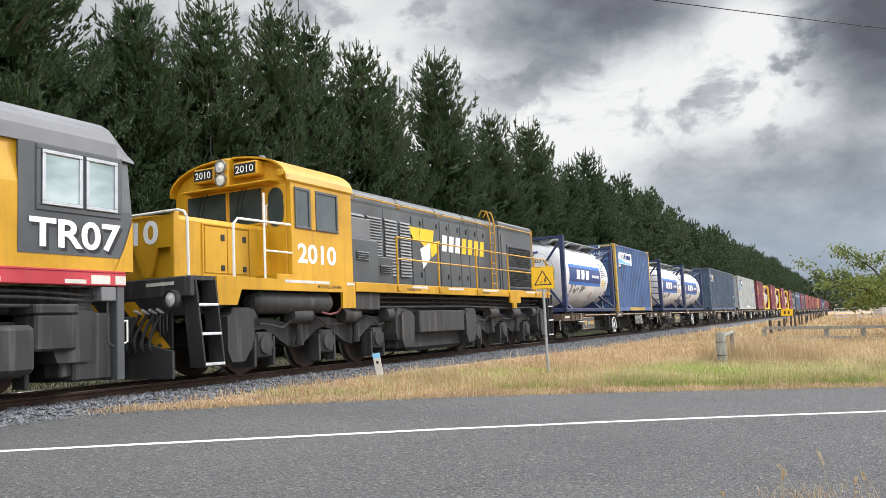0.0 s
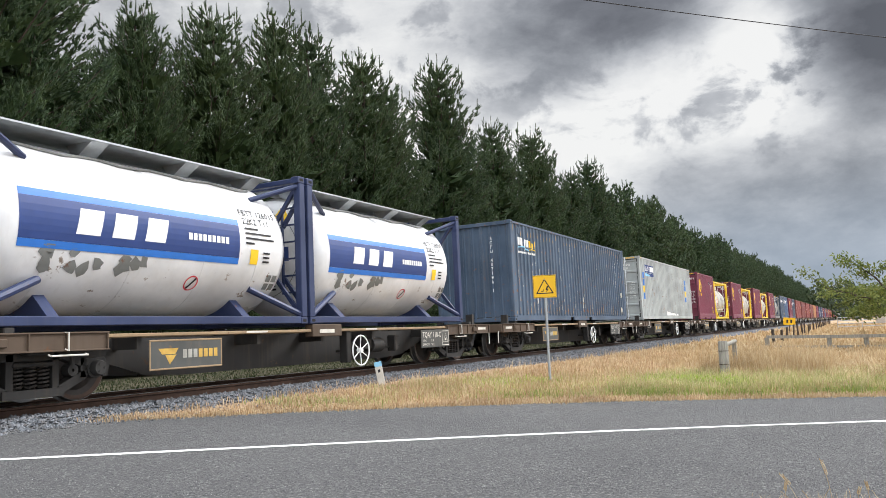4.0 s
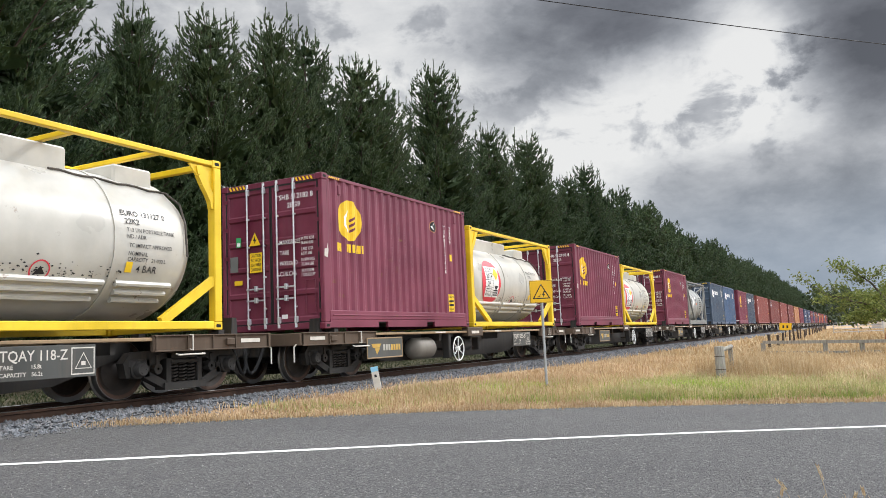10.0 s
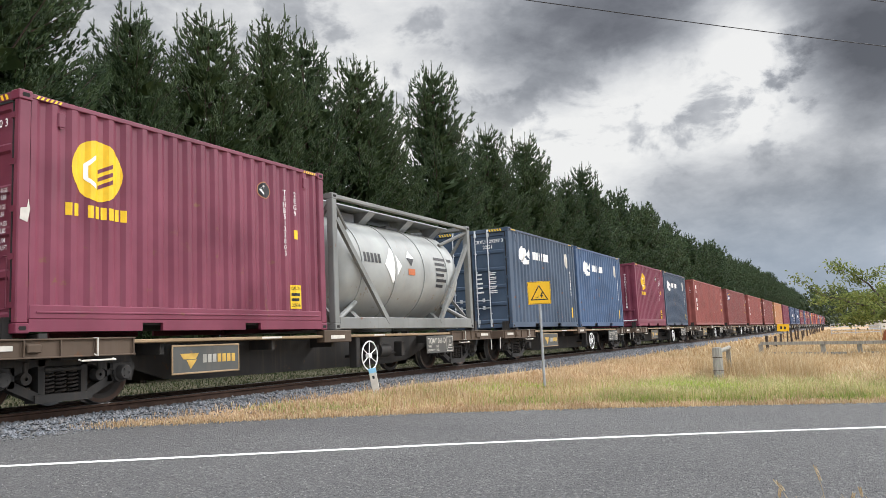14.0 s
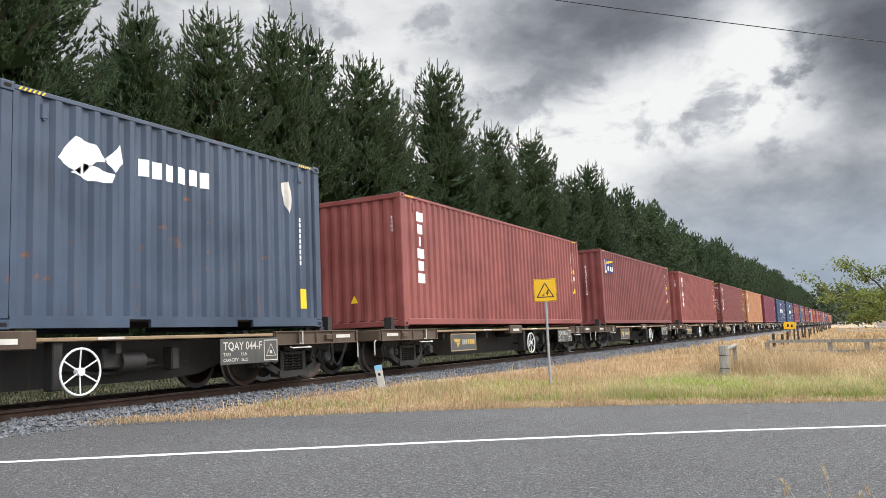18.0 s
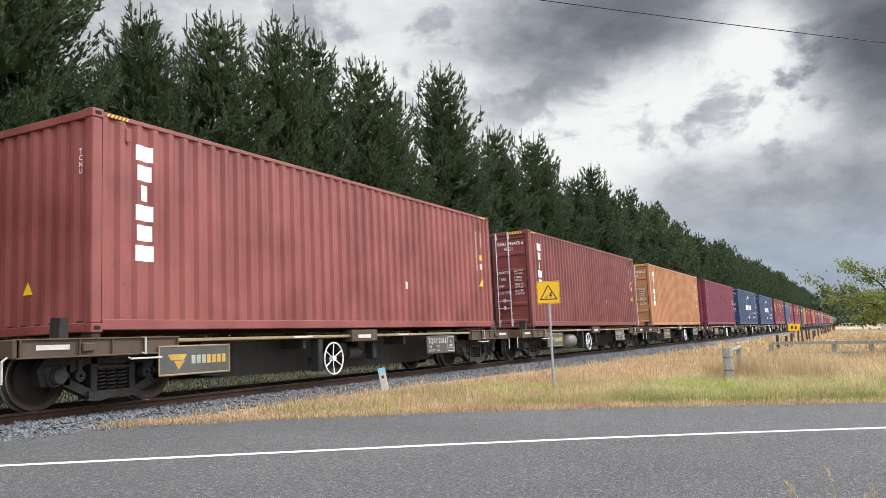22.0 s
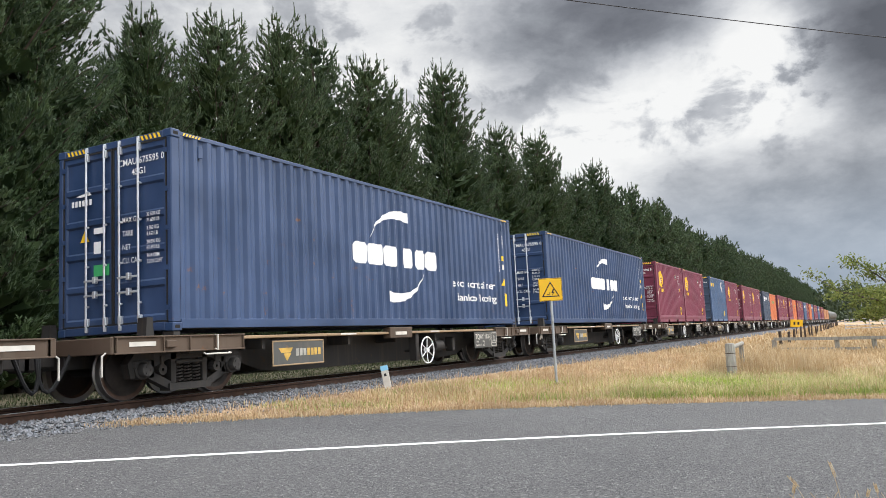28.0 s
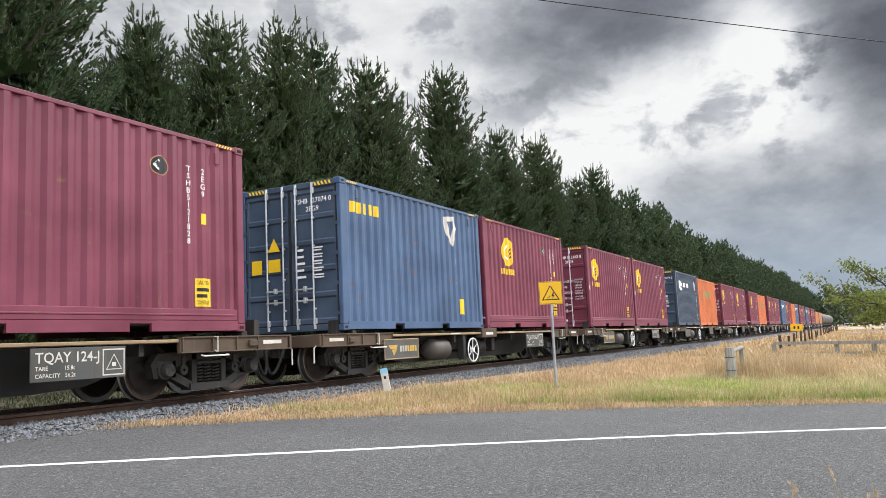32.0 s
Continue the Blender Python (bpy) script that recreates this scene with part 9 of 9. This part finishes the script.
    lamp = part("ditch_light", Geo().lathe([(8.10, 0.0), (8.12, 0.09), (8.14, 0.115)], (0, -1.10, 1.19), "x", 18), LENS, t, "round ditch light", smooth=40)
    part("lamp_shell", Geo().lathe([(8.10, 0.115), (8.10, 0.135), (8.20, 0.135), (8.26, 0.08)], (0, -1.10, 1.19), "x", 18), SOOT, lamp, smooth=40)
    for k in range(4):
        y = -0.86 + 0.15 * k
        pts = [(8.20 - 0.26 * math.sin(j / 8 * 3.1), y + 0.03 * math.sin(j), 1.0 - 0.55 * math.sin(j / 8 * 2.2)) for j in range(9)]
        part("air_hose", Geo().tube(pts, 0.024, 7), RUBBER, t, "black air hose")
        part("hose_cock", Geo().cyl((8.22, y, 1.0), (8.10, y, 1.06), 0.022, 7), GALV_ROD, t)
    part("coupler", Geo().cbox(7.72, 8.25, -0.11, 0.11, 0.62, 0.86, 0.03), SOOT, t, "knuckle coupler")
    part("rear_coupler", Geo().cbox(23.2, 24.35, -0.09, 0.09, 0.50, 0.68, 0.03), SOOT, t, "knuckle coupler")
    # front platform: yellow end panel with its number and white rails
    g = Geo().prism([(-0.88, 1.98), (-0.88, 2.46), (0.95, 2.46), (0.95, 1.55), (0.45, 1.55), (0.10, 1.98), (-0.10, 1.98), (-0.30, 1.55), (-0.45, 1.55), (-0.60, 1.98)], "x", 8.36, 8.40)
    p = part("end_panel", g, LOCO_YELLOW, t, "yellow end panel with a white number")
    v, f, w = flat_text("2010", 0.34, 1.0, 0.04)
    s = 1.25 / w
    part("lettering", Geo().add([(8.352, 0.62 - a * s, 2.06 + b) for a, b in v], f), WHITE, p)
    part("panel_post", Geo().cbox(8.34, 8.46, -0.96, -0.88, 1.5, 2.50, 0.01), LOCO_YELLOW, t)
    part("front_handrail", Geo().tube([(8.32, 1.25, 2.50), (8.32, 0.0, 2.50), (8.32, -1.06, 2.50), (8.32, -1.19, 2.46), (8.32, -1.25, 2.36), (8.32, -1.26, 1.50)], 0.022, 8), HAND_WHITE, t, "chipped white handrail")
    part("step_handrail", Geo().tube([(9.17, -1.34, 1.45), (9.17, -1.34, 2.34), (9.27, -1.34, 2.44), (10.55, -1.34, 2.46)], 0.022, 8), HAND_WHITE, t, "chipped white handrail beside the steps")
    part("step_handrail", Geo().cyl((9.89, -1.34, 1.42), (9.89, -1.34, 2.92), 0.019, 8), HAND_WHITE, t)
    part("step_handrail", Geo().cyl((9.89, -1.34, 1.98), (10.58, -1.34, 1.98), 0.017, 8), HAND_WHITE, t)
    # fuel tank and pipes
    part("fuel_tank", Geo().cbox(14.75, 17.35, -1.12, 1.12, 0.14, 1.02, 0.08), SOOT, t, "dusty black fuel tank")
    part("battery_box", Geo().cbox(14.98, 17.20, -1.30, -1.10, 0.52, 1.00, 0.02), SOOT, t, "dusty black side box")
    part("underframe_box", Geo().cbox(12.50, 13.40, -1.30, -1.0, 1.02, 1.36, 0.02), SOOT, t)
    for z, y in ((1.08, -1.2), (1.18, -1.1), (1.28, -1.18)):
        part("air_pipe", Geo().tube([(13.5, y, z), (17.4, y, z + 0.02), (20.0, y, z - 0.02), (22.6, y, z)], 0.022, 6), SOOT, t)
    part("red_hose", Geo().tube([(11.5, -1.25, 0.98), (11.7, -1.28, 0.94), (11.95, -1.28, 0.98), (12.15, -1.25, 1.10)], 0.02, 7), BROWN_RED, t, "pinkish air hose")
    loco_bogie(t, 11.85)
    loco_bogie(t, 20.05)
    on_track(t, 0.0, RAIL_Z)


def build_wide_loco():
    """The leading locomotive; its trailing cab end comes by first."""
    t = thing("locomotive", "yellow and grey wide-cab locomotive numbered TR07 with a red sill", "locomotive", "locomotives")
    cy = 1.33
    x0, x1 = -9.0, 7.10
    part("body", Geo().prism([(cy, 1.50), (-cy, 1.50), (-cy, 2.50), (-cy + 0.07, 3.02), (cy - 0.07, 3.02), (cy, 2.5)], "x", x0, x1), LOCO_YELLOW, t, "golden yellow body side")
    rf = arch(cy - 0.02, 3.0, 3.62, 16, 2.8)
    part("roof", Geo().prism(rf, "x", x0, 7.05), ROOF_GREY, t, "smooth pale grey roof")
    g = Geo()
    a, b = arch(cy - 0.02, 3.0, 3.62, 16, 2.8), arch(cy - 0.05, 2.98, 3.10, 16, 2.8)
    n = len(a)
    g.add([(7.05, y, z) for y, z in a] + [(7.36, y, z) for y, z in b], [(i, i + 1, n + i + 1, n + i) for i in range(n - 1)] + [tuple(range(n, 2 * n))])
    part("roof_brow", g, ROOF_GREY, t, "sloping grey roof end", smooth=35)
    part("cab_panel", Geo().prism([(5.66, 1.69), (7.105, 1.69), (7.105, 3.0), (5.66, 3.0)], "y", -cy - 0.006, -cy + 0.03), LOCO_GREY, t, "dark grey cab side panel")
    # the upper side leans in: windows stand in a flush frame
    for a0, a1, b0 in ((5.95, 6.50, 0), (6.55, 7.02, 1)):
        w = part("cab_window", Geo().box(a0 + 0.04, a1 - 0.04, -cy - 0.016, -cy - 0.004, 2.32, 2.88), REFLECTION_GLASS, t, "cab window with a pale reflection put into its colour")
        part("window_frame", frame_rect(a0, a1, 2.27, 2.93, 0.045, -cy - 0.035, -cy - 0.004), CHROME, w, "bright metal frame")
    part("window_surround", frame_rect(5.88, 7.08, 2.20, 2.99, 0.06, -cy - 0.02, -cy - 0.004), LOCO_GREY, t)
    g = Geo().prism([(-cy, 1.52), (cy, 1.52), (cy, 2.3), (cy - 0.08, 3.02), (-cy + 0.08, 3.02), (-cy, 2.3)], "x", 7.10, 7.26)
    part("cab_end", g, LOCO_GREY, t, "dark grey cab end")
    part("end_chevron", Geo().add([(6.98, -cy - 0.010, 1.52), (7.27, -cy - 0.010, 1.52), (7.27, -cy - 0.010, 2.20), (7.13, -cy - 0.010, 1.82)], [(0, 1, 2, 3)]), LOCO_YELLOW, t, "yellow corner chevron")
    v, f, w = flat_text("TR07", 0.34, 1.0, 0.034)
    s = 1.28 / w
    part("lettering", on_side([(q * s, r) for q, r in v], f, 5.83, 1.745, -cy - 0.008), INK, t, "black drop shadow of the number")
    part("lettering", on_side([(q * s, r) for q, r in v], f, 5.79, 1.785, -cy - 0.011), WHITE, t, "white number")
    for sy in (-1, 1):
        y0, y1 = sorted((sy * (cy + 0.02), sy * (cy - 0.10)))
        part("side_sill", Geo().cbox(x0, 7.15, y0, y1, 1.33, 1.51, 0.01), LOCO_RED, t, "red side sill")
    part("sill_edge", Geo().cbox(x0, 7.12, -cy - 0.03, -cy + 0.0, 1.495, 1.52, 0.004), LOCO_RED, t)
    for a, b in ((6.25, 6.55), (6.62, 6.90), (6.98, 7.14), (5.3, 5.45)):
        part("sill_label", Geo().box(a, b, -cy - 0.023, -cy - 0.02, 1.35, 1.40 if a in (6.25, 5.3) else 1.46), OFF_WHITE, t, "white sill label")
    part("frame", Geo().cbox(x0 + 0.2, 7.0, -0.9, 0.9, 1.0, 1.34, 0.03), SOOT, t, "black underframe")
    part("corner_post", Geo().cbox(7.02, 7.14, -cy, -cy + 0.16, 0.14, 1.33, 0.01), LOCO_GREY, t, "grey corner post")
    part("skirt", Geo().cbox(6.45, 7.03, -1.25, 1.25, 0.16, 1.0, 0.03), SOOT, t, "dusty black end skirt")
    part("sill_box", Geo().cbox(6.78, 7.0, -1.34, -1.15, 1.14, 1.32, 0.01), ROOF_GREY, t)
    part("sand_box", Geo().cbox(5.88, 6.44, -1.34, -0.9, 0.55, 0.98, 0.03).cbox(5.86, 6.46, -1.35, -0.88, 0.98, 1.10, 0.02), SOOT, t, "dusty black sand box")
    part("air_tank", Geo().cbox(5.0, 5.88, -1.38, -0.85, 0.30, 0.86, 0.06), SOOT, t, "dusty grey tank")
    for z in (1.1, 1.2, 1.27):
        part("air_pipe", Geo().tube([(x0 + 1, -1.22, z), (3.0, -1.22, z + 0.02), (6.0, -1.24, z - 0.02), (6.75, -1.22, z - 0.06)], 0.02, 6), SOOT, t)
    part("drain_pipe", Geo().tube([(6.85, -1.36, 1.12), (6.85, -1.36, 0.62), (6.95, -1.36, 0.56)], 0.014, 6), SOOT, t)
    part("end_handrail", Geo().tube([(7.16, -1.28, 0.88), (7.22, -1.28, 0.90), (7.22, -1.28, 0.62), (7.16, -1.28, 0.60)], 0.014, 6), HAND_WHITE, t, "white grab iron")
    part("end_bracket", Geo().cbox(7.15, 7.22, -1.20, -0.95, 0.36, 0.60, 0.006), LOCO_YELLOW, t, "yellow bracket")
    part("tail_lamp", Geo().lathe([(7.22, 0.09), (7.26, 0.08), (7.30, 0.0)], (0, -1.05, 0.50), "x", 14), LENS, t, "white tail lamp", smooth=40)
    part("coupler", Geo().cbox(7.1, 7.72, -0.10, 0.10, 0.60, 0.84, 0.03), SOOT, t)
    part("aerial", Geo().cyl((5.95, -0.4, 3.55), (5.95, -0.4, 4.2), 0.008, 6), INK, t, "thin whip aerial")
    loco_bogie(t, 4.0)
    loco_bogie(t, -6.0)
    on_track(t, 0.0, RAIL_Z)


build_hood_loco()
build_wide_loco()


# ---- beside the track and road ----
SIGN_YELLOW = plain("sign_yellow", (0.72, 0.42, 0.012), 0.45, 0.0, 0.06)
COAT = plain("chestnut_coat", (0.20, 0.065, 0.025), 0.7, 0.0, 0.2)


def build_sign():
    x, y = 13.81, 5.06
    z0 = ground_z(x, y)
    t = thing("warning_sign", "square yellow electrical warning sign on a galvanised post", "sign", at=pose(x, y, z0, 0, 0, -70))
    # local: faces -y
    part("post", Geo().cyl((0, 0, -0.3), (0, 0, 1.98), 0.026, 12), GALV, t, "galvanised steel post", smooth=40)
    b = 1.56
    board = part("board", Geo().cbox(-0.212, 0.212, -0.040, -0.034, b, b + 0.42, 0.003), SIGN_YELLOW, t, "yellow sign board")
    yy = -0.0405

    def flat(polys):
        v, f = shapes(polys)
        return Geo().add([(p, yy, b + q) for p, q in v], f)
    tri = [(-0.165, 0.075), (0.165, 0.075), (0.0, 0.36)]
    cx, cz = 0.0, 0.17
    edges = []
    for (ax, az), (bx, bz) in zip(tri, tri[1:] + tri[:1]):
        k = 0.80
        edges.append([(ax, az), (bx, bz), (cx + (bx - cx) * k, cz + (bz - cz) * k), (cx + (ax - cx) * k, cz + (az - cz) * k)])
    part("triangle", flat(edges), INK, board, "black triangle outline")
    part("bolt_mark", flat([[(0.045, 0.215), (0.075, 0.215), (0.045, 0.165), (0.072, 0.165), (0.025, 0.095), (0.036, 0.145), (0.012, 0.145)]]), INK, board, "black lightning flash")
    part("figure_mark", flat([[(-0.07, 0.115), (-0.02, 0.112), (-0.02, 0.122), (-0.07, 0.125)], [(-0.04, 0.125), (-0.02, 0.16), (-0.012, 0.155), (-0.03, 0.122)]]), INK, board, "small black mark")
    border = []
    for a, c, p, q in ((-0.20, 0.20, 0.008, 0.014), (-0.20, 0.20, 0.406, 0.412), (-0.206, -0.200, 0.008, 0.412), (0.200, 0.206, 0.008, 0.412)):
        border.append(block(a, p, c, q))
    part("border", flat(border), INK, board, "thin black border")
    for z in (0.10, 0.34):
        part("bracket", Geo().cbox(-0.05, 0.05, -0.035, 0.03, b + z - 0.015, b + z + 0.015, 0.004), GALV, board)
        part("bolt", Geo().cyl((0, -0.046, b + z), (0, -0.034, b + z), 0.009, 8), GALV, board)


def build_marker():
    x, y = 11.60, 7.28
    t = thing("marker_post", "leaning white plastic marker post with a pale blue top", "marker post", at=pose(x, y, ground_z(x, y) - 0.04, 3, -9, -65))
    part("blade", Geo().cbox(-0.062, 0.062, -0.014, 0.014, -0.1, 0.49, 0.006), OFF_WHITE, t, "dusty white blade")
    part("blue_band", Geo().box(-0.063, 0.063, -0.0155, 0.0155, 0.41, 0.491), PALE_BLUE, t, "faded blue band")
    part("dark_mark", Geo().box(-0.02, 0.02, -0.017, -0.0145, 0.31, 0.36), INK, t, "small dark mark")


def build_fences():
    x, y = 16.46, 2.38
    z = ground_z(x, y)
    t = thing("strainer_post", "round grey weathered timber strainer post in tall grass", "fence post", at=pose(x, y, z - 0.05, 0, 0, 0))
    g = Geo().lathe([(-0.3, 0.098), (0.0, 0.098), (0.78, 0.092), (0.79, 0.085), (0.80, 0.0)], (0, 0, 0), "z", 18)
    part("post", g, TIMBER, t, "cracked grey timber", smooth=40)
    for zz in (0.34, 0.60):
        part("wire_tie", Geo().lathe([(-0.006, 0.098), (0.0, 0.103), (0.006, 0.098)], (0, 0, zz), "z", 18), RUST_RAIL, t, "rusty wire round the post")
    s = thing("stay_post", "short split timber stay beside the strainer post", "fence post", at=pose(17.6, 2.32, ground_z(17.6, 2.3)))
    part("post", Geo().cbox(-0.035, 0.035, -0.045, 0.045, -0.2, 0.74, 0.012), TIMBER, s)
    part("brace", Geo().cyl((-1.05, 0.05, 0.66), (0.02, -0.02, 0.72), 0.045, 8), TIMBER, s, "grey round brace rail")
    # rail fence across the paddock
    f = thing("rail_fence", "low grey timber rail fence across the paddock", "fence")
    for ya, yb, za, zb in ((2.95, 0.6, 0.63, 0.56), (0.6, -2.0, 0.56, 0.50), (-2.0, -6.5, 0.50, 0.42)):
        g = Geo()
        g.add([(31.0 + dx, yy, zz + dz) for yy, zz in ((ya, za), (yb, zb)) for dx in (0, 0.06) for dz in (-0.06, 0.05)], [(0, 1, 3, 2), (4, 6, 7, 5), (0, 4, 5, 1), (2, 3, 7, 6), (0, 2, 6, 4), (1, 5, 7, 3)])
        part("rail", g, TIMBER, f)
        g = Geo()
        g.add([(31.0 + dx, yy, zz - 0.36 + dz) for yy, zz in ((ya, za), (yb, zb)) for dx in (0, 0.05) for dz in (-0.05, 0.04)], [(0, 1, 3, 2), (4, 6, 7, 5), (0, 4, 5, 1), (2, 3, 7, 6), (0, 2, 6, 4), (1, 5, 7, 3)])
        part("rail", g, TIMBER, f)
    for yy in (2.95, 0.9, -0.25, -2.0, -4.2, -6.5):
        part("post", Geo().cbox(31.06, 31.20, yy - 0.08, yy + 0.08, -0.3, 0.60 - 0.02 * (3 - yy), 0.02), TIMBER, f, at=pose(0, 0, 0))
    # posts along the railway boundary
    rnd = random.Random(31)
    first = None
    for k in range(26):
        x = 34 + k * 4.6
        y = 3.05 + 0.008 * (x - 34) + rnd.uniform(-0.08, 0.08)
        m = pose(x, y, ground_z(x, y), rnd.uniform(-4, 4), rnd.uniform(-6, 6), rnd.uniform(0, 90))
        if first is None:
            p = thing("fence_post", "dark split timber fence post on the railway boundary", "fence post", "boundary fence posts", at=m)
            part("post", Geo().cbox(-0.05, 0.05, -0.045, 0.045, -0.3, 0.80, 0.015), TIMBER if k % 3 else BARK, p)
            first = p
        else:
            p = copy_thing(first, m)
            p.scale = (1, 1, rnd.uniform(0.85, 1.1))
    for k, zz in enumerate((0.30, 0.50, 0.70)):
        w = thing("fence_wire", "thin rusty fence wire between the boundary posts", "wire", "fence wires")
        part("strand", Geo().tube([(34, 3.05, ground_z(34, 3) + zz), (90, 3.5, ground_z(90, 3) + zz), (149, 3.97, ground_z(149, 3) + zz)], 0.006, 5), RUST_RAIL, w)
    # speed board
    t = thing("track_board", "small yellow trackside board with dark marks on a post", "sign", at=pose(62.0, 4.35, ground_z(62, 4), 0, 5, -86))
    part("post", Geo().cyl((0, 0.03, -0.3), (0, 0.03, 1.2), 0.035, 8), BARK, t, "dark timber post")
    b = part("board", Geo().cbox(-0.40, 0.40, -0.02, 0.0, 0.72, 1.25, 0.01), SIGN_YELLOW, t, "yellow board")
    for a, c in ((-0.2, -0.08), (0.06, 0.18)):
        part("dark_bar", Geo().box(a, c, -0.024, -0.019, 0.88, 1.08), INK, b)
    g = thing("farm_gate", "grey metal farm gate in the distance", "gate", at=pose(88, -0.5, 0.0, 0, 0, 80))
    for zz in (0.3, 0.6, 0.9, 1.2):
        part("gate_rail", Geo().cyl((-2.2, 0, zz), (2.2, 0, zz), 0.035, 6), GALV, g)
    for xx in (-2.2, 0, 2.2):
        part("gate_upright", Geo().cyl((xx, 0, 0), (xx, 0, 1.25), 0.04, 6), GALV, g)
    sh = thing("farm_shed", "small pale farm shed beyond the paddock", "shed", at=pose(150, -7.5, 0.0, 0, 0, 12))
    part("wall", Geo().box(-3, 3, -4, 4, 0, 2.1), OFF_WHITE, sh, "pale sheet walls")
    part("roof", Geo().prism([(-4.3, 2.05), (4.3, 2.05), (0, 3.1)], "x", -3.2, 3.2), GALV, sh, "grey sheet roof")


def build_horse():
    """A chestnut horse grazing far off, half behind the paddock tree."""
    t = thing("horse", "chestnut horse grazing in the dry paddock", "horse", at=pose(46.0, -2.75, ground_z(46, -2.7), 0, 0, 95))
    prof = [(-0.78, 0.02), (-0.70, 0.22), (-0.40, 0.31), (0.1, 0.29), (0.5, 0.31), (0.72, 0.2), (0.82, 0.02)]
    part("body", Geo().lathe(prof, (0, 0, 1.15), "x", 16), COAT, t, smooth=60)
    for x, y in ((-0.55, -0.14), (-0.58, 0.14), (0.58, -0.14), (0.55, 0.14)):
        part("leg", Geo().cyl((x, y, 1.05), (x + 0.03, y, 0.5), 0.10, 8, 0.055).cyl((x + 0.03, y, 0.5), (x, y, 0.0), 0.055, 8, 0.045), COAT, t, smooth=60)
    part("neck", Geo().cyl((0.65, 0, 1.3), (1.15, 0, 0.75), 0.19, 10, 0.12), COAT, t, smooth=60)
    part("head", Geo().cyl((1.12, 0, 0.82), (1.30, 0, 0.35), 0.13, 10, 0.07), COAT, t, smooth=60)
    part("tail", Geo().cyl((-0.78, 0, 1.25), (-0.95, 0, 0.6), 0.06, 6, 0.03), BARK, t, "dark tail")


def build_wires():
    for k, (p, q, sag) in enumerate((((-2.0, 21.5, 8.55), (44.0, -21.0, 8.25), 0.9), ((9.0, 11.5, 9.25), (46.0, -25.2, 9.2), 0.7), ((9.0, 11.3, 9.40), (46.0, -25.6, 9.35), 0.7))):
        t = thing("power_cable", "thin dark overhead power cable", "cable", "overhead cables")
        pts = []
        for j in range(25):
            f = j / 24
            pts.append((p[0] + f * (q[0] - p[0]), p[1] + f * (q[1] - p[1]), p[2] + f * (q[2] - p[2]) - sag * 4 * f * (1 - f) + sag * 0.9))
        part("strand", Geo().tube(pts, 0.011, 6), INK, t)


build_sign()
build_marker()
build_fences()
build_horse()
build_wires()
build_sleepers()
build_stones()
build_chips()
build_grass()


# ---- what moves ----
def motions():
    seconds = range(33)
    for ob, u, z in MOVERS:
        walk(ob, [(t, pose(u - run(t), TRACK_Y, z)) for t in seconds])
    # every wheel turns as it rolls; wheels that sit alike on their bogies share their keys
    keyed = {}
    for ob in list(scene.objects):
        if not ob.name.startswith("wheel"):
            continue
        place = ob.matrix_basis.translation.copy()
        turned = ob.matrix_basis.to_3x3()[0][0] < 0
        radius = ob.dimensions.z / 2 - 0.03
        key = (round(place.x, 2), round(place.y, 2), round(place.z, 2), round(radius, 2))
        if key not in keyed:
            rows = []
            base = pose(*place, 0, 0, 180) if turned else pose(*place)
            for i in range(0, 961):
                a = -run(i / 30) / radius * (-1 if turned else 1)
                rows.append((i / 30, base @ Euler((0, a, 0)).to_matrix().to_4x4()))
            walk(ob, rows)
            keyed[key] = ob
        else:
            first = keyed[key].animation_data
            ob.rotation_mode = "QUATERNION"
            ob.animation_data_create()
            ob.animation_data.action = first.action
            ob.animation_data.action_slot = first.action_slot


motions()
